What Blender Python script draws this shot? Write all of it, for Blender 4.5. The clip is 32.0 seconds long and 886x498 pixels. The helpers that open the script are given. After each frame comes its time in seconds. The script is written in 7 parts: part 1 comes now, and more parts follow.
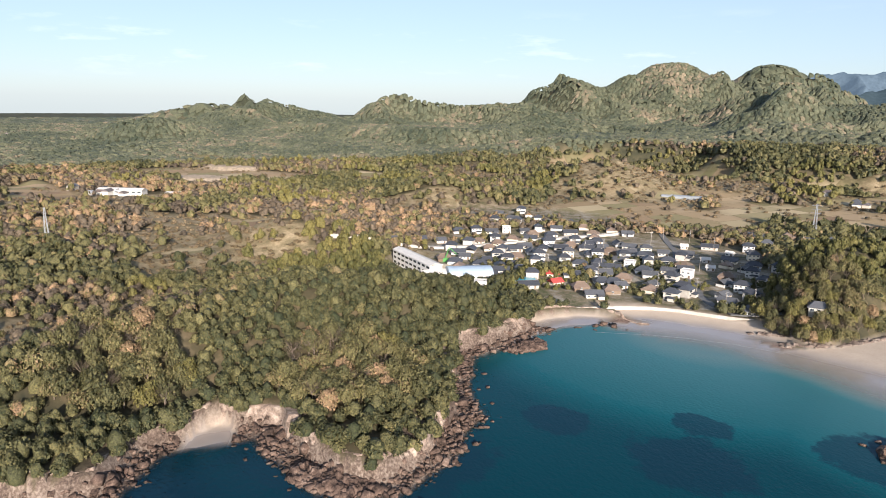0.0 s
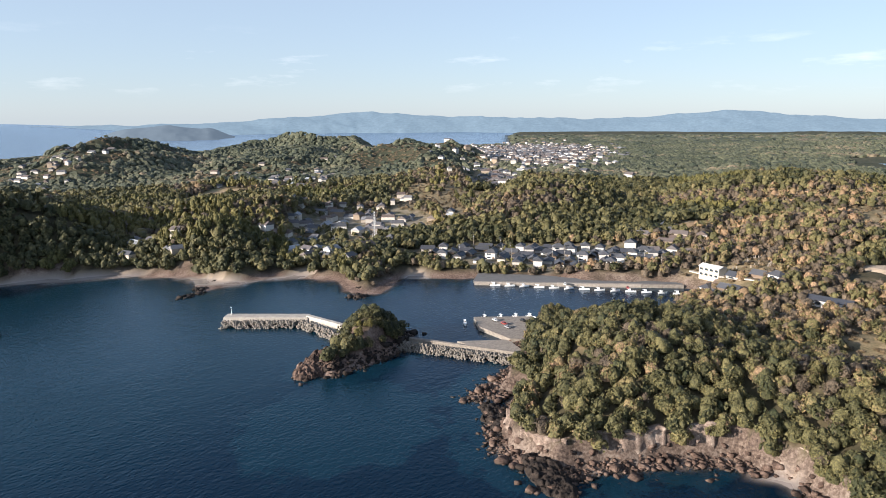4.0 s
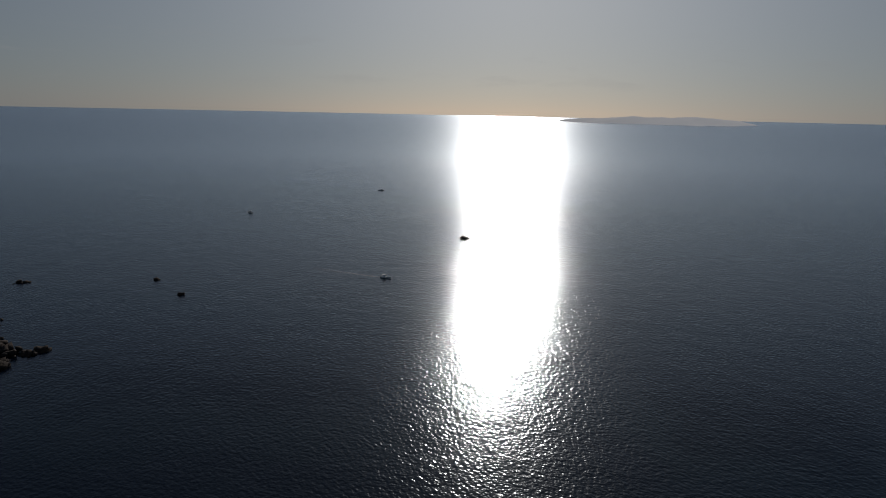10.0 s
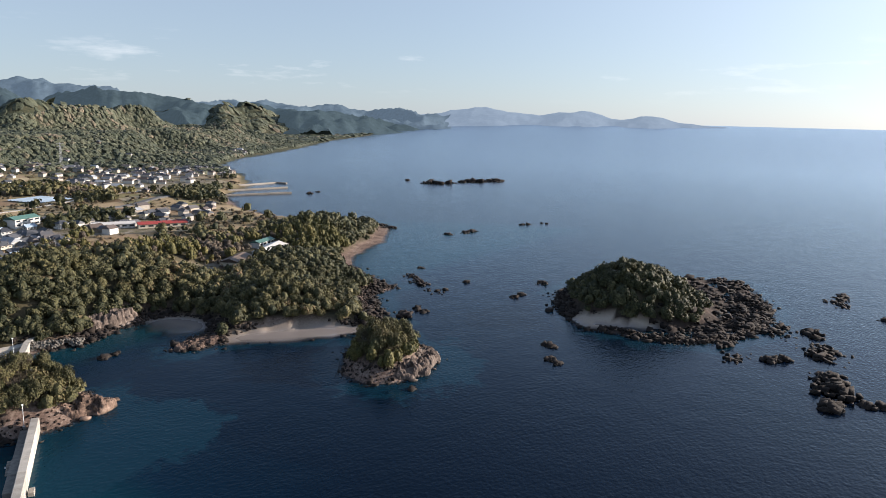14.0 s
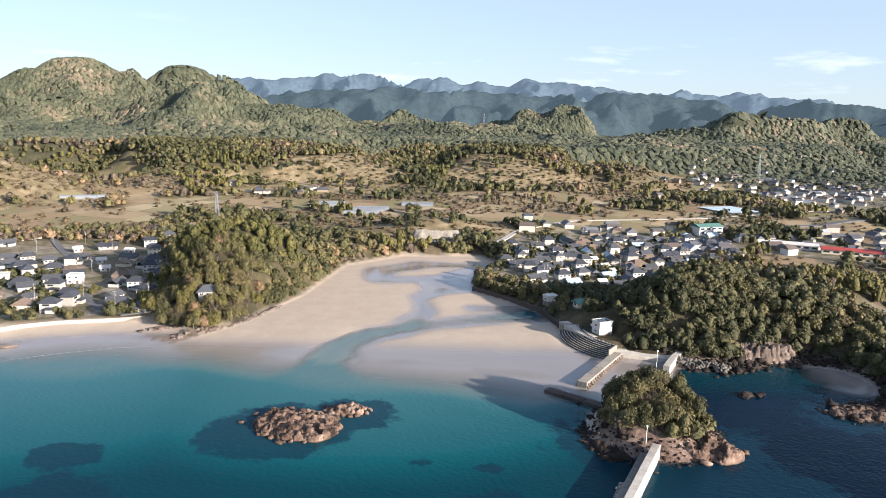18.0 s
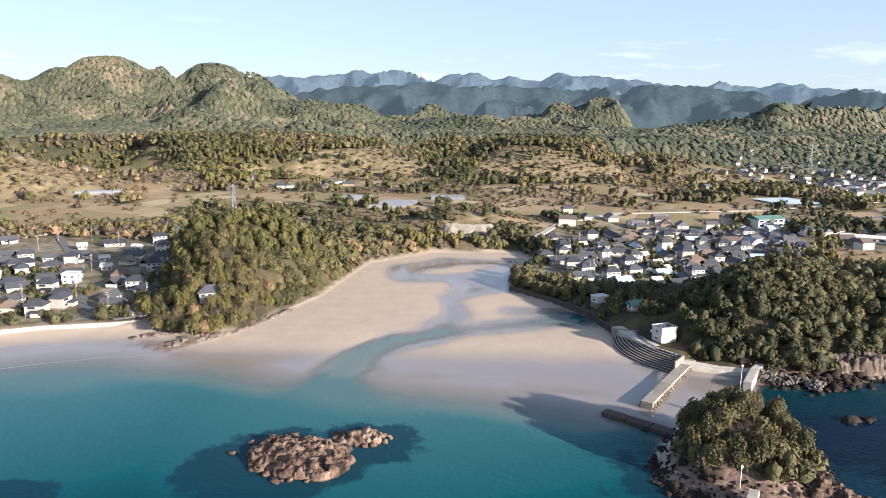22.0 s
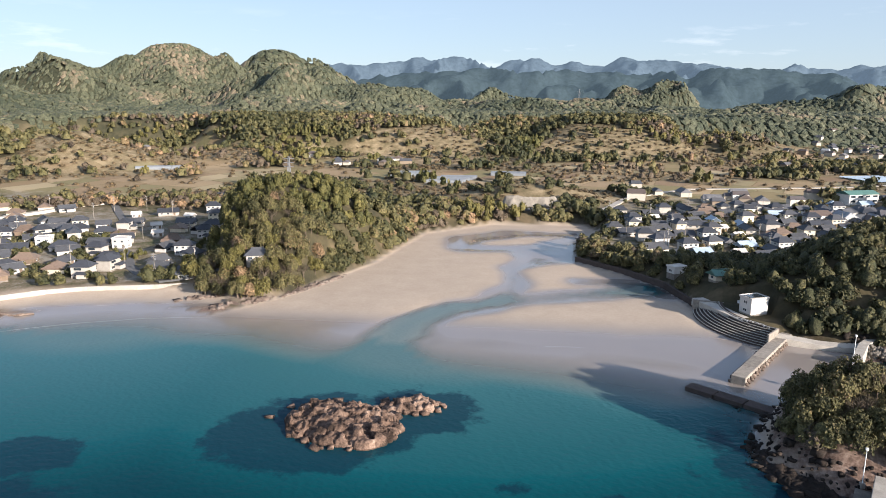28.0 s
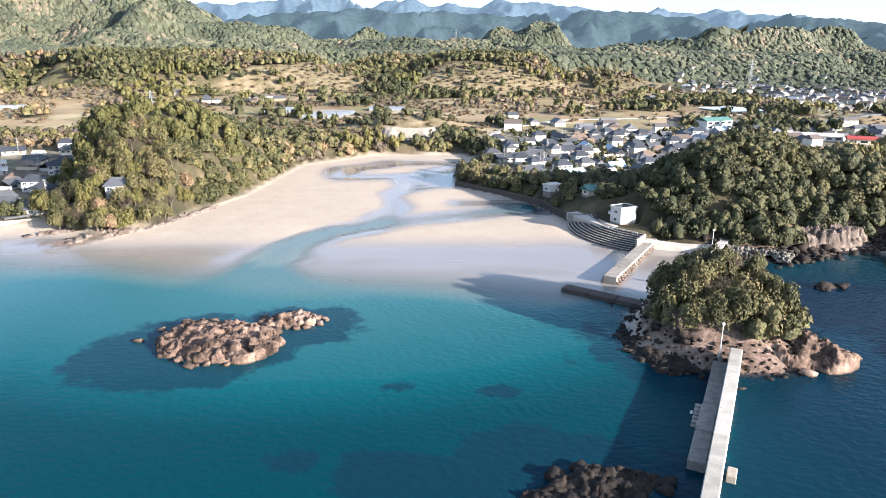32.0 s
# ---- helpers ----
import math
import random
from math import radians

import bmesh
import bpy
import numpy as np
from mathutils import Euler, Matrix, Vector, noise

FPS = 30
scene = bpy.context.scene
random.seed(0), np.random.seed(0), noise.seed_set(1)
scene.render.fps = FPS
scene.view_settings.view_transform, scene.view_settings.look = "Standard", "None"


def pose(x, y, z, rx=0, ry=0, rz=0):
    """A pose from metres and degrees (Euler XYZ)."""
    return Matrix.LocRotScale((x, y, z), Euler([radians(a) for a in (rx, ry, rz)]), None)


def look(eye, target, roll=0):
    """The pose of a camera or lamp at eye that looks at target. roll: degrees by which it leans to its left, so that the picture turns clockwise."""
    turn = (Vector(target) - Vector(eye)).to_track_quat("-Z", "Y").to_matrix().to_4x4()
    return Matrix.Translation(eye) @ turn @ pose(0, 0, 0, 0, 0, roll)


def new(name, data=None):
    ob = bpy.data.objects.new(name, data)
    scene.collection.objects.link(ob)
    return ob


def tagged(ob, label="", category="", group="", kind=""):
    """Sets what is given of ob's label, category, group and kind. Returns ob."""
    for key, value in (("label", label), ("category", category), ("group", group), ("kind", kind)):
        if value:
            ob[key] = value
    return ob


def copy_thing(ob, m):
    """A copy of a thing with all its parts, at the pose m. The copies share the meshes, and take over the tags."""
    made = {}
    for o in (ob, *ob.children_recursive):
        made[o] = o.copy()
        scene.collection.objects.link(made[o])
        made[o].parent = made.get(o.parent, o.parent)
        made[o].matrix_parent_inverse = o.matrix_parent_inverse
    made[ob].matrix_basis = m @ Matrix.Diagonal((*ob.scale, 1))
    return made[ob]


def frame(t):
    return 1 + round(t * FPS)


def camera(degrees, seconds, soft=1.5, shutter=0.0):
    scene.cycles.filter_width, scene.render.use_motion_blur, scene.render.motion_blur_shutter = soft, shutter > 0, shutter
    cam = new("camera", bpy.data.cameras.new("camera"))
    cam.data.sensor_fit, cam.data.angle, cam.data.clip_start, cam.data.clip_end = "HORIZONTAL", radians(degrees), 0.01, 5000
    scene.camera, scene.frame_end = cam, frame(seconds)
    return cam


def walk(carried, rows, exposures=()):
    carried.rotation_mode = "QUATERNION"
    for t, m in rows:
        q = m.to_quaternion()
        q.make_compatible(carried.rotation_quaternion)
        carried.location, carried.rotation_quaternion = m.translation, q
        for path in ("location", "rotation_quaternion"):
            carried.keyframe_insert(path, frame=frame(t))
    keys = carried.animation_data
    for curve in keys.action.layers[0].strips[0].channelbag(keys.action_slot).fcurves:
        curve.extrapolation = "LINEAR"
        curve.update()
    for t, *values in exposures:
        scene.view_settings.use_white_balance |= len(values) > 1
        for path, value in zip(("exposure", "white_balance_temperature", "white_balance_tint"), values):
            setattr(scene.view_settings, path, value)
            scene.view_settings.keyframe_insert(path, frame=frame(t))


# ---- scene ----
# Rows: seconds, place, then yaw (from +Y, to the left), dip below level, roll.
PATH = [
    (0.0, -0.00, 0.00, 120.00, -316.35, 12.07, 0.74),
    (0.5, -3.06, 4.93, 119.54, -303.30, 12.11, 0.80),
    (1.0, -6.25, 9.71, 118.91, -291.92, 12.08, 0.58),
    (1.5, -9.70, 14.22, 118.12, -282.15, 11.94, 0.48),
    (2.0, -13.35, 18.41, 117.21, -274.58, 11.84, 0.37),
    (2.5, -17.17, 22.23, 116.24, -267.72, 11.65, 0.00),
    (3.0, -21.17, 25.64, 115.27, -259.58, 11.45, -0.10),
    (3.5, -25.32, 28.60, 114.36, -250.95, 11.15, -0.27),
    (5.5, -42.84, 29.03, 112.14, -217.14, 10.07, 0.01),
    (6.0, -46.08, 27.13, 112.26, -208.81, 10.06, 0.22),
    (6.5, -48.98, 25.07, 112.43, -198.42, 10.08, 0.45),
    (7.0, -51.43, 23.11, 112.62, -185.48, 10.15, 0.67),
    (7.5, -53.23, 21.22, 112.83, -172.73, 10.45, 1.66),
    (8.0, -54.27, 19.39, 112.97, -160.34, 10.35, 0.93),
    (8.5, -54.45, 17.59, 112.99, -147.86, 10.73, 1.46),
    (9.0, -53.71, 15.82, 112.85, -136.92, 10.96, 1.36),
    (9.5, -52.01, 14.06, 112.65, -128.66, 11.17, 1.08),
    (10.0, -49.31, 12.30, 112.53, -119.75, 11.17, 1.18),
    (10.5, -45.54, 10.53, 112.61, -111.67, 11.14, 1.02),
    (11.0, -41.00, 9.05, 112.71, -103.37, 11.05, 1.12),
    (11.5, -36.16, 8.34, 112.55, -94.89, 10.94, 1.22),
    (12.0, -30.99, 8.02, 112.18, -86.56, 10.96, 1.14),
    (12.5, -25.33, 7.68, 111.64, -78.26, 10.82, 1.26),
    (13.0, -19.34, 7.30, 111.15, -69.95, 10.81, 1.19),
    (13.5, -13.31, 7.10, 110.70, -61.55, 10.79, 1.36),
    (14.0, -7.58, 7.73, 110.33, -53.58, 10.76, 1.31),
    (14.5, -2.17, 9.06, 110.11, -46.14, 10.71, 1.21),
    (16.5, 13.06, 27.29, 112.03, -16.53, 10.98, 1.49),
    (17.0, 15.33, 32.93, 110.91, -1.70, 11.12, 1.56),
    (17.5, 17.24, 38.53, 109.55, -0.28, 11.06, 1.60),
    (18.0, 18.53, 44.08, 108.12, -0.32, 10.98, 1.45),
    (18.5, 19.21, 49.59, 106.64, -0.25, 10.92, 1.30),
    (19.0, 19.49, 55.13, 105.20, 0.00, 10.91, 1.17),
    (19.5, 19.48, 60.73, 103.86, 0.37, 10.94, 1.10),
    (20.0, 19.25, 66.39, 102.56, 0.77, 10.97, 0.99),
    (20.5, 18.93, 72.13, 101.28, 1.21, 11.03, 0.98),
    (21.0, 18.55, 77.99, 100.03, 1.63, 11.08, 0.87),
    (21.5, 18.17, 83.95, 98.79, 2.00, 11.14, 0.83),
    (22.0, 17.84, 89.93, 97.47, 2.30, 11.20, 0.70),
    (22.5, 17.49, 95.81, 96.09, 2.58, 11.21, 0.60),
    (23.0, 17.11, 101.45, 94.72, 2.80, 11.24, 0.57),
    (23.5, 16.74, 106.43, 93.30, 2.92, 11.20, 0.51),
    (24.0, 16.45, 110.17, 91.77, 3.18, 11.18, 0.61),
    (24.5, 16.23, 112.69, 90.13, 3.90, 11.22, 0.65),
    (26.5, 16.13, 111.80, 85.28, 6.23, 11.05, 0.64),
    (27.0, 16.12, 111.68, 83.97, 6.76, 6.51, 0.43),
    (27.5, 16.13, 111.48, 82.53, 7.03, 7.16, 0.29),
    (28.0, 16.10, 111.25, 81.05, 7.19, 12.05, 0.31),
    (28.5, 16.16, 111.18, 79.60, 7.33, 16.03, 0.52),
    (29.0, 16.36, 111.39, 78.19, 7.45, 16.22, 0.53),
    (29.5, 16.68, 111.66, 76.79, 7.60, 16.23, 0.47),
    (30.0, 17.05, 111.86, 75.38, 7.67, 16.22, 0.44),
    (30.5, 17.42, 111.93, 73.96, 5.91, 16.23, 0.46),
    (31.0, 17.69, 111.97, 72.59, 3.58, 16.27, 0.38),
    (31.5, 17.77, 112.04, 71.30, 0.01, 16.27, 0.40),
    (32.0, 17.66, 112.20, 69.96, -2.61, 16.28, 0.41),
]
cam = camera(64.9, 32.0, soft=0.9)
walk(cam, [(t, pose(x, y, z, 90 - dip, 0, yaw) @ pose(0, 0, 0, 0, 0, roll)) for t, x, y, z, yaw, dip, roll in PATH],
     exposures=[(0, 1.15, 6280, 12), (3.5, 1.15, 6280, 12), (6.0, 1.35, 6280, 12), (7.5, 1.10, 6280, 12), (8.5, 0.05, 6280, 12), (9.0, -0.95, 6280, 12), (9.5, -1.40, 6280, 12), (10.0, -1.65, 6280, 12), (11.4, -1.25, 6280, 12), (12.0, 0.15, 6280, 12), (13.0, 0.75, 6280, 12), (14.5, 1.00, 6280, 12), (16.5, 1.35, 6280, 12), (26.5, 1.30, 6280, 12), (28.0, 1.15, 6280, 12), (28.5, 1.50, 6120, 11), (29.0, 1.75, 5950, 10), (30.0, 1.78, 5950, 10), (32.0, 1.90, 5950, 10)])

# ---- world and sun ----
SUN_AZ, SUN_EL = radians(125.1), radians(16.5)      # clockwise from +Y
world = bpy.data.worlds.new("world")
scene.world = world
world.use_nodes = True
wn = world.node_tree
sky = wn.nodes.new("ShaderNodeTexSky")
sky.sky_type, sky.sun_disc = "NISHITA", False
sky.sun_elevation, sky.sun_rotation = SUN_EL, SUN_AZ
sky.altitude, sky.air_density, sky.dust_density, sky.ozone_density = 0, 0.9, 0.3, 3.0
haze = wn.nodes.new("ShaderNodeMix")                 # sea haze pales the low sky
haze.data_type = "RGBA"
haze.inputs[7].default_value = (3.25, 3.75, 4.3, 1.0)
height_, thick_ = wn.nodes.new("ShaderNodeSeparateXYZ"), wn.nodes.new("ShaderNodeValToRGB")
wn.links.new(wn.nodes.new("ShaderNodeTexCoord").outputs["Generated"], height_.inputs[0])
for k, (p, v) in enumerate(((0.0, 0.68), (0.22, 0.60), (0.45, 0.28), (0.9, 0.12))):
    if k > 1:
        thick_.color_ramp.elements.new(0.5)
    thick_.color_ramp.elements[k].position, thick_.color_ramp.elements[k].color = p, (v, v, v, 1.0)
wn.links.new(height_.outputs[2], thick_.inputs[0])
wn.links.new(thick_.outputs[0], haze.inputs[0])
wn.links.new(sky.outputs[0], haze.inputs[6])
sun_way = Vector((math.sin(SUN_AZ) * math.cos(SUN_EL), math.cos(SUN_AZ) * math.cos(SUN_EL), math.sin(SUN_EL)))
toward = wn.nodes.new("ShaderNodeVectorMath")        # the aureole: haze scatters light forward, about the sun
toward.operation, toward.inputs[1].default_value = "DOT_PRODUCT", sun_way
wn.links.new(wn.nodes.new("ShaderNodeTexCoord").outputs["Generated"], toward.inputs[0])
facing = wn.nodes.new("ShaderNodeMath")
facing.operation = "MAXIMUM"
wn.links.new(toward.outputs["Value"], facing.inputs[0])
facing.inputs[1].default_value = 0.0
glow = None
for power, strength in ((3.0, 0.75), (14.0, 0.8)):
    lobe, scaled = wn.nodes.new("ShaderNodeMath"), wn.nodes.new("ShaderNodeMath")
    lobe.operation, lobe.inputs[1].default_value = "POWER", power
    scaled.operation, scaled.inputs[1].default_value, scaled.inputs[2].default_value = "MULTIPLY_ADD", strength, 0.0
    wn.links.new(facing.outputs[0], lobe.inputs[0])
    wn.links.new(lobe.outputs[0], scaled.inputs[0])
    if glow:
        wn.links.new(glow, scaled.inputs[2])
    glow = scaled.outputs[0]
aureole = wn.nodes.new("ShaderNodeMix")
aureole.data_type, aureole.blend_type, aureole.clamp_factor = "RGBA", "ADD", False
aureole.inputs[7].default_value = (5.0, 4.9, 4.6, 1.0)
wn.links.new(glow, aureole.inputs[0])
wn.links.new(haze.outputs[2], aureole.inputs[6])
way = wn.nodes.new("ShaderNodeTexCoord").outputs["Generated"]       # a few low clouds along the horizon
split, flat_way, puffs = wn.nodes.new("ShaderNodeSeparateXYZ"), wn.nodes.new("ShaderNodeMapping"), wn.nodes.new("ShaderNodeTexNoise")
flat_way.inputs["Scale"].default_value = (7.0, 7.0, 38.0)
puffs.inputs["Scale"].default_value, puffs.inputs["Detail"].default_value, puffs.inputs["Roughness"].default_value = 1.0, 6.0, 0.6
wn.links.new(way, split.inputs[0])
wn.links.new(way, flat_way.inputs[0])
wn.links.new(flat_way.outputs[0], puffs.inputs["Vector"])
band, dense, cover = wn.nodes.new("ShaderNodeValToRGB"), wn.nodes.new("ShaderNodeValToRGB"), wn.nodes.new("ShaderNodeMath")
for node, stops in ((band, ((0.02, 0.0), (0.05, 1.0), (0.075, 1.0), (0.12, 0.0))), (dense, ((0.57, 0.0), (0.74, 0.26)))):
    while len(node.color_ramp.elements) < len(stops):
        node.color_ramp.elements.new(0.5)
    for k, (p, v) in enumerate(stops):
        node.color_ramp.elements[k].position, node.color_ramp.elements[k].color = p, (v, v, v, 1.0)
cover.operation = "MULTIPLY"
wn.links.new(split.outputs[2], band.inputs[0])
wn.links.new(puffs.outputs[0], dense.inputs[0])
wn.links.new(band.outputs[0], cover.inputs[0])
wn.links.new(dense.outputs[0], cover.inputs[1])
cloud = wn.nodes.new("ShaderNodeMix")
cloud.data_type = "RGBA"
cloud.inputs[7].default_value = (9.0, 8.8, 8.6, 1.0)
wn.links.new(cover.outputs[0], cloud.inputs[0])
wn.links.new(aureole.outputs[2], cloud.inputs[6])
wn.links.new(cloud.outputs[2], wn.nodes["Background"].inputs[0])
wn.nodes["Background"].inputs[1].default_value = 0.086
sun = new("sun", bpy.data.lights.new("sun", "SUN"))
sun.data.energy, sun.data.angle, sun.data.color = 5.0, radians(0.6), (1.0, 0.88, 0.75)
sun.matrix_world = look(sun_way * 500, (0, 0, 0))

# ---- small helpers ----


def lattice(ix, iy, seed):
    n = (ix.astype(np.int64) * 374761393 + iy.astype(np.int64) * 668265263 + seed * 974634777) & 0x7FFFFFFF
    n = ((n ^ (n >> 13)) * 1274126177) & 0x7FFFFFFF
    return ((n ^ (n >> 16)) & 0xFFFF) / 65535.0


def vnoise(x, y, size, seed=0):
    """Smooth noise from 0 to 1 with features of that many metres."""
    u, v = x / size, y / size
    iu, iv = np.floor(u), np.floor(v)
    a, b = u - iu, v - iv
    a, b = a * a * (3 - 2 * a), b * b * (3 - 2 * b)
    return ((lattice(iu, iv, seed) * (1 - a) + lattice(iu + 1, iv, seed) * a) * (1 - b)
            + (lattice(iu, iv + 1, seed) * (1 - a) + lattice(iu + 1, iv + 1, seed) * a) * b)


def fbm(x, y, size, seed=0, octaves=4):
    total, weight, w = 0.0, 0.0, 1.0
    for k in range(octaves):
        total = total + w * vnoise(x + 17.3 * k, y - 9.1 * k, size / 2 ** k, seed + k)
        weight, w = weight + w, w * 0.5
    return total / weight


def smooth(a, b, x):
    t = np.clip((x - a) / (b - a), 0, 1)
    return t * t * (3 - 2 * t)


def signed(poly, x, y):
    """Distance to the edge of a closed outline: positive inside."""
    best, inside = np.full(x.shape, 1e9), np.zeros(x.shape, bool)
    for (ax, ay), (bx, by) in zip(poly, poly[1:] + poly[:1]):
        dx, dy = bx - ax, by - ay
        t = np.clip(((x - ax) * dx + (y - ay) * dy) / (dx * dx + dy * dy + 1e-9), 0, 1)
        best = np.minimum(best, (x - ax - t * dx) ** 2 + (y - ay - t * dy) ** 2)
        if dy:
            inside ^= ((ay > y) != (by > y)) & (x < (y - ay) * dx / dy + ax)
    d = np.sqrt(best)
    return np.where(inside, d, -d)


def along(line, x, y):
    """Distance to an open line, and how far along it from 0 to 1."""
    best, where, n = np.full(x.shape, 1e9), np.zeros(x.shape), len(line) - 1
    for k, ((ax, ay), (bx, by)) in enumerate(zip(line, line[1:])):
        dx, dy = bx - ax, by - ay
        t = np.clip(((x - ax) * dx + (y - ay) * dy) / (dx * dx + dy * dy + 1e-9), 0, 1)
        d = (x - ax - t * dx) ** 2 + (y - ay - t * dy) ** 2
        where, best = np.where(d < best, (k + t) / n, where), np.minimum(best, d)
    return np.sqrt(best), where


def blob(x, y, cx, cy, rx, ry, turn=0.0):
    """1 in the middle of a soft oval, 0.5 at its rim, 0 well outside."""
    c, s = math.cos(radians(turn)), math.sin(radians(turn))
    u, v = ((x - cx) * c + (y - cy) * s) / rx, (-(x - cx) * s + (y - cy) * c) / ry
    return 1 - smooth(0.75, 1.25, np.sqrt(u * u + v * v))


# ---- plan: coast, hills, land use ----
COAST_WEST = [(-10, -421), (-46, -404), (-90, -405), (-123, -425), (-181, -460), (-283, -470), (-319, -443), (-363, -396),
              (-377, -359), (-351, -322), (-404, -304), (-419, -261), (-391, -230), (-400, -212), (-444, -222), (-462, -182),
              (-467, -175), (-504, -31), (-476, -18), (-420, -62), (-402, -100), (-350, -100), (-332, -84), (-271, -88),
              (-280, -70), (-250, -68), (-233, -60), (-223, -34), (-239, -18), (-253, 1), (-260, 15), (-252, 36)]
COAST_MID = [(-241, 44), (-226, 39), (-206, 48), (-204, 69), (-221, 91), (-208, 122), (-193, 118), (-163, 115), (-142, 129),
             (-150, 164), (-161, 191), (-187, 210), (-207, 239), (-202, 279), (-203, 311), (-190, 325), (-170, 345), (-143, 355),
             (-120, 357), (-103, 352), (-78, 352), (-40, 338), (-5, 336), (30, 330), (60, 320), (84, 310), (90, 300), (112, 308),
             (124, 336), (146, 334), (172, 346), (192, 342), (198, 303), (171, 290), (201, 281), (222, 262), (246, 246)]
COAST_EAST = [(262, 240), (271, 255), (306, 292), (328, 294), (342, 340), (380, 384), (457, 418), (518, 462), (500, 500), (480, 600),
              (505, 690), (567, 800), (640, 850), (765, 1008), (880, 1250), (1060, 1411), (1500, 1700), (2042, 2090),
              (3210, 2640), (4900, 3500), (5200, 5200), (-5200, 5200), (-5200, -1900), (-3400, -1350), (-2500, -980), (-2150, -1160),
              (-1900, -1500), (-1300, -1900), (-800, -1760), (-700, -1500), (-560, -1210), (-477, -1035), (-400, -860),
              (-300, -700), (-190, -590), (-123, -512), (-68, -481), (-25, -458)]
MAINLAND = COAST_WEST + COAST_MID + COAST_EAST
FAR_ISLE = [(19, -1560), (-10, -1640), (-100, -1680), (-230, -1660), (-303, -1593), (-260, -1500), (-120, -1480), (-20, -1500)]
ISLET = [(73, 281), (70, 266), (81, 254), (97, 252), (113, 256), (118, 272), (112, 290), (98, 298), (82, 297)]
POINT_ISLET = [(199, 214), (196, 196), (206, 187), (228, 188), (243, 198), (250, 222), (236, 236), (216, 226)]
OUTER_ISLET = [(348, 182), (332, 160), (332, 128), (338, 108), (360, 92), (392, 84), (440, 92), (500, 122), (480, 170), (420, 208), (380, 204)]
BAR_ISLET = [(-330, -176), (-312, -182), (-296, -172), (-268, -164), (-266, -152), (-300, -142), (-322, -144), (-338, -152)]
CAUSEWAY = [(-540, -1190), (-420, -1215), (-300, -1260), (-211, -1290), (-118, -1360), (-110, -1480)]

# Hills: centre, height of the ground, reach along and across, turn in degrees.
HILLS_NEAR = [(-262, 205, 22, 70, 42, 55), (-290, 120, 18, 80, 45, 75), (-318, -32, 17, 66, 50, 30), (-300, 45, 13, 60, 50, 80), (-372, 58, 11, 50, 40, 70),
              (-436, 300, 22, 62, 44, 30), (-640, 150, 9, 320, 260, 0), (-640, 60, 24, 90, 60, 30), (-98, 455, 30, 52, 34, 62), (-120, 440, 26, 40, 30, 20), (-96, 396, 7, 13, 11, 0), (-86, 414, 15, 16, 13, 60),
              (-60, 510, 8, 40, 24, 60), (158, 392, 26, 42, 34, 20), (196, 372, 20, 34, 28, 0), (226, 300, 13, 44, 36, 30),
              (300, 345, 10, 70, 44, 35), (240, 455, 10, 50, 34, 20), (430, 455, 13, 70, 36, 35), (18, 644, 14, 56, 24, 0)]
HILLS_INLAND = [(-560, 590, 22, 90, 60, 20), (-491, 830, 38, 130, 90, 10), (-320, 900, 26, 120, 70, 0), (110, 1060, 34, 110, 90, 0),
                (270, 1110, 36, 90, 90, 0), (-120, 1060, 28, 120, 70, 0), (382, 1540, 64, 230, 160, 20), (81, 1960, 118, 300, 260, 0),
                (676, 1780, 82, 280, 200, 0), (929, 1860, 92, 260, 220, 20), (-347, 1420, 100, 230, 200, 0), (-270, 2240, 138, 260, 220, 0), (1200, 2700, 120, 260, 200, 0)]
HILLS_HIGH = [(-540, 1880, 172, 300, 280, 0), (-1102, 2250, 246, 360, 300, 10), (-900, 2580, 250, 330, 300, 0), (-1256, 2060, 200, 330, 260, 20),
              (-1545, 1430, 122, 260, 220, 0), (-1490, 1480, 120, 130, 120, 0), (-1320, 1640, 118, 300, 200, 10), (-1553, 700, 92, 260, 180, 10),
              (-2335, 1360, 110, 190, 190, 0), (-2200, 1350, 84, 700, 300, 0), (1033, 1960, 100, 260, 220, 0), (1400, 1860, 92, 260, 200, 20),
              (1472, 1720, 48, 200, 100, 35), (523, 760, 26, 80, 60, 0), (2024, 2880, 150, 420, 300, 0), (1250, 2700, 110, 300, 200, 0), (420, 2550, 120, 300, 200, 0)]
HILLS_WEST = [(-351, -530, 46, 110, 70, 30), (-260, -510, 40, 90, 46, 20), (-189, -492, 27, 70, 38, 10), (-95, -444, 11, 50, 26, 0),
              (-60, -436, 6, 30, 20, 0), (-425, -392, 25, 66, 44, 40), (-448, -268, 9, 40, 30, 0), (-560, -480, 20, 160, 130, 0),
              (-916, -1200, 62, 300, 220, 0), (-640, -1130, 38, 180, 140, 0), (-1473, -1080, 60, 340, 240, 0), (-1033, -830, 34, 260, 200, 0),
              (-860, 90, 22, 160, 130, 0), (-1040, 30, 32, 200, 150, 0), (-780, -230, 26, 140, 90, 0), (-1109, -480, 36, 240, 180, 0)]
HILLS_ISLES = [(-80, -1575, 57, 100, 78, 0), (-212, -1570, 54, 90, 74, 0), (94, 277, 9, 15, 15, 0), (221, 210, 7, 15, 16, 0),
               (382, 160, 18, 24, 25, -20), (420, 140, 3, 30, 24, 0), (-306, -158, 11, 18, 11, 20), (-1326, -720, 62, 260, 140, 20)]
HILLS = HILLS_NEAR + HILLS_INLAND + HILLS_HIGH + HILLS_WEST + HILLS_ISLES

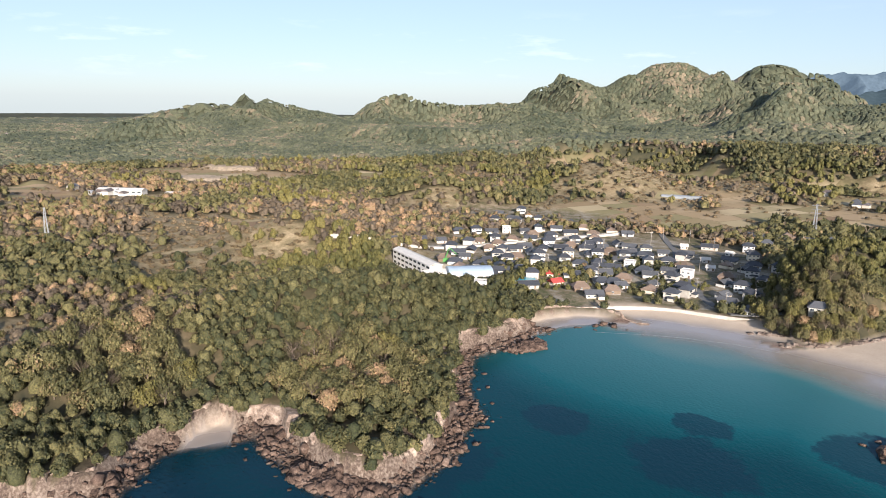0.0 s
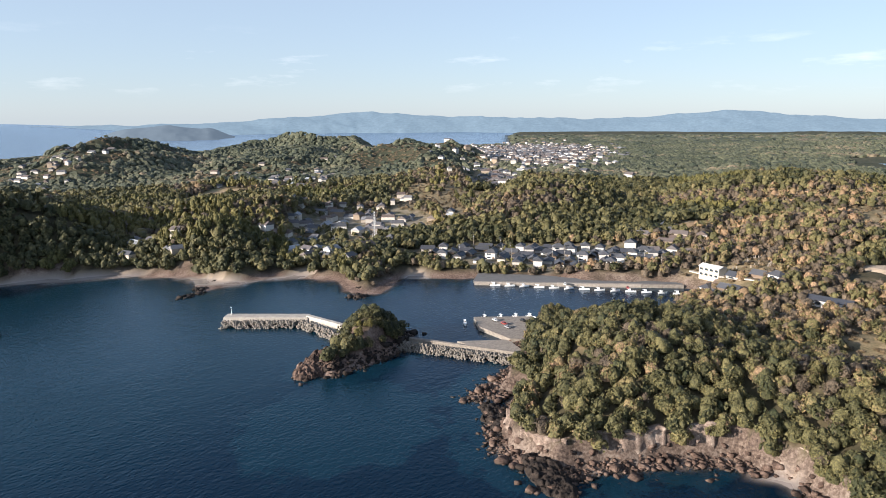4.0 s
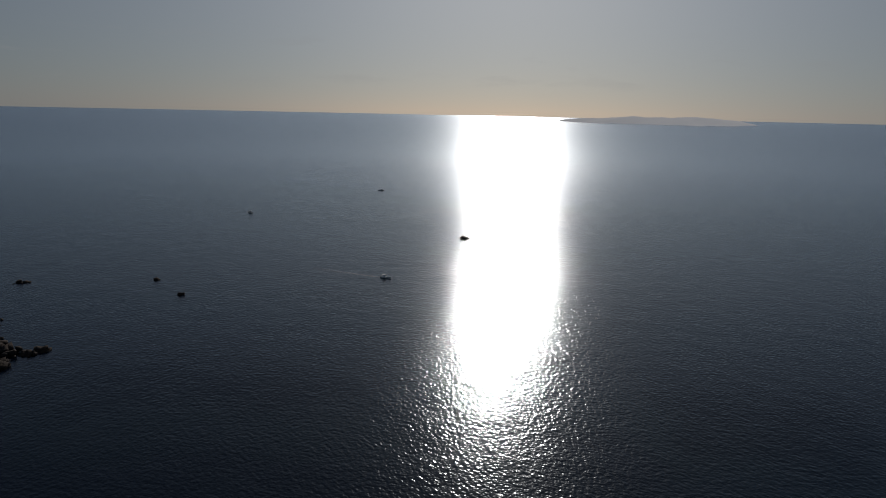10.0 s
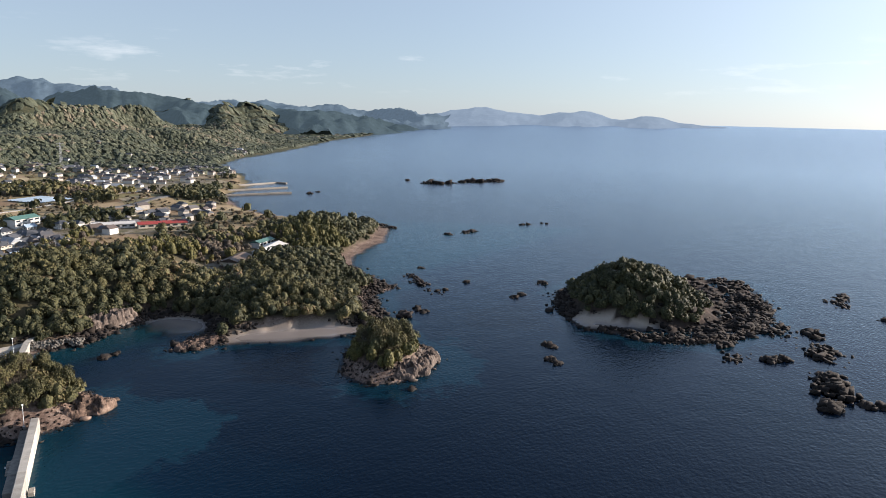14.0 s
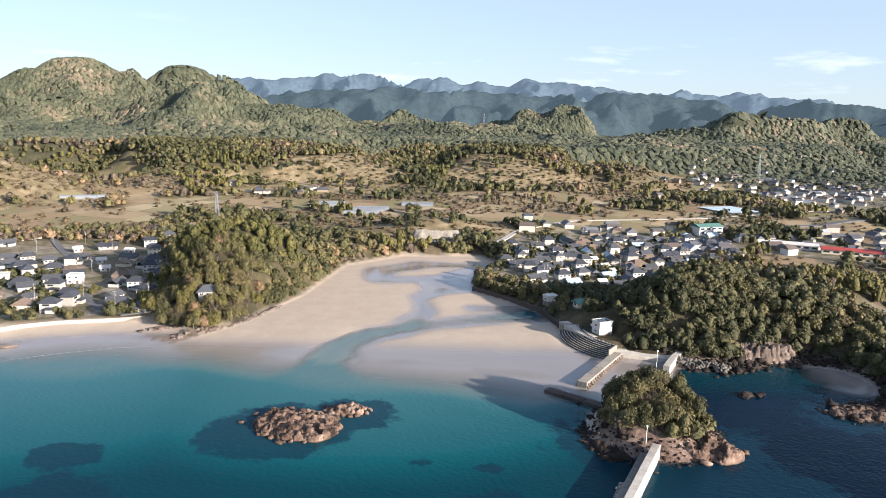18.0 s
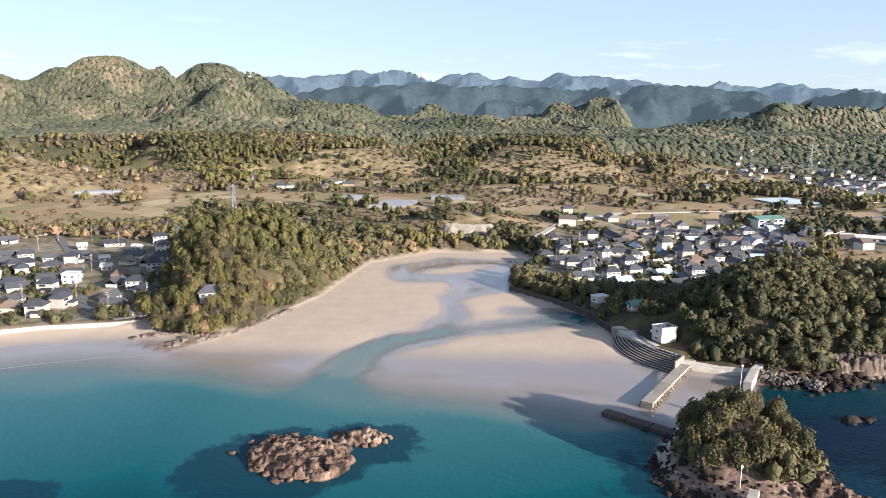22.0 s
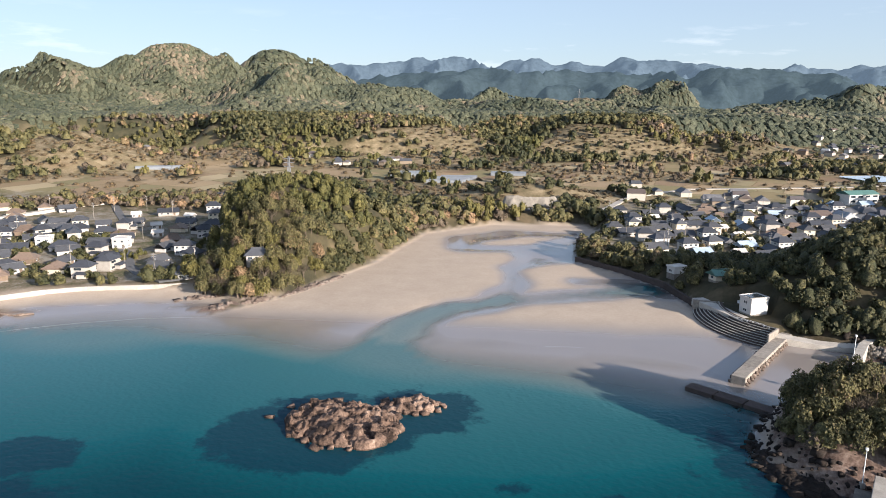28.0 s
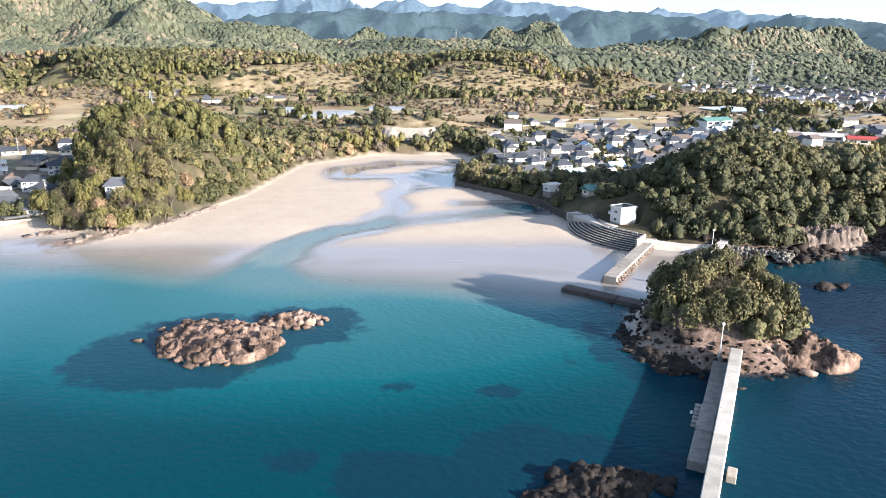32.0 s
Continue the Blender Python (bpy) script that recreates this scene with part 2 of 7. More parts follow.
# Sand: the tidal flat, and beaches (soft ovals).
FLAT = [(-108, 350), (-84, 383), (-62, 446), (-48, 530), (-10, 568), (52, 576), (62, 545), (42, 500), (40, 466), (60, 444), (76, 420), (83, 388),
        (85, 364), (94, 346), (110, 354), (124, 340), (114, 304), (90, 297), (60, 312), (0, 325), (-60, 335)]
SANDS = [(-152, 366, 60, 15, 13), (-205, 318, 26, 10, 62), (190, 326, 14, 18, 10), (222, 268, 34, 10, -35), (254, 240, 14, 10, 0), (345, 152, 11, 26, 20),
         (-215, 106, 8, 17, 40), (-250, 24, 7, 12, 40), (-330, -436, 56, 8, -43), (-370, -350, 10, 46, 20), (-396, -300, 40, 8, -20), (-440, -208, 30, 10, 30)]
# Streams on the flat: they lie just below the water.
STREAM_A = [(-26, 288), (-30, 310), (-31, 333), (-27, 356), (-16, 376), (6, 390), (27, 398), (50, 408), (68, 416)]
STREAM_B = [(4, 390), (10, 420), (7, 445), (21, 466), (9, 490), (-22, 490), (-18, 517), (6, 536), (40, 540)]
POND = [(40, 428), (62, 428), (76, 408)]
STREAM_C = [(21, 466), (38, 470), (30, 500), (40, 520)]

# Land use (soft ovals): open fields, villages.
FIELDS = [(-330, 660, 110, 70, 0), (-180, 760, 150, 70, 0), (-10, 760, 150, 70, 0), (210, 740, 130, 90, 0), (440, 740, 120, 110, 0), (360, 1130, 130, 150, -20),
          (-440, 830, 150, 90, 0), (-200, 930, 160, 70, 0), (-520, 960, 150, 80, 0), (-640, 560, 110, 60, 30), (-490, 340, 80, 40, 20), (150, 900, 120, 60, 0),
          (-900, 500, 150, 60, 25), (600, 980, 170, 130, 20), (-1250, 570, 150, 60, 10), (350, 840, 60, 40, 20)]
FIELDS_B = [(-900, 240, 110, 40, 0), (-620, 100, 90, 26, 30), (300, 540, 60, 40, 0), (-960, 30, 24, 46, -20), (-430, -420, 24, 34, 0), (-700, 260, 60, 22, 10), (-480, 210, 40, 16, 30),
            (430, 560, 60, 40, 30), (-820, 640, 90, 30, 20), (-700, -60, 40, 14, 0), (-760, -700, 120, 30, 20), (-1000, -1000, 140, 40, 20), (-500, -480, 40, 20, 30)]
VILLAGES = [(-290, 470, 130, 80, 35), (-200, 450, 64, 72, 0), (130, 520, 86, 64, 20), (170, 610, 110, 70, 10), (330, 610, 60, 36, 10),
            (-540, -150, 46, 120, 20), (-620, -380, 110, 70, 20), (268, 405, 34, 26, 20), (-420, 560, 90, 50, 30), (-325, 345, 52, 40, 0), (-184, 394, 42, 18, 14), (-225, 360, 40, 30, 40),
            (-1800, -640, 520, 120, 24), (-1080, -430, 150, 46, 24), (560, 960, 130, 90, 40)]


def ground_height(x, y):
    """Height of the bare ground, and the masks: sand, field, village, rock."""
    sd = signed(MAINLAND, x, y)
    wob = (fbm(x, y, 26, 3, 3) - 0.5) * 7
    sand = np.zeros(x.shape)
    for s in SANDS:
        sand = np.maximum(sand, blob(x, y, *s))
    in_flat = signed(FLAT, x, y)
    flat = smooth(-10, 0, in_flat)
    sand = np.maximum(sand, smooth(-2.0, 1, in_flat))
    shoal = np.maximum(np.maximum(smooth(-110, -25, in_flat) * smooth(122, 100, x), blob(x, y, -150, 322, 84, 56, 14)), sand) * smooth(300, 318, y + 0.25 * x + 30)
    shore = sd + wob * (1 - np.maximum(sand, shoal))
    rest = np.minimum(shore, 0)
    field, village = np.zeros(x.shape), np.zeros(x.shape)
    for s in FIELDS + FIELDS_B:
        field = np.maximum(field, blob(x, y, *s))
    for s in VILLAGES:
        village = np.maximum(village, blob(x, y, *s))
    hill = np.zeros(x.shape)
    for cx, cy, h, rx, ry, turn in HILLS:
        c, s = math.cos(radians(turn)), math.sin(radians(turn))
        u, v = ((x - cx) * c + (y - cy) * s) / rx, (-(x - cx) * s + (y - cy) * c) / ry
        hill = hill + (h * np.exp(-(u * u + v * v) * 0.9)) ** 6
    hill = hill ** (1 / 6)
    open_land = field
    field = field * (1 - smooth(11, 18, hill)) * smooth(0.34, 0.40, fbm(x, y, 80, 191, 3))
    hill = hill * (1 - 0.85 * village) * smooth(0, 10, -in_flat)
    # Gullies and lumps grow with height.
    far = smooth(400, 1500, np.hypot(x, y))
    ridges = 1 - np.abs(2 * fbm(x, y, 330, 11, 3) - 1) * 2.4
    spurs = 1 - np.abs(2 * fbm(x + 0.3 * y, y, 170, 15, 2) - 1) * 2.4
    hill = hill * (1 + far * (0.85 * (ridges - 0.70) + 0.16 * (spurs - 0.6)) * smooth(250, 150, hill) * smooth(-1400, -1300, y)) + (fbm(x, y, 60, 5, 4) - 0.5) * 6 * smooth(4, 20, hill)
    hill = np.maximum(hill - 8 * far - lift(x, y), 0)
    rolling = smooth(880, 1100, np.hypot(x - 60, y - 60)) * smooth(2700, 2000, np.hypot(x, y)) * smooth(500, 800, y + 0.25 * x) * (1 - open_land) * (1 - village) * (1 - blob(x, y, 620, 1000, 420, 360, 30))
    hill = np.cbrt(hill ** 3 + (46 * rolling * smooth(0.40, 0.78, 1 - np.abs(2 * fbm(x, y, 300, 207, 2) - 1))) ** 3)
    inland = smooth(0, 1500, sd) * 18 * smooth(4000, 2200, np.hypot(x, y))
    hill = np.cbrt(hill ** 3 + inland ** 3)
    west = smooth(-110, -150, x) * smooth(-130, -90, y) * smooth(320, 270, y)
    strip = 5 + 9 * fbm(x, y, 70, 8, 2) - west * (2 + 3 * fbm(x, y, 70, 8, 2))                       # width of the rocky strip at the foot of the cliffs
    cliff = 0.10 * np.clip(shore, 0, 14) + smooth(strip, strip + 5 - 2.2 * west, shore) * (3.0 + (4 + 4 * west) * fbm(x, y, 40, 21, 2) * np.maximum(smooth(8, 20, hill), 0.85 * west)) * (1 - 0.8 * village)
    back = smooth(strip - 2, strip + 40 + 240 * far * smooth(300, 500, x), shore)
    land = cliff + hill * back + 1.5 * back
    beach = 0.05 * np.clip(sd, 0, 30) + 0.5 * smooth(19, 27, sd)
    tidal = 0.30 + 0.45 * (fbm(x, y, 50, 31, 3) - 0.5) + 0.0022 * np.clip(sd, 0, 300) - 0.35 * smooth(30, 0, sd)
    beach = beach * (1 - flat) + tidal * flat
    behind = blob(x, y, -178, 396, 62, 34, 14)
    land = land * (1 - behind) + np.minimum(land, 2.9) * behind
    sandy = np.maximum(smooth(0.35, 0.65, sand), flat)
    top = land * (1 - sandy) + beach * sandy
    for line, wide, deep in ((STREAM_A, 9, 0.62), (STREAM_B, 6, 0.56), (STREAM_C, 6, 0.5), (POND, 12, 0.5)):
        d, _ = along(line, x, y)
        top = top - deep * flat * np.exp(-(d / (wide * (0.6 + 0.9 * fbm(x, y, 30, 17, 2)))) ** 2)
    sea = (0.16 * (1 - shoal) + 0.013 * shoal) * rest * (1 + 0.012 * np.abs(rest))
    h = np.where(shore > 0, top, sea)
    run, _ = along(STREAM_A, x, y)
    h = h - 0.75 * np.exp(-(run / (7 + 7 * smooth(345, 300, y))) ** 2) * smooth(395, 372, y) * smooth(270, 300, y)
    # The stepped terrace is cut into the bank.
    ring, ang = np.hypot(x - 120, y - 377), np.degrees(np.arctan2(y - 377, x - 120)) % 360
    cap = np.where(ring > 29.5, np.maximum(0.1, (40 - ring) * 0.43 - 0.2), 4.5)
    h = np.where((ang > 158) & (ang < 240) & (ring > 14) & (ring < 43), np.minimum(h, cap), h)
    # The back of the western point falls to the harbour.
    h = h - blob(x, y, -405, -58, 36, 34) * np.clip(h - 1.6, 0, 6) * 0.7
    # Islands
    rock = smooth(2, 8, shore) * 0
    for poly, rim in ((FAR_ISLE, 4), (ISLET, 3), (POINT_ISLET, 3), (OUTER_ISLET, 1.6), (BAR_ISLET, 3)):
        d = signed(poly, x, y) + wob * 0.4
        peak = rim * smooth(-1, 5, d) + hill * smooth(2, 11, d)
        h = np.maximum(h, np.where(d > 0, 0.15 * d + peak, 0.16 * d))
        shore = np.maximum(shore, d)
    # Broken ledges of the outer islet.
    ledge = smooth(1, 8, signed(OUTER_ISLET, x, y)) * smooth(30, 42, np.hypot(x - 384, (y - 158) * 0.8))
    h = h * (1 - 0.8 * ledge) + ledge * ((1 - np.abs(2 * fbm(x, y, 22, 77, 3) - 1) * 3.0) * 3.6 - 2.4)
    d, _ = along(CAUSEWAY, x, y)
    h = np.maximum(h, 4.0 - 0.16 * d)
    shore = np.maximum(shore, 26 - d)
    sand = sand * smooth(-30, 2, h + 0) * (h < 3.2)
    return np.maximum(h, -9.0), sand, field * (h > 1.2), village * (h > 1.2), shore


# Stretches of brush, dry grass and scattered shrubs (soft ovals).
BRUSH = [(-620, 260, 330, 230, 20), (-40, 860, 560, 260, 0), (430, 820, 260, 330, -10), (-520, 720, 280, 260, 0), (620, 1080, 300, 260, 40),
         (-330, 130, 90, 60, 60), (-1000, -620, 420, 300, 20), (-640, -420, 200, 140, 20), (-900, -1150, 300, 160, 0), (-520, 40, 120, 80, 0)]


def brushland(x, y):
    """1 where brush and dry grass grow in place of woods."""
    zone = np.zeros(x.shape)
    for s in BRUSH:
        zone = np.maximum(zone, blob(x, y, *s))
    plain_land = np.maximum(blob(x, y, -40, 860, 560, 260, 0), blob(x, y, 430, 820, 260, 330, -10))
    return zone * smooth(0.50, 0.56, fbm(x, y, 85, 151, 4) + 0.08 * plain_land)


def lift(x, y):
    """The sheet bends up gently far out, so that its rim meets the true horizon."""
    r = np.hypot(x, y) + 1e-6
    open_sea = smooth(-0.05, 0.3, 0.707 * (x - y) / r)
    return 114.0 * smooth(1800, 6200, r) * (0.3 + 0.7 * open_sea)


# ---- materials ----
def material(name, rough=0.85, spec=0.3):
    m = bpy.data.materials.new(name)
    m.use_nodes = True
    b = m.node_tree.nodes["Principled BSDF"]
    b.inputs["Roughness"].default_value = rough
    b.inputs["Specular IOR Level"].default_value = spec
    return m, m.node_tree, b


def rgb(c):
    return (c[0], c[1], c[2], 1.0)


def mix(tree, factor, a, b, blend="MIX"):
    n = tree.nodes.new("ShaderNodeMix")
    n.data_type, n.blend_type = "RGBA", blend
    for k, socket, value in ((0, n.inputs[0], factor), (6, n.inputs[6], a), (7, n.inputs[7], b)):
        if isinstance(value, bpy.types.NodeSocket):
            tree.links.new(value, socket)
        else:
            socket.default_value = value if k == 0 else rgb(value)
    return n.outputs[2]


def maths(tree, op, a, b=0.0, c=0.0):
    n = tree.nodes.new("ShaderNodeMath")
    n.operation = op
    for k, value in enumerate((a, b, c)):
        if isinstance(value, bpy.types.NodeSocket):
            tree.links.new(value, n.inputs[k])
        else:
            n.inputs[k].default_value = value
    return n.outputs[0]


def attr(tree, name):
    n = tree.nodes.new("ShaderNodeAttribute")
    n.attribute_name = name
    return n.outputs["Fac"]


def noise_at(tree, size, detail=4.0, rough=0.6, coords=None):
    n = tree.nodes.new("ShaderNodeTexNoise")
    n.inputs["Scale"].default_value, n.inputs["Detail"].default_value, n.inputs["Roughness"].default_value = 1.0 / size, detail, rough
    if coords is None:
        coords = tree.nodes.new("ShaderNodeNewGeometry").outputs["Position"]
    tree.links.new(coords, n.inputs["Vector"])
    return n.outputs[0]


def ramp(tree, value, stops):
    n = tree.nodes.new("ShaderNodeValToRGB")
    e = n.color_ramp.elements
    while len(e) < len(stops):
        e.new(0.5)
    for k, (p, c) in enumerate(stops):
        e[k].position, e[k].color = p, rgb(c)
    tree.links.new(value, n.inputs[0])
    return n.outputs[0]


def bump(tree, bsdf, height, strength=0.4, distance=0.1):
    n = tree.nodes.new("ShaderNodeBump")
    n.inputs["Strength"].default_value, n.inputs["Distance"].default_value = strength, distance
    tree.links.new(height, n.inputs["Height"])
    tree.links.new(n.outputs[0], bsdf.inputs["Normal"])


def plain(name, colour, rough=0.8, spread=0.12, size=1.5, metal=0.0, relief=0.0):
    """Paint, plaster, concrete, wood or metal: one colour with stains at two scales."""
    m, t, b = material(name, rough)
    b.inputs["Metallic"].default_value = metal
    n1, n2 = noise_at(t, size), noise_at(t, size * 0.12, 3)
    dark = tuple(c * (1 - spread * 1.6) for c in colour)
    light = tuple(min(1, c * (1 + spread)) for c in colour)
    f = maths(t, "ADD", maths(t, "MULTIPLY", n1, 0.65), maths(t, "MULTIPLY", n2, 0.35))
    info = t.nodes.new("ShaderNodeObjectInfo")
    f = maths(t, "ADD", f, maths(t, "MULTIPLY_ADD", info.outputs["Random"], 0.25, -0.125))
    t.links.new(ramp(t, f, [(0.3, dark), (0.7, light)]), b.inputs["Base Color"])
    if relief:
        bump(t, b, n2, 0.5, relief)
    return m


def ground_material():
    m, t, b = material("ground", 0.95, 0.15)
    pos = t.nodes.new("ShaderNodeNewGeometry").outputs["Position"]
    big, mid, fine = noise_at(t, 90, 4), noise_at(t, 9, 5), noise_at(t, 0.9, 4)
    floor = ramp(t, maths(t, "MULTIPLY_ADD", mid, 0.6, maths(t, "MULTIPLY", big, 0.4)),
                 [(0.36, (0.0304, 0.0304, 0.0192)), (0.52, (0.075, 0.063, 0.036)), (0.66, (0.15, 0.115, 0.070))])
    dry = ramp(t, maths(t, "MULTIPLY_ADD", mid, 0.6, maths(t, "MULTIPLY", fine, 0.4)), [(0.36, (0.10, 0.086, 0.046)), (0.5, (0.20, 0.158, 0.092)), (0.64, (0.33, 0.26, 0.165))])
    floor = mix(t, attr(t, "brush"), floor, dry)
    # Ground under the far woods repeats the haze-greyed tones of the far leaves.
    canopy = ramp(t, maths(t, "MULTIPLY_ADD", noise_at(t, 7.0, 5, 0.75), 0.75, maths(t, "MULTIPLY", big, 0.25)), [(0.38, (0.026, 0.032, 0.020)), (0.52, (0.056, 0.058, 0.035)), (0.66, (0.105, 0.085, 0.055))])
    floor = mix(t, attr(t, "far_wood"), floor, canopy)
    # Fields: small plots of straw, bare soil and green.
    turn = t.nodes.new("ShaderNodeVectorRotate")
    turn.inputs["Angle"].default_value = 0.35
    t.links.new(pos, turn.inputs["Vector"])
    bend = t.nodes.new("ShaderNodeVectorMath")
    bend.operation = "MULTIPLY"
    bend.inputs[1].default_value = (1 / 26.0, 1 / 42.0, 0.0)
    t.links.new(turn.outputs[0], bend.inputs[0])
    cell = t.nodes.new("ShaderNodeTexVoronoi")
    cell.distance, cell.inputs["Scale"].default_value, cell.inputs["Randomness"].default_value = "CHEBYCHEV", 1.0, 0.3
    t.links.new(bend.outputs[0], cell.inputs["Vector"])
    grey = t.nodes.new("ShaderNodeSeparateColor")
    t.links.new(cell.outputs["Color"], grey.inputs[0])
    plots = ramp(t, grey.outputs[0], [(0.0, (0.25, 0.18, 0.10)), (0.2, (0.42, 0.325, 0.20)), (0.38, (0.19, 0.125, 0.080)), (0.52, (0.34, 0.25, 0.15)), (0.66, (0.15, 0.155, 0.062)), (0.80, (0.52, 0.42, 0.27)), (0.9, (0.22, 0.20, 0.10))])
    edge = t.nodes.new("ShaderNodeTexVoronoi")
    edge.feature, edge.inputs["Scale"].default_value, edge.inputs["Randomness"].default_value = "DISTANCE_TO_EDGE", 1.0, 0.3
    t.links.new(bend.outputs[0], edge.inputs["Vector"])
    bank = maths(t, "LESS_THAN", maths(t, "ADD", edge.outputs["Distance"], maths(t, "MULTIPLY", mid, 0.08)), 0.062)
    plots = mix(t, maths(t, "MULTIPLY", bank, 0.6), plots, (0.136, 0.104, 0.048))
    plots = mix(t, maths(t, "MULTIPLY", fine, 0.5), plots, (0.224, 0.156, 0.088))
    col = mix(t, attr(t, "field"), floor, plots)
    yard = ramp(t, maths(t, "MULTIPLY_ADD", mid, 0.7, maths(t, "MULTIPLY", fine, 0.3)), [(0.38, (0.072, 0.08, 0.036)), (0.5, (0.176, 0.144, 0.096)), (0.62, (0.272, 0.248, 0.208))])
    col = mix(t, attr(t, "village"), col, yard)
    grain = maths(t, "MULTIPLY_ADD", mid, 0.45, maths(t, "MULTIPLY", fine, 0.55))
    rock = ramp(t, grain, [(0.34, (0.04, 0.0288, 0.024)), (0.48, (0.136, 0.092, 0.072)), (0.62, (0.256, 0.196, 0.16))])
    rock = mix(t, attr(t, "chalk"), rock, ramp(t, grain, [(0.34, (0.032, 0.023, 0.019)), (0.48, (0.110, 0.080, 0.063)), (0.62, (0.23, 0.185, 0.15))]))
    rock = mix(t, maths(t, "MULTIPLY", attr(t, "algae"), ramp(t, mid, [(0.36, (0.592, 0.592, 0.592)), (0.55, (1, 1, 1))])), rock, (0.04, 0.0304, 0.0256))      # tidal rock, dark with algae
    col = mix(t, attr(t, "rock"), col, rock)
    sandy = ramp(t, maths(t, "MULTIPLY_ADD", mid, 0.5, maths(t, "MULTIPLY", fine, 0.5)), [(0.3, (0.37, 0.298, 0.232)), (0.7, (0.46, 0.382, 0.305))])
    damp = mix(t, maths(t, "MULTIPLY_ADD", big, 0.5, 0.2), (0.208, 0.18, 0.164), (0.28, 0.248, 0.228))
    wet = attr(t, "wet")
    sandy = mix(t, wet, sandy, damp)
    sand = attr(t, "sand")
    col = mix(t, sand, col, sandy)
    t.links.new(col, b.inputs["Base Color"])
    t.links.new(maths(t, "MULTIPLY_ADD", maths(t, "MULTIPLY", wet, sand), -0.83, 0.95), b.inputs["Roughness"])
    t.links.new(maths(t, "MULTIPLY_ADD", maths(t, "MULTIPLY", wet, sand), 0.75, 0.15), b.inputs["Specular IOR Level"])
    bump(t, b, maths(t, "MULTIPLY", maths(t, "MULTIPLY_ADD", fine, 0.3, mid), maths(t, "MULTIPLY_ADD", sand, -0.96, 1.0)), 0.35, 0.8)
    return m


def water_material():
    m, t, b = material("sea_water", 1.0, 0.0)
    depth, weed = attr(t, "depth"), attr(t, "weed")
    col = ramp(t, depth, [(0.0, (0.36, 0.30, 0.23)), (0.06, (0.20, 0.215, 0.195)), (0.17, (0.034, 0.122, 0.134)), (0.32, (0.004, 0.076, 0.090)), (0.52, (0.002, 0.052, 0.064)), (0.78, (0.001, 0.0105, 0.024)), (1.0, (0.001, 0.005, 0.013))])
    blot = maths(t, "ADD", weed, maths(t, "MULTIPLY_ADD", noise_at(t, 11, 6, 0.66), 2.2, -1.1))
    patchy = maths(t, "MULTIPLY", ramp(t, blot, [(0.38, (0, 0, 0)), (0.62, (1, 1, 1))]), 0.78)
    col = mix(t, patchy, col, (0.004, 0.024, 0.040))
    t.links.new(col, b.inputs["Base Color"])
    # Ripples: a wind-driven pattern, long across the wind.
    pos = t.nodes.new("ShaderNodeNewGeometry").outputs["Position"]
    stretch = t.nodes.new("ShaderNodeMapping")
    stretch.inputs["Rotation"].default_value, stretch.inputs["Scale"].default_value = (0, 0, 0.61), (0.85, 1.15, 1.0)
    t.links.new(pos, stretch.inputs["Vector"])
    small, chop, large = noise_at(t, 1.6, 1.5, 0.5, stretch.outputs[0]), noise_at(t, 3.2, 2, 0.5, stretch.outputs[0]), noise_at(t, 17, 3, 0.5, stretch.outputs[0])
    chop = maths(t, "MULTIPLY", chop, maths(t, "MULTIPLY_ADD", attr(t, "windy"), 0.27, 0.03))
    calm = maths(t, "MULTIPLY_ADD", noise_at(t, 260, 3), 0.9, 0.1)
    height = maths(t, "ADD", maths(t, "MULTIPLY", maths(t, "MULTIPLY", small, 0.46), calm), maths(t, "MULTIPLY_ADD", large, 0.45, chop))
    bump(t, b, height, 1.0, 0.6)
    gloss, fres, skin = t.nodes.new("ShaderNodeBsdfGlossy"), t.nodes.new("ShaderNodeFresnel"), t.nodes.new("ShaderNodeMixShader")
    gloss.inputs["Color"].default_value = (0.82, 0.91, 1.0, 1.0)
    facet = b.inputs["Normal"].links[0].from_socket
    t.links.new(facet, gloss.inputs["Normal"])
    t.links.new(facet, fres.inputs["Normal"])
    t.links.new(maths(t, "MULTIPLY_ADD", attr(t, "windy"), 0.09, 1.15), fres.inputs["IOR"])
    t.links.new(maths(t, "MULTIPLY_ADD", attr(t, "open"), 0.05, 0.17), gloss.inputs["Roughness"])
    t.links.new(fres.outputs[0], skin.inputs[0])
    t.links.new(b.outputs[0], skin.inputs[1])
    t.links.new(gloss.outputs[0], skin.inputs[2])
    out = t.nodes["Material Output"]
    clear, blend = t.nodes.new("ShaderNodeBsdfTransparent"), t.nodes.new("ShaderNodeMixShader")
    t.links.new(attr(t, "body"), blend.inputs[0])
    t.links.new(clear.outputs[0], blend.inputs[1])
    t.links.new(skin.outputs[0], blend.inputs[2])
    t.links.new(blend.outputs[0], out.inputs[0])
    return m


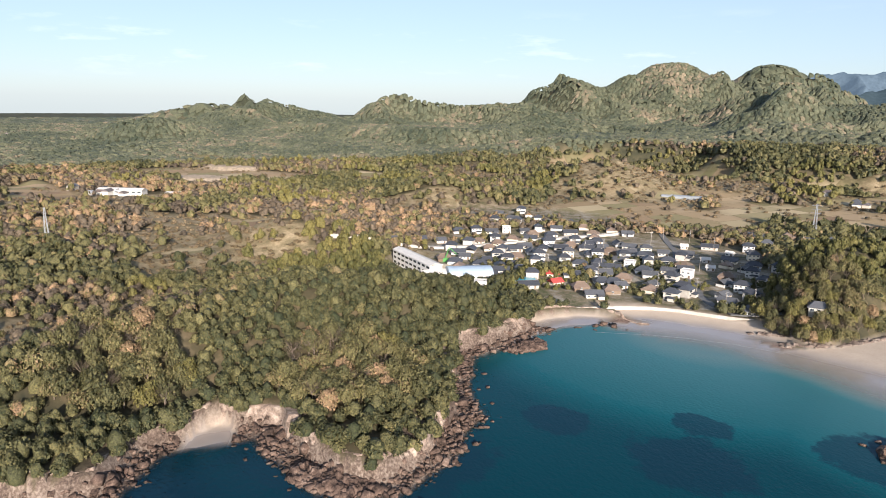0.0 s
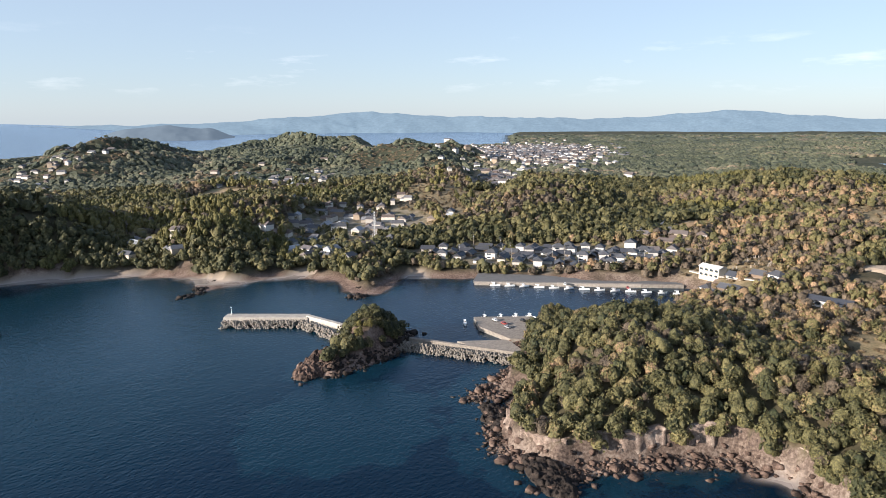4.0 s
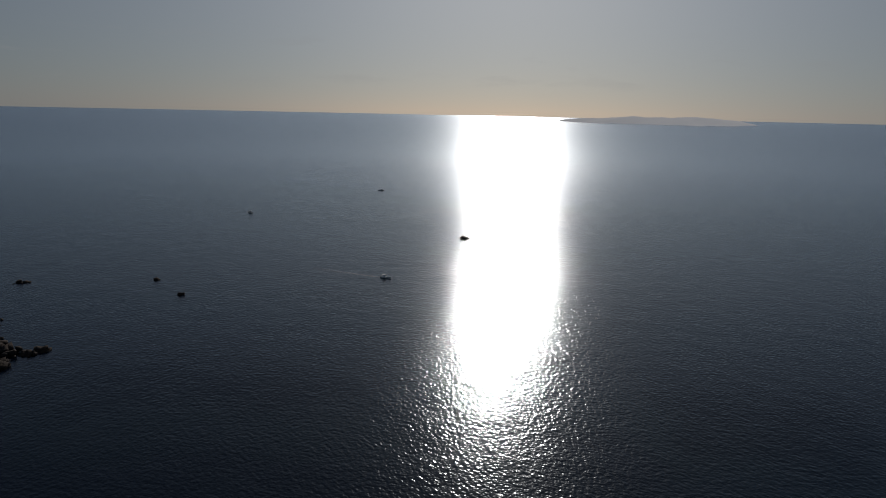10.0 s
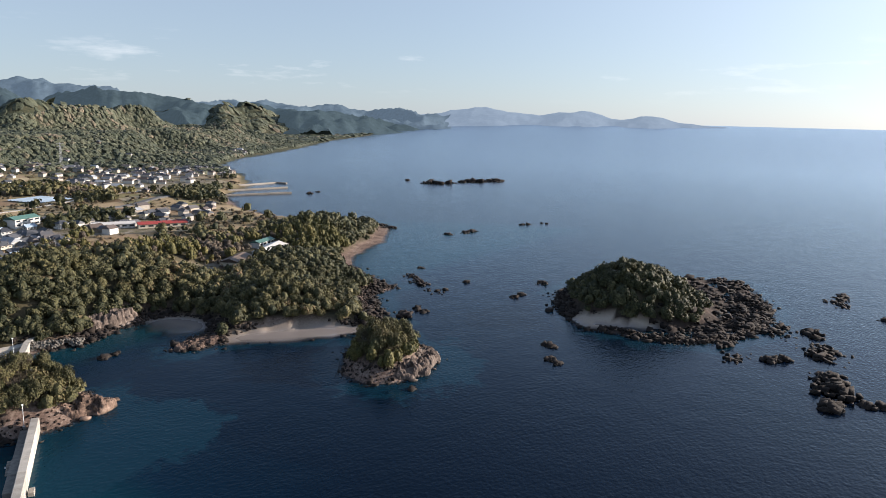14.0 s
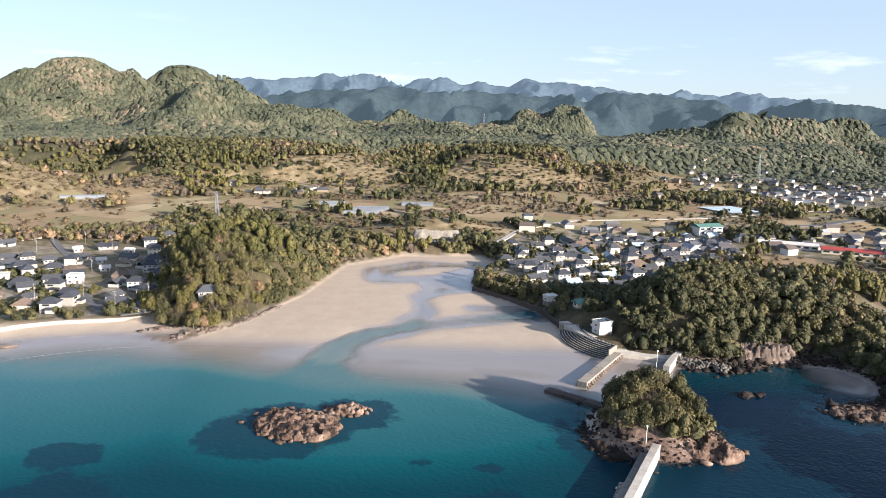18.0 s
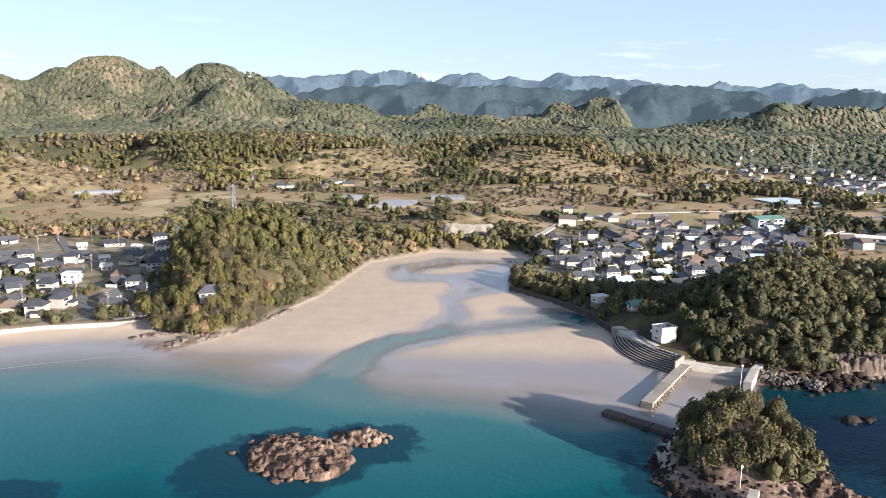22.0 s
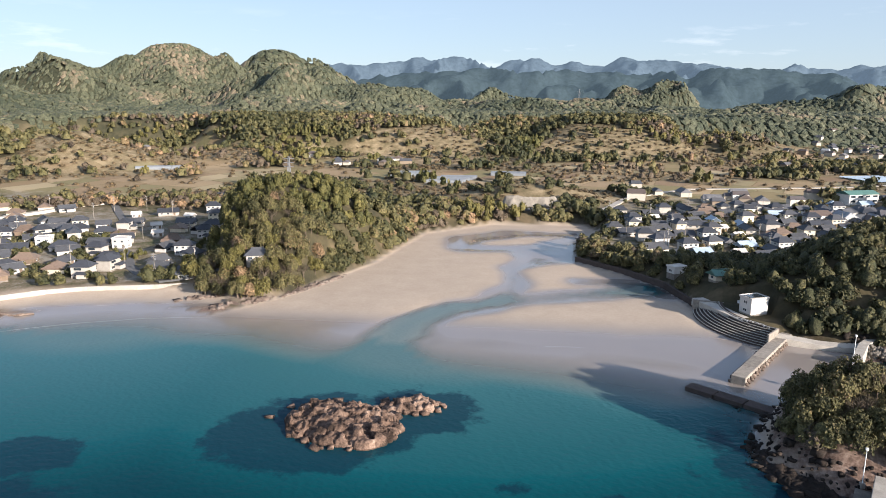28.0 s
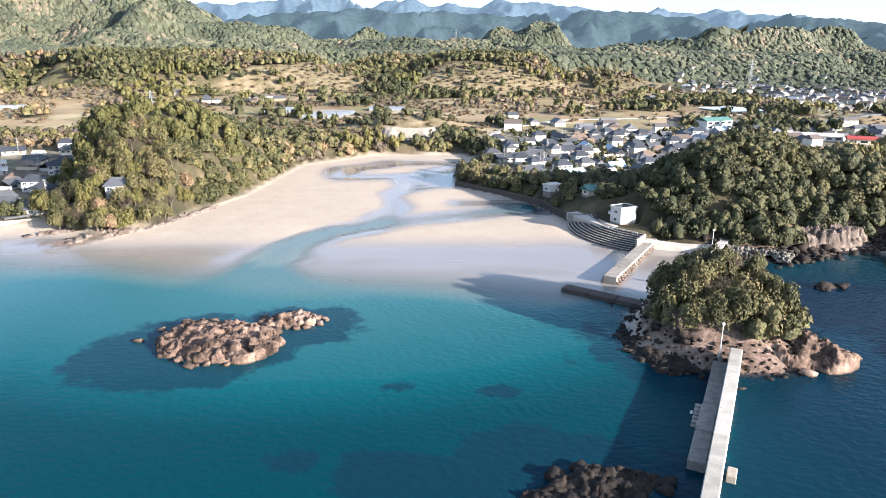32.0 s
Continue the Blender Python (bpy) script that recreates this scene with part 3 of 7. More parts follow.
def leaf_material(name, dark, light, dry=None, grain=0.9):
    """Foliage: a tint for every tree, and every clump of leaves a little apart from the next."""
    m, t, b = material(name, 0.6, 0.28)
    geo = t.nodes.new("ShaderNodeNewGeometry")
    f = maths(t, "MULTIPLY_ADD", geo.outputs["Random Per Island"], 0.35, maths(t, "MULTIPLY", attr(t, "tint"), 0.65))
    stops = [(0.05, dark), (0.6, light)] + ([(0.78, dry), (0.95, tuple(c * 1.35 for c in dry))] if dry else [])
    # Noise paints the shaded gaps between leaves into the colour.
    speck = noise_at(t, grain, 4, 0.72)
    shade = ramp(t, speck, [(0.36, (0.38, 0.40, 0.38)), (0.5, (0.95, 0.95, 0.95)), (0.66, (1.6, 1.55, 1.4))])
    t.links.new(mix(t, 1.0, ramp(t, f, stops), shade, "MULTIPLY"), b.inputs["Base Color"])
    bump(t, b, speck, 1.0, grain * 0.8)
    thin, blend = t.nodes.new("ShaderNodeBsdfTranslucent"), t.nodes.new("ShaderNodeMixShader")
    t.links.new(b.inputs["Base Color"].links[0].from_socket, thin.inputs[0])
    blend.inputs[0].default_value = 0.08                 # sunlight passes the leaves
    t.links.new(b.outputs[0], blend.inputs[1])
    t.links.new(thin.outputs[0], blend.inputs[2])
    t.links.new(blend.outputs[0], t.nodes["Material Output"].inputs[0])
    return m


def grid_mesh(name, x, y, z, keep, attributes, mat, smooth_faces=True):
    """A sheet over a grid of points, with the quads that are kept and named values at its corners."""
    rows, cols = x.shape
    ids = np.arange(rows * cols).reshape(rows, cols)
    nxt = np.roll(ids, -1, axis=1)
    quads = np.stack([ids[:-1], nxt[:-1], nxt[1:], ids[1:]], -1).reshape(-1, 4)
    k = keep.ravel()
    quads = quads[k[quads].any(axis=1)]
    used = np.unique(quads)
    back = np.full(rows * cols, -1)
    back[used] = np.arange(len(used))
    quads = back[quads]
    co = np.stack([x.ravel()[used], y.ravel()[used], z.ravel()[used]], -1)
    me = mesh_from(name, co, quads, mat)
    for key, values in attributes.items():
        a = me.attributes.new(key, "FLOAT", "POINT")
        a.data.foreach_set("value", values.ravel()[used].astype(np.float32))
    if smooth_faces:
        me.polygons.foreach_set("use_smooth", np.ones(len(me.polygons), bool))
    return me


def mesh_from(name, co, faces, mat):
    """A mesh from arrays: corners, and faces that all have the same number of corners."""
    me = bpy.data.meshes.new(name)
    n, k = faces.shape
    me.vertices.add(len(co))
    me.vertices.foreach_set("co", np.ascontiguousarray(co, np.float32).ravel())
    me.loops.add(n * k)
    me.loops.foreach_set("vertex_index", np.ascontiguousarray(faces, np.int32).ravel())
    me.polygons.add(n)
    me.polygons.foreach_set("loop_start", np.arange(0, n * k, k, dtype=np.int32))
    me.update(calc_edges=True)
    if mat:
        me.materials.append(mat)
    return me


# ---- ground and sea ----
CENTRE = (0.0, 60.0)


def rings(count_round, first, growth, least, last):
    r = [first]
    while r[-1] < last:
        r.append(r[-1] + max(least, r[-1] * growth))
    a = np.linspace(0, 2 * np.pi, count_round, endpoint=False)
    rr, aa = np.meshgrid(np.array(r), a, indexing="ij")
    return CENTRE[0] + rr * np.sin(aa), CENTRE[1] + rr * np.cos(aa), rr


gx, gy, gr = rings(960, 60, 0.0115, 2.2, 4250)
gz, g_sand, g_field, g_village, g_shore = ground_height(gx, gy)
g_sand = np.maximum(g_sand, smooth(150, 110, np.minimum(np.hypot(gx + 10, (gy - 345) * 1.25), np.hypot(gx + 140, gy - 362))) * (g_shore < 3) * (gx < 112))
slope_u = np.abs(np.gradient(gz, axis=0) / np.maximum(np.gradient(gr, axis=0), 0.1))
slope_v = np.abs((np.roll(gz, -1, 1) - np.roll(gz, 1, 1)) / (4 * np.pi * gr / 960))
g_brush = brushland(gx, gy)
g_rock = np.maximum(smooth(0.5, 0.9, np.maximum(slope_u, slope_v)) * smooth(24, 15, g_shore), smooth(14, 8, g_shore) * (1 - g_sand) * (gz < 6)) * (gr < 900)
g_rock = np.maximum(g_rock, smooth(27, 21, g_shore) * smooth(8.0, 6.0, gz) * (gx < -120) * (gy > -120) * (gy < 300) * (1 - g_sand))
g_rock = np.maximum(g_rock, (np.hypot(gx - 405, gy - 145) < 130) * smooth(30, 36, np.hypot(gx - 384, (gy - 158) * 0.8)) * (1 - g_sand))
g_wet = smooth(0.95, 0.35, gz + (fbm(gx, gy, 24, 41, 3) - 0.5) * 0.5)
near_flow = np.minimum.reduce([along(line, gx, gy)[0] for line in (STREAM_A, STREAM_B, STREAM_C, POND)])
g_wet = np.where(signed(FLAT, gx, gy) > 0, np.maximum(g_wet * smooth(372, 346, gy), smooth(15, 6, near_flow + (fbm(gx, gy, 34, 43, 3) - 0.5) * 16)), g_wet)
ground = tagged(new("ground", grid_mesh("ground", gx, gy, gz + lift(gx, gy), gz > -4.5,
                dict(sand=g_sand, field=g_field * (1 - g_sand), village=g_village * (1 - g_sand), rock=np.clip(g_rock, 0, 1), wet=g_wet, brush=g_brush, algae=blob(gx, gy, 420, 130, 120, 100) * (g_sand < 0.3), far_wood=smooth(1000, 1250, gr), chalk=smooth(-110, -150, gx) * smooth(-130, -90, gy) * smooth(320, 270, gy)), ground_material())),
                "hilly winter coast with woods, straw fields and pale sand", "ground", kind="structure")

wx, wy, wr = rings(480, 0.05, 0.022, 3.0, 4880)
wz, w_sand, _, _, w_shore = ground_height(wx, wy)
near_beach = 400 * smooth(96, 116, wx + 0.25 * (wy - 300)) + np.minimum(np.hypot(wx + 10, (wy - 345) * 1.25), np.hypot(wx + 140, wy - 362))
bay = np.clip((near_beach - 45) / 250, 0, 1)
inner = smooth(340, 130, np.hypot(wx + 240, wy + 350))
sandy_sea = smooth(150, 90, near_beach)
w_depth = np.clip(np.minimum(0.14 + 0.54 * bay, -wz * (0.30 + 3.0 * (1 - sandy_sea))), 0, 1)
w_depth = np.maximum(w_depth, 0.62 * (1 - sandy_sea))
w_depth = np.where(wr > 700, 1.0, np.clip(w_depth - 0.13 * inner * (w_depth > 0.3) + smooth(220, -60, wy) * 0.18 + smooth(60, 130, wx) * smooth(330, 270, wy) * 0.28, 0, 1))
in_flat_w = signed(FLAT, wx, wy)
w_run = along(STREAM_A, wx, wy)[0]
w_depth = np.where(in_flat_w > 4, np.minimum(w_depth, 0.045 + 0.06 * np.exp(-(w_run / 9) ** 2)), w_depth)
w_weed = 0.85 * smooth(-26, -4, w_shore) * smooth(12, 40, -in_flat_w) * (1 - w_sand) * smooth(300, 240, wy + 0.6 * np.abs(wx) * (wx < 0) - 60 * (wx > 60))
for cx, cy, r in ((-34, 268, 23), (-10, 282, 14), (96, 262, 24), (222, 200, 38), (40, 212, 19), (62, 204, 17), (14, 247, 3.5), (36, 244, 4), (-4, 219, 5), (-97, 246, 11), (-140, 212, 13),
                  (-88, 215, 20), (-51, 262, 12), (84, 211, 14), (14, 214, 10), (110, 225, 30), (-240, -260, 40), (-190, -300, 46), (-230, -120, 40)):
    w_weed = np.maximum(w_weed, 0.95 * smooth(r * 1.5, r * 0.65, np.hypot(wx - cx, (wy - cy) * 1.15)))
w_body = 0.25 * smooth(0.0, 0.10, -wz) + 0.75 * smooth(0.02, 0.50, -wz)
water = tagged(new("sea", grid_mesh("sea", wx, wy, lift(wx, wy), wz < 0.5, dict(depth=w_depth, weed=w_weed, body=w_body, open=smooth(250, 1500, wr), windy=smooth(130, 520, np.hypot(wx + 20, wy - 330))), water_material())),
               "calm clear sea, turquoise over sand and dark over weed", "sea", kind="structure")


def height_at(x, y):
    return ground_height(np.atleast_1d(np.asarray(x, float)), np.atleast_1d(np.asarray(y, float)))[0]


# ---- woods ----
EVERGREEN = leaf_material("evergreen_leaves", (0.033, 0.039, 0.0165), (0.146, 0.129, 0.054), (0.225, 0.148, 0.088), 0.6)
# Far leaves: distance haze is put into the colour, greyer and bluer than near ones.
HAZED_GREEN = leaf_material("hazed_hill_leaves", (0.046, 0.057, 0.036), (0.112, 0.116, 0.072), (0.172, 0.140, 0.096), 1.6)
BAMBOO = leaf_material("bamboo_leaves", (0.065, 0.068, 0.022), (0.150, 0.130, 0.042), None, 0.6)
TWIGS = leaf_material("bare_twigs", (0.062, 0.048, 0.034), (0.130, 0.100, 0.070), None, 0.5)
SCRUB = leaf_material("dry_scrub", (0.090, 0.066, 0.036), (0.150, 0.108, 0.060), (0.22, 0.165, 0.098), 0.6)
BARK = plain("bark", (0.14, 0.11, 0.085), 0.95, 0.2, 0.5)


def clump(rng, n, lobes, tall, size):
    """Leaf clumps over the lobes of one crown of about one metre's radius: corners of small faces that lean outwards."""
    cen = rng.normal(0, 1, (lobes, 3))
    cen /= np.linalg.norm(cen, axis=1)[:, None]
    cen *= rng.uniform(0.25, 0.62, (lobes, 1))
    cen[:, 2] = np.abs(cen[:, 2]) * tall + 0.35 * tall
    rad = rng.uniform(0.36, 0.58, lobes)
    k = rng.integers(0, lobes, n)
    d = rng.normal(0, 1, (n, 3))
    d[:, 2] = np.abs(d[:, 2]) * 1.1 - 0.25
    d /= np.linalg.norm(d, axis=1)[:, None]
    p = cen[k] + d * rad[k][:, None] * rng.uniform(0.82, 1.08, (n, 1))
    nor = d + rng.normal(0, 0.34, (n, 3)) if n > 20 else d * 0.75 + np.array([0, 0, 0.45]) + rng.normal(0, 0.13, (n, 3))
    nor /= np.linalg.norm(nor, axis=1)[:, None]
    u = np.cross(nor, rng.normal(0, 1, (n, 3)))
    u /= np.linalg.norm(u, axis=1)[:, None]
    v = np.cross(nor, u)
    s = size * rng.uniform(0.6, 1.35, (n, 1))
    return np.stack([p + u * s, p - u * s * 0.5 + v * s * 0.87, p - u * s * 0.5 - v * s * 0.87], 1)


def shell(rng, round_, up, lobes, rough):
    """A closed crown of about one metre's radius: lobes swell out of a dome, with creases between them. Returns corners and triangles."""
    a = np.arange(round_) * 2 * np.pi / round_
    lift_ = np.linspace(-0.10, 1.0, up + 1)[:-1]
    aa, ll = np.meshgrid(a, lift_)
    aa = aa + (np.arange(up)[:, None] % 2) * np.pi / round_ + rng.uniform(-0.22, 0.22, aa.shape) * 2 * np.pi / round_
    ee = np.pi / 2 * np.clip(ll + rng.uniform(-0.25, 0.25, ll.shape) / up * (ll > 0), -0.1, 0.97)
    d = np.concatenate([np.stack([np.cos(aa) * np.cos(ee), np.sin(aa) * np.cos(ee), np.sin(ee)], -1).reshape(-1, 3), [[0.05, 0.02, 1.0]]])
    seeds = rng.normal(0, 1, (lobes, 3))
    seeds[:, 2] = np.abs(seeds[:, 2])
    seeds /= np.linalg.norm(seeds, axis=1)[:, None]
    near = (d @ seeds.T).max(axis=1)
    r = 0.62 + 0.42 * np.sqrt(np.clip(near, 0, 1) ** 6) + rng.uniform(-rough, rough, len(d))
    co = d * r[:, None] * np.array([1, 1, 1.25])
    co[:, 2] += 0.12
    tris = []
    for j in range(up - 1):
        for k in range(round_):
            p, q, u, v = j * round_ + k, j * round_ + (k + 1) % round_, (j + 1) * round_ + k, (j + 1) * round_ + (k + 1) % round_
            tris += [(p, q, u), (q, v, u)] if j % 2 == 0 else [(p, q, v), (p, v, u)]
    tris += [((up - 1) * round_ + k, (up - 1) * round_ + (k + 1) % round_, up * round_) for k in range(round_)]
    return co, np.array(tris)


def woodland(name, label, xs, ys, radius, tall, tint, form, mat, kinds=10, sink=0.3, hug=False):
    """Many trees joined: each place gets one of a few crowns, turned and scaled, on the ground. form: points round and up, lobes, loose leaf clumps and their size."""
    round_, up, lobes, loose, size = form
    rng = np.random.default_rng(len(xs) + round_)
    zs = height_at(xs, ys) + lift(xs, ys)
    lean_x, lean_y = np.zeros(len(xs)), np.zeros(len(xs))
    if hug:                                            # far crowns follow the fall of the ground
        lean_x = np.clip((height_at(xs + 7, ys) - height_at(xs - 7, ys)) / 14, -0.9, 0.9)
        lean_y = np.clip((height_at(xs, ys + 7) - height_at(xs, ys - 7)) / 14, -0.9, 0.9)
    crowns = []
    for _ in range(kinds):
        co, tris = shell(rng, round_, up, lobes, 0.20 if hug else 0.09)
        if loose > 10:
            co = co * np.array([0.66, 0.66, 0.70]) + np.array([0, 0, 0.30])
        if loose:
            leaf = clump(rng, loose, lobes, 1.0, size).reshape(-1, 3)
            tris = np.concatenate([tris, np.arange(len(leaf)).reshape(-1, 3) + len(co)])
            co = np.concatenate([co, leaf])
        crowns.append((co, tris))
    which, turn = rng.integers(0, kinds, len(xs)), rng.uniform(0, 2 * np.pi, len(xs))
    bits, faces, tints, base = [], [], [], 0
    for k in range(kinds):
        i = np.flatnonzero(which == k)
        if not len(i):
            continue
        c, tris = crowns[k]
        cs, sn = np.cos(turn[i])[:, None], np.sin(turn[i])[:, None]
        x = (c[:, 0] * cs - c[:, 1] * sn) * radius[i][:, None] + xs[i][:, None]
        y = (c[:, 0] * sn + c[:, 1] * cs) * radius[i][:, None] + ys[i][:, None]
        z = c[:, 2] * tall[i][:, None] + zs[i][:, None] - sink + (x - xs[i][:, None]) * lean_x[i][:, None] + (y - ys[i][:, None]) * lean_y[i][:, None]
        bits.append(np.stack([x, y, z], -1).reshape(-1, 3))
        faces.append((tris[None] + (np.arange(len(i)) * len(c))[:, None, None]).reshape(-1, 3) + base)
        tints.append(np.repeat(tint[i], len(c)))
        base += len(i) * len(c)
    me = mesh_from(name, np.concatenate(bits), np.concatenate(faces), mat)
    me.polygons.foreach_set("use_smooth", np.full(len(me.polygons), not hug))
    a = me.attributes.new("tint", "FLOAT", "POINT")
    a.data.foreach_set("value", np.concatenate(tints).astype(np.float32))
    return tagged(new(name, me), label, "woods", kind="stuff")


def scatter(inner, outer, step, seed):
    """Jittered places on land between two distances, with what grows there."""
    rng = np.random.default_rng(seed)
    n = int(outer * 2 / step) + 1
    x, y = np.meshgrid(np.arange(n) * step - outer + CENTRE[0], np.arange(n) * step - outer + CENTRE[1])
    x, y = x.ravel() + rng.uniform(-0.5, 0.5, n * n) * step, y.ravel() + rng.uniform(-0.5, 0.5, n * n) * step
    r = np.hypot(x - CENTRE[0], y - CENTRE[1])
    k = (r >= inner) & (r < outer)
    x, y, r = x[k], y[k], r[k]
    ok, h = bears(x, y)
    x, y = x[ok], y[ok]
    if outer < 700:                                    # steep slopes carry more trees to the plan
        hx, hy = height_at(x + 2, y) - height_at(x - 2, y), height_at(x, y + 2) - height_at(x, y - 2)
        more = np.clip((np.hypot(hx, hy) / 4 - 0.25) * 2.6, 0, 3)
        more = np.floor(more + rng.uniform(0, 1, len(x))).astype(int)
        x, y = np.concatenate([x, np.repeat(x, more)]), np.concatenate([y, np.repeat(y, more)])
        n = int(more.sum())
        x[len(x) - n:] += rng.uniform(-0.5, 0.5, n) * step
        y[len(y) - n:] += rng.uniform(-0.5, 0.5, n) * step
        k, h = bears(x, y)
        x, y, h = x[k], y[k], h[k]
        return x, y, np.hypot(x - CENTRE[0], y - CENTRE[1]), h
    return x, y, r[ok], h[ok]


def bears(x, y):
    """Where a tree can stand, and the ground's height there."""
    h, sand, field, village, shore = ground_height(x, y)
    gap = fbm(x, y, 38, 61, 3)
    hedge_u, hedge_v = (x * 0.94 + y * 0.34) / 31.0, (y * 0.94 - x * 0.34) / 24.0
    gap = gap + 0.5 * (np.minimum(hedge_u % 1, hedge_v % 1) < 0.10) * (fbm(x, y, 45, 63, 2) > 0.46) * (field > 0.5)
    ok = (h > 1.2) & (sand < 0.3) & ((field < 0.5) | (gap > 0.58)) & ((village < 0.5) | (gap > 0.57)) & (gap > 0.14)
    ok &= (shore > 8) | (h > 4.0)
    ok &= (shore > 18) | (h > 3.6) | (x > -120) | (y < -120) | (y > 300)
    ok &= (np.hypot(x - 400, y - 150) > 110) | (np.hypot(x - 384, (y - 158) * 0.8) < 36)
    for cx, cy, r in CLEAR:
        ok &= np.hypot(x - cx, y - cy) > r
    return ok, h


def grows(x, y):
    """Kind of growth from 0 to 1: low is evergreen, high is bare."""
    moor = smooth(620, 150, np.hypot((x + 640) * 0.8, y - 170)) * smooth(150, 260, np.hypot(x, y - 60))
    return 0.5 + (fbm(x, y, 110, 71, 4) - 0.5) * 1.55 + 0.13 * moor + 0.07 * smooth(-230, -300, x) * smooth(-60, 40, y)


# Places kept free of trees: centre, reach.
CLEAR = [(99, 371, 8), (90, 386, 9), (87, 395, 9), (94, 379, 10), (104, 364, 6), (103, 379, 6), (90, 367, 9), (99, 360, 7), (103, 352, 7), (112, 347, 8), (95, 404, 9), (82, 425, 9), (-101, 393, 6), (18, 606, 22), (122, 342, 10), (325, 412, 26), (345, 446, 18), (-528, 92, 30), (-500, 72, 16), (-433, 44, 13), (-508, -22, 14),
         (-770, 333, 34), (-820, 315, 30), (-850, 440, 40), (-910, 470, 46), (-800, 520, 30), (-318, 330, 26), (-336, 318, 16), (352, 598, 26), (318, 622, 22), (350, 840, 40), (-1560, 155, 70), (-1470, 150, 60), (-1640, 150, 60)]
# Stretches whose trees stand as things of their own: centre, reach.
OWN_TREES = [(94, 277, 17), (221, 211, 15), (-298, -152, 8), (-205, 165, 30), (-262, 96, 27), (-102, 398, 30)]


def own(x, y):
    return np.any([np.hypot(x - cx, y - cy) < r for cx, cy, r in OWN_TREES], axis=0)


TIERS = (("near_woods", 40, 420, 5.2, (7, 3, 6, 215, 0.135)), ("mid_woods", 420, 640, 6.2, (6, 3, 6, 66, 0.22)), ("middle_woods", 640, 1150, 8.2, (6, 2, 5, 26, 0.31)),
         ("far_woods", 1150, 2600, 9.6, (6, 2, 4, 0, 0.0)), ("distant_woods", 2600, 3500, 25.0, (6, 2, 4, 0, 0.0)))
for name, inner, outer, step, form in TIERS:
    tier_far = outer > 2000
    x, y, r, h = scatter(inner, outer, step, int(step * 7))
    k = ~own(x, y)
    x, y, r, h = x[k], y[k], r[k], h[k]
    if tier_far:                                       # crowns behind the crests stay out
        dx, dy = (CENTRE[0] - x) / r * 12, (CENTRE[1] - y) / r * 12
        k = (height_at(x, y) - height_at(x + dx, y + dy)) / 12 > -0.10
        x, y, r, h = x[k], y[k], r[k], h[k]
    chance = np.random.default_rng(3)
    lie = ground_height(x, y)
    kind = grows(x, y) + chance.normal(0, 0.08, len(x)) - 0.16 * smooth(80, 30, lie[4])
    spread = chance.uniform(0.68, 1.3, len(x))
    radius, tall = step * 0.78 * spread, np.minimum(step * 0.9, 8.0 if not tier_far else 4.6) * spread
    tint = np.clip((kind - 0.22) * 1.05 + chance.normal(0, 0.2 if step < 8 else 0.12, len(x)), 0, 1)
    yard_tree = np.where(lie[3] > 0.5, 0.62, 1.0)
    radius, tall = radius * yard_tree, tall * yard_tree
    isle = (np.hypot(x - 378, y - 150) < 90) | (np.hypot(x + 130, y + 1575) < 200)
    radius, tall = np.where(np.hypot(x + 130, y + 1575) < 200, radius * 0.85, radius), np.where(np.hypot(x + 130, y + 1575) < 200, tall * 0.55, tall)
    shrub = (brushland(x, y) > 0.5) & (chance.uniform(0, 1, len(x)) < 0.88) & ~isle
    in_field = lie[2] > 0.5
    shrub |= in_field
    thin = chance.uniform(0, 1, len(x)) < np.where(in_field, 0.45, 0.75)
    bare = (kind > np.where(x < -200, 0.60, 0.69)) & (not tier_far) & ~isle & ~shrub & (chance.uniform(0, 1, len(x)) < 0.62)
    cane = (~bare) & ~shrub & (not tier_far) & ((fbm(x, y, 90, 83, 2) > 0.66) | (np.hypot((x + 385) * 0.8, y - 275) < 48)) & (h < 40) & ~isle
    green = ~(bare | cane | shrub)
    low = shrub & thin
    fewer = (6, 2, form[2], int(form[3] * 0.8), form[4] * 0.8)
    woodland(name, "dense evergreen winter woods on the hills", x[green], y[green], radius[green], tall[green], tint[green], form, HAZED_GREEN if tier_far else EVERGREEN, hug=tier_far)
    if low.any():
        woodland(name.replace("woods", "scrub"), "straw-brown winter brush and dry grass", x[low], y[low], radius[low] * 0.6, tall[low] * 0.26, tint[low] - 0.1, fewer, SCRUB, hug=tier_far)
    if bare.any():
        woodland(name.replace("woods", "bare_woods"), "leafless brown winter trees among the evergreens", x[bare], y[bare], radius[bare] * 0.85, tall[bare] * 0.8, tint[bare] - 0.25, fewer, TWIGS)
    if cane.any():
        woodland(name.replace("woods", "bamboo"), "yellow-green bamboo grove", x[cane], y[cane], radius[cane] * 0.75, tall[cane] * 1.1, tint[cane], form, BAMBOO)


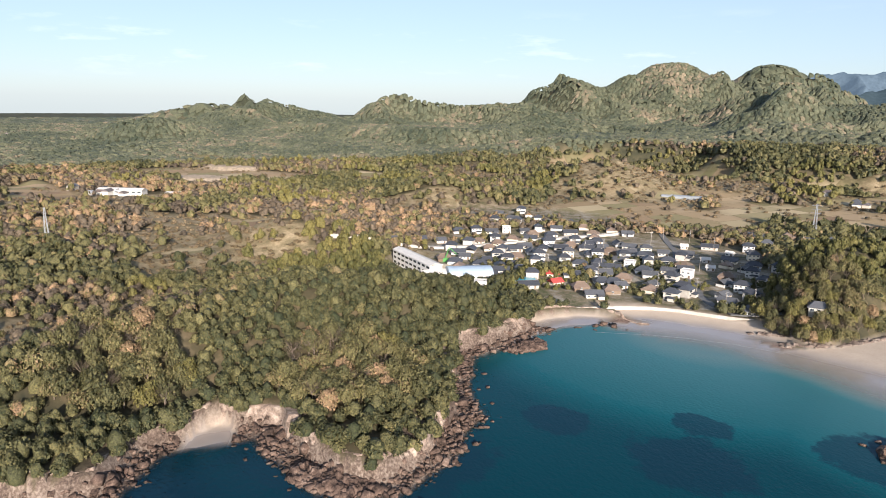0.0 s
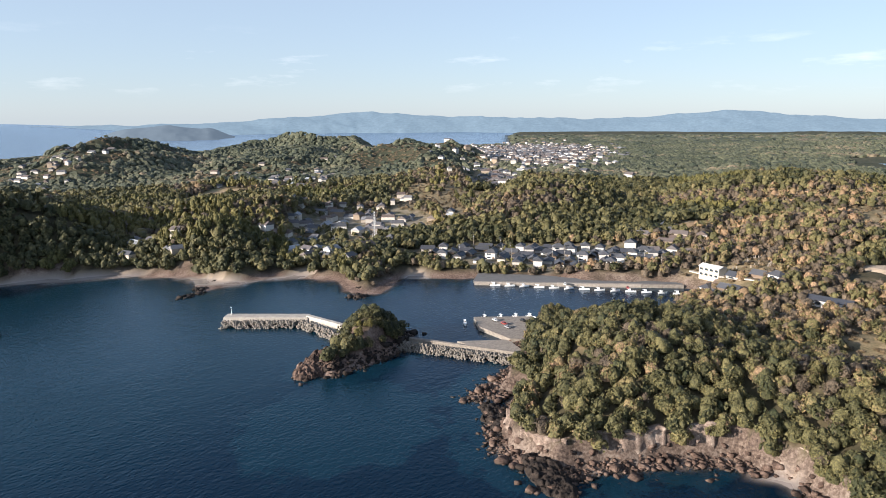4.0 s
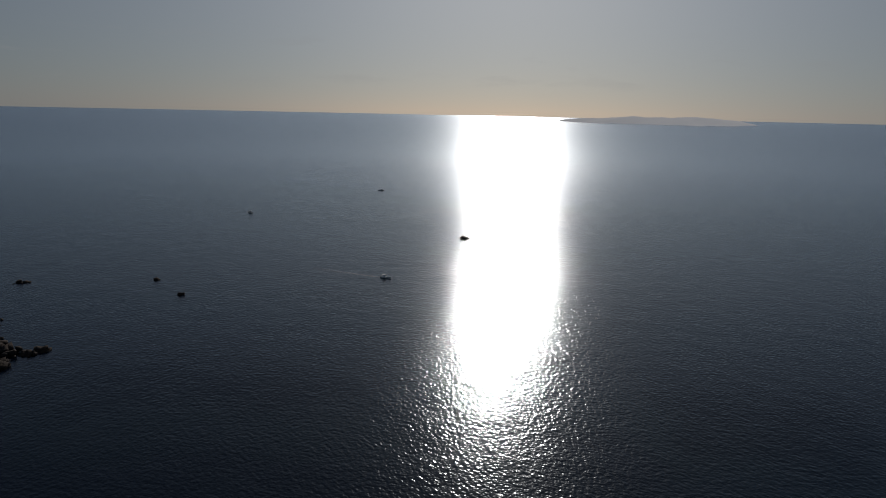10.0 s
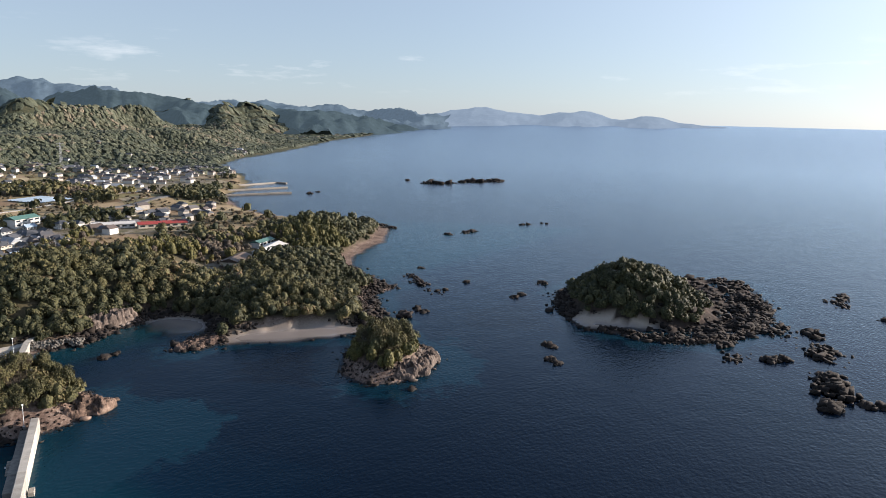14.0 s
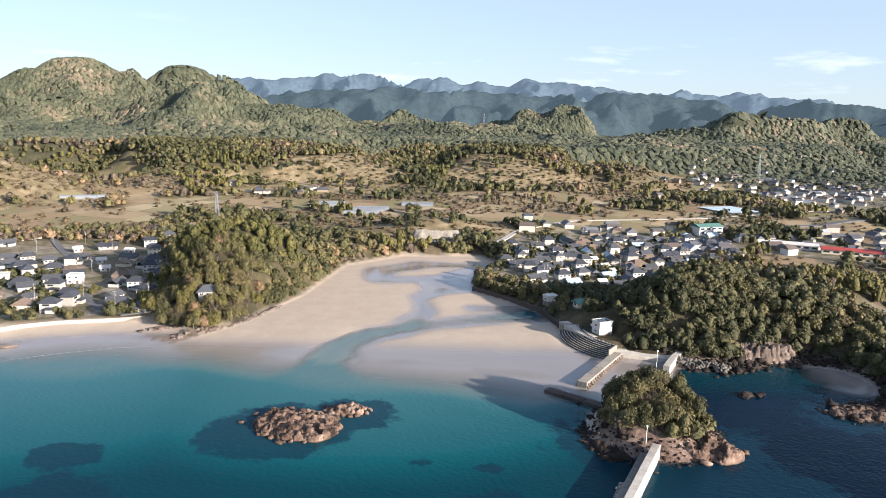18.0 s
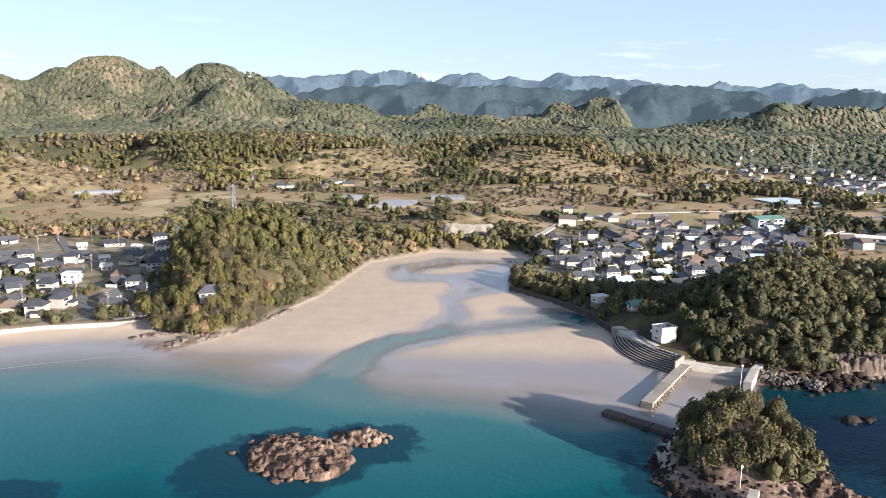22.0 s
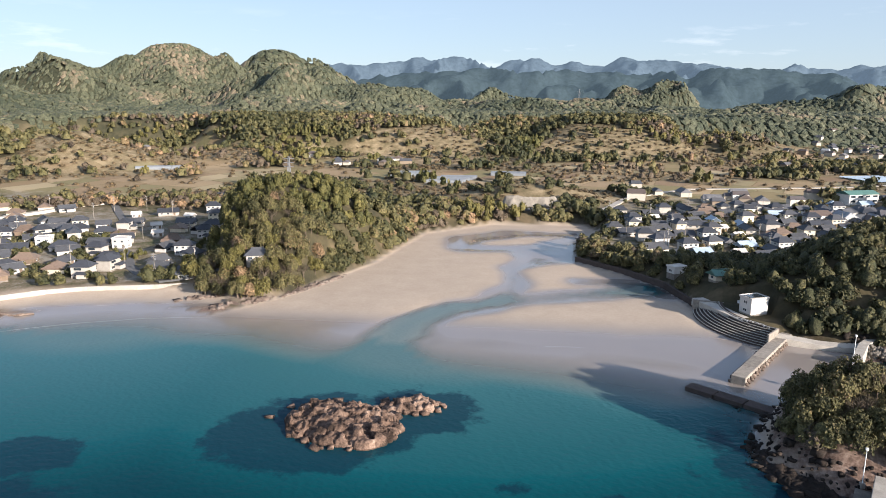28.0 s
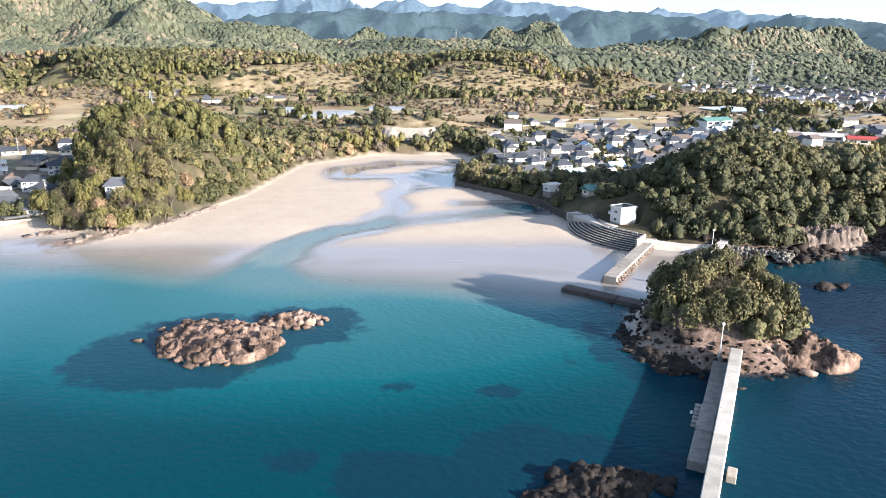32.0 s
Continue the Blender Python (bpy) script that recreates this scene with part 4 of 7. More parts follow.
# ---- far ranges ----
def far_range(name, label, points, base, dark, light, spur=1.0, haze_glow=0.46):
    """A wooded ridge line far off: a long hill with spurs, between the points (x, y, height)."""
    xs, n = [], 36
    for (ax, ay, ah), (bx, by, bh) in zip(points, points[1:]):
        for k in range(n):
            f = k / n
            g = f * f * (3 - 2 * f)
            xs.append((ax + (bx - ax) * f, ay + (by - ay) * f, ah + (bh - ah) * g))
    line = np.array(xs)
    away = line[:, :2] / np.linalg.norm(line[:, :2], axis=1)[:, None]
    rows = []
    steps = np.linspace(0, 1, 34)
    for s in steps:
        reach = (s - 0.55) * 1000
        p = line[:, :2] + away * reach
        crest = 1 - np.abs(s - 0.55) / 0.55
        rough = 0.62 - np.abs(2 * fbm(p[:, 0], p[:, 1], 360, 91, 5) - 1) * 2.2
        z = base + (line[:, 2] - base) * np.clip(crest ** 0.8 + spur * rough * 0.55 * (1 - crest), 0, 1.2) + (rough - 0.3) * 46 * crest * spur
        rows.append(np.column_stack([p, z]))
    co = np.concatenate(rows)
    m = len(line)
    ids = np.arange(len(co)).reshape(len(steps), m)
    quads = np.stack([ids[:-1, :-1], ids[:-1, 1:], ids[1:, 1:], ids[1:, :-1]], -1).reshape(-1, 4)
    mat, t, b = material(name, 1.0, 0.0)
    b.inputs["Emission Color"].default_value, b.inputs["Emission Strength"].default_value = rgb(light), haze_glow      # no haze is built: the range's own glow and bluish tones stand in for it
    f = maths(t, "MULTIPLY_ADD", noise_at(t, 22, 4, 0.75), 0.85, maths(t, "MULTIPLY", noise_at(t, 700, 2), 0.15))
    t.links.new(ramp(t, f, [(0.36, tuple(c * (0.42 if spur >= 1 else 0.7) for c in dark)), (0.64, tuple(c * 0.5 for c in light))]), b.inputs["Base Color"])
    me = mesh_from(name, co, quads, mat)
    me.polygons.foreach_set("use_smooth", np.ones(len(me.polygons), bool))
    return tagged(new(name, me), label, "backdrop", kind="structure")


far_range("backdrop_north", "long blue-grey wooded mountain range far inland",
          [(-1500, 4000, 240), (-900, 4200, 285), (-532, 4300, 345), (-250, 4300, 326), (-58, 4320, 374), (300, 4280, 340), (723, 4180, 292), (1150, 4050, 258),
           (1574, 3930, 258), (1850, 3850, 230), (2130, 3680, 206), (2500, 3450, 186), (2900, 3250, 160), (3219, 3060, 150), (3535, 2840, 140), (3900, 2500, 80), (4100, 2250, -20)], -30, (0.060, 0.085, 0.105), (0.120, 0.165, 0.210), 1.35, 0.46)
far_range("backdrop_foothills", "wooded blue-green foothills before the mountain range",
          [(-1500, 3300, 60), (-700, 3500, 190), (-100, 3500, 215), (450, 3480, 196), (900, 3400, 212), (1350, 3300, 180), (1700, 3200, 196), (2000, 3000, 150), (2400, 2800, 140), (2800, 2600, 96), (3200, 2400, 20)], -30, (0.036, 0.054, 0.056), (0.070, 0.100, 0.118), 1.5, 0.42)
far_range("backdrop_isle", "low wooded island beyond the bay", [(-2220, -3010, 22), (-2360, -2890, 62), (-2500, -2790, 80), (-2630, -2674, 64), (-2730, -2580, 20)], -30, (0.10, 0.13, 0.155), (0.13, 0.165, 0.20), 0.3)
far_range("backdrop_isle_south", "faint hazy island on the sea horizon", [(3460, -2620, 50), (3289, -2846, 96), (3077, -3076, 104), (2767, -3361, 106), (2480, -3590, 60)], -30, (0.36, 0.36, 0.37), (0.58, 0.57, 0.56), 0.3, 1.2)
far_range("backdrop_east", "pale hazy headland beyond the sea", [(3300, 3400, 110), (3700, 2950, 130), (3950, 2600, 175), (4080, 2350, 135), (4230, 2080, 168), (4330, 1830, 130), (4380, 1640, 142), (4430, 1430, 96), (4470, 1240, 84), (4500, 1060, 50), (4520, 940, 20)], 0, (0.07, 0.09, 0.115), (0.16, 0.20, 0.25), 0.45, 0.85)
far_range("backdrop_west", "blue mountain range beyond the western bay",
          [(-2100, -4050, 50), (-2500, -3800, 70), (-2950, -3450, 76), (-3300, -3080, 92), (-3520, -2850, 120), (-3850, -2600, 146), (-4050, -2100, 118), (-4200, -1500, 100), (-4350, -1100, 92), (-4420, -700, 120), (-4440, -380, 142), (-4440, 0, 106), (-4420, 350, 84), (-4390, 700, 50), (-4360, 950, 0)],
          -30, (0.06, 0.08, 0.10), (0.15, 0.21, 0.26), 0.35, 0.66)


# ---- building blocks ----
def part(name, bm, mat, parent=None, label=""):
    """Links a bmesh as one mesh object under a thing or a part."""
    me = bpy.data.meshes.new(name)
    bm.to_mesh(me)
    bm.free()
    me.materials.append(mat)
    ob = new(name, me)
    ob.parent = parent
    return tagged(ob, label)


def box(bm, x, y, z, sx, sy, sz, turn=0.0, bevel=0.0):
    """A block on its base at (x, y, z)."""
    m = pose(x, y, z + sz / 2, 0, 0, turn) @ Matrix.Diagonal((sx, sy, sz, 1))
    made = bmesh.ops.create_cube(bm, size=1.0, matrix=m)
    if bevel:
        edges = list({e for v in made["verts"] for e in v.link_edges})
        bmesh.ops.bevel(bm, geom=edges, offset=bevel, segments=1, affect="EDGES")
    return bm


def boxes(*rows):
    bm = bmesh.new()
    for r in rows:
        box(bm, *r)
    return bm


def tube(bm, a, b, r1, r2=None, sides=6):
    a, b = Vector(a), Vector(b)
    d = b - a
    m = Matrix.Translation((a + b) / 2) @ d.to_track_quat("Z", "Y").to_matrix().to_4x4()
    bmesh.ops.create_cone(bm, cap_ends=True, segments=sides, radius1=r1, radius2=r1 if r2 is None else r2, depth=d.length, matrix=m)
    return bm


def prism(corners, z0, z1):
    """An upright block over a flat outline."""
    bm = bmesh.new()
    low = [bm.verts.new((x, y, z0)) for x, y in corners]
    high = [bm.verts.new((x, y, z1)) for x, y in corners]
    n = len(corners)
    for k in range(n):
        bm.faces.new((low[k], low[(k + 1) % n], high[(k + 1) % n], high[k]))
    bm.faces.new(high)
    bm.faces.new(low[::-1])
    bmesh.ops.recalc_face_normals(bm, faces=bm.faces)
    return bm


def thing(name, x, y, z, turn=0.0):
    ob = new(name)
    ob.empty_display_size = 0.5
    ob.matrix_world = pose(x, y, z, 0, 0, turn)
    return ob


def zat(x, y):
    return float(height_at(x, y)[0])


CONCRETE = plain("concrete", (0.42, 0.385, 0.335), 0.9, 0.2, 3.0, relief=0.02)
OLD_CONCRETE = plain("old_concrete", (0.27, 0.24, 0.205), 0.95, 0.26, 1.4, relief=0.04)
ASPHALT = plain("asphalt", (0.13, 0.13, 0.13), 0.95, 0.15, 4.0)
WHITE_WALL = plain("white_plaster", (0.55, 0.53, 0.50), 0.8, 0.07, 2.0)
CREAM_WALL = plain("cream_plaster", (0.62, 0.55, 0.43), 0.85, 0.1, 2.0)
GREY_WALL = plain("grey_board_wall", (0.42, 0.39, 0.35), 0.85, 0.12, 1.5)
WOOD_WALL = plain("dark_board_wall", (0.17, 0.125, 0.09), 0.85, 0.2, 1.2)
TILE_DARK = plain("dark_roof_tiles", (0.052, 0.056, 0.066), 0.55, 0.2, 1.0, relief=0.04)
TILE_GREY = plain("grey_roof_tiles", (0.075, 0.078, 0.086), 0.65, 0.2, 1.0, relief=0.04)
TILE_BROWN = plain("brown_roof_tiles", (0.17, 0.125, 0.095), 0.55, 0.2, 1.0, relief=0.04)
TILE_RED = plain("red_roof_sheet", (0.33, 0.06, 0.05), 0.5, 0.12, 2.0)
SHEET_BLUE = plain("blue_grey_sheet_roof", (0.34, 0.42, 0.50), 0.4, 0.1, 3.0)
SHEET_GREEN = plain("green_sheet_roof", (0.10, 0.20, 0.17), 0.5, 0.12, 2.0)
SHEET_PALE = plain("pale_sheet_roof", (0.55, 0.52, 0.48), 0.55, 0.1, 3.0)
GLASS, _t, _b = material("window_glass", 0.08, 0.8)
_b.inputs["Base Color"].default_value = (0.03, 0.04, 0.05, 1)
FRAME = plain("window_frame", (0.55, 0.55, 0.55), 0.5, 0.05, 1.0)
STEEL = plain("galvanised_steel", (0.30, 0.31, 0.32), 0.6, 0.1, 1.0, metal=0.3)
WHITE_PAINT = plain("white_gloss_paint", (0.80, 0.80, 0.78), 0.3, 0.05, 1.5)
BLACK = plain("black_rubber", (0.02, 0.02, 0.022), 0.7, 0.1, 0.5)


# ---- houses ----
def roof_mesh(w, d, rise, over, kind, thick=0.22):
    """A hipped or gabled roof over a plan of w by d, eaves at height 0, with a boarded underside and a rounded ridge."""
    bm = bmesh.new()
    a, b = w / 2 + over, d / 2 + over
    ridge = (a - b * 0.75) if kind == "hip" else a
    top = [(-ridge, 0, rise), (ridge, 0, rise)]
    for dz in (thick, 0.0):
        v = [bm.verts.new(p) for p in ((-a, -b, dz - thick), (a, -b, dz - thick), (a, b, dz - thick), (-a, b, dz - thick))]
        r = [bm.verts.new((x, y, z + dz - thick)) for x, y, z in top]
        fs = [(v[0], v[1], r[1], r[0]), (v[2], v[3], r[0], r[1]), (v[1], v[2], r[1]), (v[3], v[0], r[0])]
        for f in fs:
            bm.faces.new(f if dz else f[::-1])
    bm.verts.ensure_lookup_table()
    for k in range(4):
        i, j = k, (k + 1) % 4
        bm.faces.new((bm.verts[i], bm.verts[6 + i], bm.verts[6 + j], bm.verts[j]))
    return bm


def add_window(house, x, y, z, w, h, turn):
    """A framed window on a wall: frame with sill, and its pane."""
    bm = bmesh.new()
    for px, pz, sx, sz in ((0, 0, w, 0.09), (0, h - 0.09, w, 0.09), (-w / 2 + 0.045, 0.09, 0.09, h - 0.18), (w / 2 - 0.045, 0.09, 0.09, h - 0.18), (0, 0.09, 0.07, h - 0.18)):
        box(bm, px, -0.05, pz, sx, 0.12, sz)
    ob = part("window", bm, FRAME, house)
    ob.matrix_parent_inverse = Matrix.Identity(4)
    ob.matrix_basis = pose(x, y, z, 0, 0, turn)
    pane = part("pane", boxes((0, -0.02, 0.06, w - 0.1, 0.05, h - 0.12)), GLASS, ob)
    pane.matrix_parent_inverse = Matrix.Identity(4)


def house(label, w, d, storeys, kind, wall_mat, roof_mat, lower=None, group="village houses", simple=False):
    """A dwelling on its footing, built at the origin with its front to -y."""
    h = thing("house", 0, 0, 0)
    high = 2.9 * storeys
    bm = boxes((0, 0, -2.5, w - 0.1, d - 0.1, 2.8))
    part("footing", bm, OLD_CONCRETE, h)
    bm = boxes((0, 0, 0.3, w, d, high - 0.3))
    if kind == "gable":                       # gable ends up to the ridge
        for s in (-1, 1):
            vs = [bm.verts.new((s * (w / 2 - 0.1 * q), y, z)) for q in (0, 1) for y, z in ((-d / 2, high), (d / 2, high), (0, high + d * 0.31))]
            bm.faces.new(vs[:3])
            bm.faces.new(vs[3:][::-1])
            for i, j in ((0, 1), (1, 2), (2, 0)):
                bm.faces.new((vs[i], vs[i + 3], vs[j + 3], vs[j]))
        bmesh.ops.recalc_face_normals(bm, faces=bm.faces)
    part("wall", bm, wall_mat, h)
    if kind == "flat":
        bm = boxes((0, 0, high, w + 0.5, d + 0.5, 0.35), (0, -d / 2 - 0.2, high + 0.35, w + 0.5, 0.15, 0.4), (0, d / 2 + 0.2, high + 0.35, w + 0.5, 0.15, 0.4),
                   (-w / 2 - 0.2, 0, high + 0.35, 0.15, d + 0.2, 0.4), (w / 2 + 0.2, 0, high + 0.35, 0.15, d + 0.2, 0.4))
        part("roof", bm, roof_mat, h)
    else:
        rise = d * 0.31 + 0.15
        roof = part("roof", roof_mesh(w, d, rise, 0.95, kind), roof_mat, h)
        roof.location = (0, 0, high + (0.0 if kind == "hip" else -0.12))
        length = w + 1.3 if kind == "gable" else w - d * 0.6 + 0.5
        bm = boxes((0, 0, high + rise - 0.05, length, 0.4, 0.28))
        part("ridge", bm, roof_mat, h, "rounded ridge tiles")
    if lower:                                 # a lean-to or wing on one side
        lw, ld, lx, ly = lower
        part("wing", boxes((lx, ly, 0.2, lw, ld, 2.4)), wall_mat, h)
        r = part("wing_roof", roof_mesh(lw, ld, ld * 0.22 + 0.1, 0.5, "hip" if lw > ld * 1.4 else "gable"), roof_mat, h)
        r.location = (lx, ly, 2.6)
    for s in range(0 if simple else storeys):
        n = 3 if w > 9 else 2
        for k in range(n):
            if s == 0 and k == n - 1:
                part("door", boxes((w * 0.32, -d / 2, 0.3, 1.6, 0.12, 2.05)), WOOD_WALL, h, "dark sliding front door")
                continue
            add_window(h, (k - (n - 1) / 2) * w / n, -d / 2, 0.95 + 2.9 * s, 1.8, 1.2, 0)
        add_window(h, w / 2, 0, 1.0 + 2.9 * s, 1.7, 1.1, 90)
        add_window(h, -w / 2, 0, 1.0 + 2.9 * s, 1.7, 1.1, -90)
    if simple:
        part("door", boxes((w * 0.32, -d / 2, 0.3, 1.6, 0.12, 2.05)), WOOD_WALL, h, "dark sliding front door")
        for s in range(storeys):
            part("window", boxes((-w * 0.12, -d / 2, 0.95 + 2.9 * s, w * 0.4, 0.1, 1.2)), GLASS, h)
    return tagged(h, label, "house", group)


PLANS = [house("white house with a hipped dark tiled roof", 12, 8.5, 1, "hip", WHITE_WALL, TILE_DARK, (5, 4, -3, -5.5)),
         house("two-storey white house with dark tiled roof", 10.5, 8, 2, "hip", WHITE_WALL, TILE_DARK, (6, 3.5, 2, -5.5)),
         house("low house with a gabled grey tiled roof", 13, 7.5, 1, "gable", CREAM_WALL, TILE_GREY, (4.5, 5, 4, -5.5)),
         house("white gabled house with grey tiles", 9.5, 7.5, 1, "gable", WHITE_WALL, TILE_GREY),
         house("old wooden house with brown tiled hipped roof", 12, 9, 1, "hip", WOOD_WALL, TILE_BROWN, (4, 4, -4, -6)),
         house("two-storey cream house with grey hipped roof", 10, 8, 2, "hip", CREAM_WALL, TILE_GREY),
         house("long grey house with dark gabled roof", 15, 7.5, 1, "gable", GREY_WALL, TILE_DARK),
         house("white flat-roofed two-storey block house", 9, 8, 2, "flat", WHITE_WALL, SHEET_PALE),
         house("small white shed with a pale sheet roof", 6.5, 5, 1, "gable", WHITE_WALL, SHEET_PALE),
         house("low house with a blue-grey sheet roof", 11, 7.5, 1, "gable", WHITE_WALL, SHEET_BLUE),
         house("gabled house with a red sheet roof", 9, 7, 1, "gable", CREAM_WALL, TILE_RED),
         house("white house with dark hipped roof by the harbour", 12, 8.5, 1, "hip", WHITE_WALL, TILE_DARK, None, "harbour houses", True),
         house("grey house with dark gabled roof by the harbour", 13, 8, 1, "gable", GREY_WALL, TILE_DARK, None, "harbour houses", True),
         house("two-storey white house by the harbour", 10, 8, 2, "hip", WHITE_WALL, TILE_GREY, None, "harbour houses", True),
         house("brown wooden house with grey tiles by the harbour", 12, 8, 1, "gable", WOOD_WALL, TILE_GREY, None, "harbour houses", True),
         house("cream house with brown hipped roof in the village", 11, 8, 1, "hip", CREAM_WALL, TILE_BROWN, (4, 4, -3, -5.5), "village houses", True),
         house("white house with grey gabled roof in the village", 12, 7.5, 1, "gable", WHITE_WALL, TILE_GREY, (5, 4, 2, -5.2), "village houses", True),
         house("two-storey grey house with dark roof in the village", 10, 8, 2, "hip", GREY_WALL, TILE_DARK, (5, 4, 2, -5.4), "village houses", True)]

# Houses by the beach and round the school: place, plan, turn.
BY_BEACH = [(-224, 438, 0, 10), (-203, 408, 3, 80), (-187, 420, 0, 5), (-224, 410, 4, 20), (-210, 448, 2, 10), (-197, 447, 7, 5), (-160, 417, 3, 75), (-156, 436, 1, 10),
            (-137, 438, 4, 20), (-166, 480, 1, 15), (-175, 508, 0, 10), (-197, 556, 1, 20), (-190, 574, 5, 20), (-240, 498, 3, 30), (-226, 508, 2, 20),
            (-240, 534, 8, 30), (-224, 546, 6, 20), (-207, 500, 8, 30), (-194, 512, 2, 10)]
BY_BEACH_B = [(-203, 534, 8, 0), (-194, 478, 8, 20), (-270, 500, 2, 20), (-253, 495, 5, 30), (-272, 473, 4, 30), (-252, 452, 3, 35), (-272, 455, 1, 35), (-244, 428, 6, 30),
              (-216, 391, 3, 60), (-240, 411, 2, 40), (-230, 392, 0, 50), (-238, 443, 7, 20), (-176, 462, 4, 15), (-150, 458, 5, 10), (-184, 530, 5, 30)]
BY_SCHOOL = [(-265, 311, 7, 40), (-252, 323, 3, 40), (-282, 373, 0, 40), (-318, 380, 0, 45), (-300, 419, 1, 40), (-261, 391, 3, 60), (-289, 441, 5, 40), (-277, 455, 0, 40),
             (-258, 376, 10, 40), (-248, 366, 10, 70), (-256, 347, 6, 50), (-232, 370, 4, 45), (-216, 360, 2, 45), (-214, 378, 4, 40), (-224, 396, 0, 40),
             (-250, 424, 6, 40), (-244, 400, 1, 45), (-338, 378, 3, 40), (-346, 364, 4, 50), (-311, 406, 4, 40)]
BY_RAILWAY = [(-401, 360, 2, 60), (-401, 391, 6, 60), (-389, 405, 3, 60), (-406, 445, 0, 50), (-395, 456, 1, 50), (-386, 466, 2, 50), (-380, 480, 7, 40), (-368, 490, 3, 50),
              (-356, 486, 4, 50), (-342, 494, 0, 50), (-336, 514, 6, 50), (-442, 546, 3, 30), (-436, 574, 1, 30), (-415, 534, 2, 30), (-408, 550, 8, 30), (-330, 440, 2, 50),
              (-306, 470, 4, 40), (-322, 462, 1, 40), (-284, 482, 3, 40), (-300, 500, 0, 30)]
taken = []
used_plans = set()


def settle_house(plan, x, y, turn):
    z = min(zat(x + dx, y + dy) for dx in (-4, 4) for dy in (-3, 3)) + 0.4
    m = pose(x, y, z, 0, 0, turn)
    if plan in used_plans:
        copy_thing(PLANS[plan], m)
    else:
        PLANS[plan].matrix_world = m @ Matrix.Diagonal((0.82, 0.82, 0.88, 1))
        used_plans.add(plan)
    taken.append((x, y))


far_rows = []                                # houses far off, joined below


def distant_village(cx, cy, rx, ry, turn, count, seed):
    """Places for far houses over an oval."""
    r = np.random.default_rng(seed)
    u, v = r.normal(0, 0.5, (2, count))
    c, s = math.cos(radians(turn)), math.sin(radians(turn))
    x, y = cx + u * rx * c - v * ry * s, cy + u * rx * s + v * ry * c
    z = height_at(x, y)
    for x_, y_, z_, up in zip(x, y, z, lift(x, y)):
        if z_ > 2.0:
            far_rows.append((x_, y_, z_ + up, r.uniform(8, 15), r.uniform(6.5, 9), r.choice((2.8, 3.0, 5.0)), turn + r.choice((0, 90)) + r.uniform(-15, 15)))


def island_paint(name, stops):
    m, t, b = material(name, 0.7, 0.3)
    f = maths(t, "MULTIPLY_ADD", noise_at(t, 2.0), 0.12, maths(t, "MULTIPLY", t.nodes.new("ShaderNodeNewGeometry").outputs["Random Per Island"], 0.9))
    t.links.new(ramp(t, f, stops), b.inputs["Base Color"])
    return m


def build_far_houses(name, label, rows, category="houses"):
    """Far houses in one mesh: a walled body and a gabled roof with eaves for each."""
    x, y, z, w, d, h, turn = (np.array(q) for q in zip(*rows))
    c, s = np.cos(np.radians(turn)), np.sin(np.radians(turn))

    def at(px, py, pz):
        return np.stack([x + px * c - py * s, y + px * s + py * c, z + pz], -1)

    a, b_, o = w / 2, d / 2, 0.6
    co, quads, mats, base = [], [], [], 0
    corners = [at(-a, -b_, -3 + 0 * h), at(a, -b_, -3 + 0 * h), at(a, b_, -3 + 0 * h), at(-a, b_, -3 + 0 * h), at(-a, -b_, h), at(a, -b_, h), at(a, b_, h), at(-a, b_, h)]
    roof = [at(-a - o, -b_ - o, h - 0.05), at(a + o, -b_ - o, h - 0.05), at(a + o, b_ + o, h - 0.05), at(-a - o, b_ + o, h - 0.05), at(-a + o, 0 * b_, h + d * 0.34), at(a - o, 0 * b_, h + d * 0.34)]
    for pts, faces, k in ((corners, ((0, 1, 5, 4), (1, 2, 6, 5), (2, 3, 7, 6), (3, 0, 4, 7)), 0), (roof, ((0, 1, 5, 4), (2, 3, 4, 5), (1, 2, 5, 5), (3, 0, 4, 4), (3, 2, 1, 0)), 1)):
        n = len(pts)
        co.append(np.stack(pts, 1).reshape(-1, 3))
        for f in faces:
            q = np.arange(len(x))[:, None] * n + np.array(f)[None] + base
            quads.append(q)
            mats.append(np.full(len(q), k))
        base += n * len(x)
    quads, mats = np.concatenate(quads), np.concatenate(mats)
    me = bpy.data.meshes.new(name)
    me.from_pydata(np.concatenate(co).tolist(), [], [list(dict.fromkeys(q)) for q in quads.tolist()])
    me.materials.append(FAR_WALL)
    me.materials.append(FAR_ROOF)
    me.polygons.foreach_set("material_index", mats.astype(np.int32))
    return tagged(new(name, me), label, category, kind="stuff")


FAR_WALL = island_paint("far_house_walls", [(0.1, (0.66, 0.63, 0.58)), (0.35, (0.42, 0.37, 0.30)), (0.6, (0.58, 0.56, 0.52)), (0.9, (0.24, 0.19, 0.14))])
FAR_ROOF = island_paint("far_house_roofs", [(0.1, (0.06, 0.065, 0.075)), (0.4, (0.10, 0.10, 0.108)), (0.62, (0.11, 0.08, 0.065)), (0.86, (0.14, 0.14, 0.145)), (0.97, (0.40, 0.42, 0.44))])

for row in BY_BEACH + BY_BEACH_B + BY_SCHOOL + BY_RAILWAY:
    settle_house(row[2], row[0], row[1], row[3])


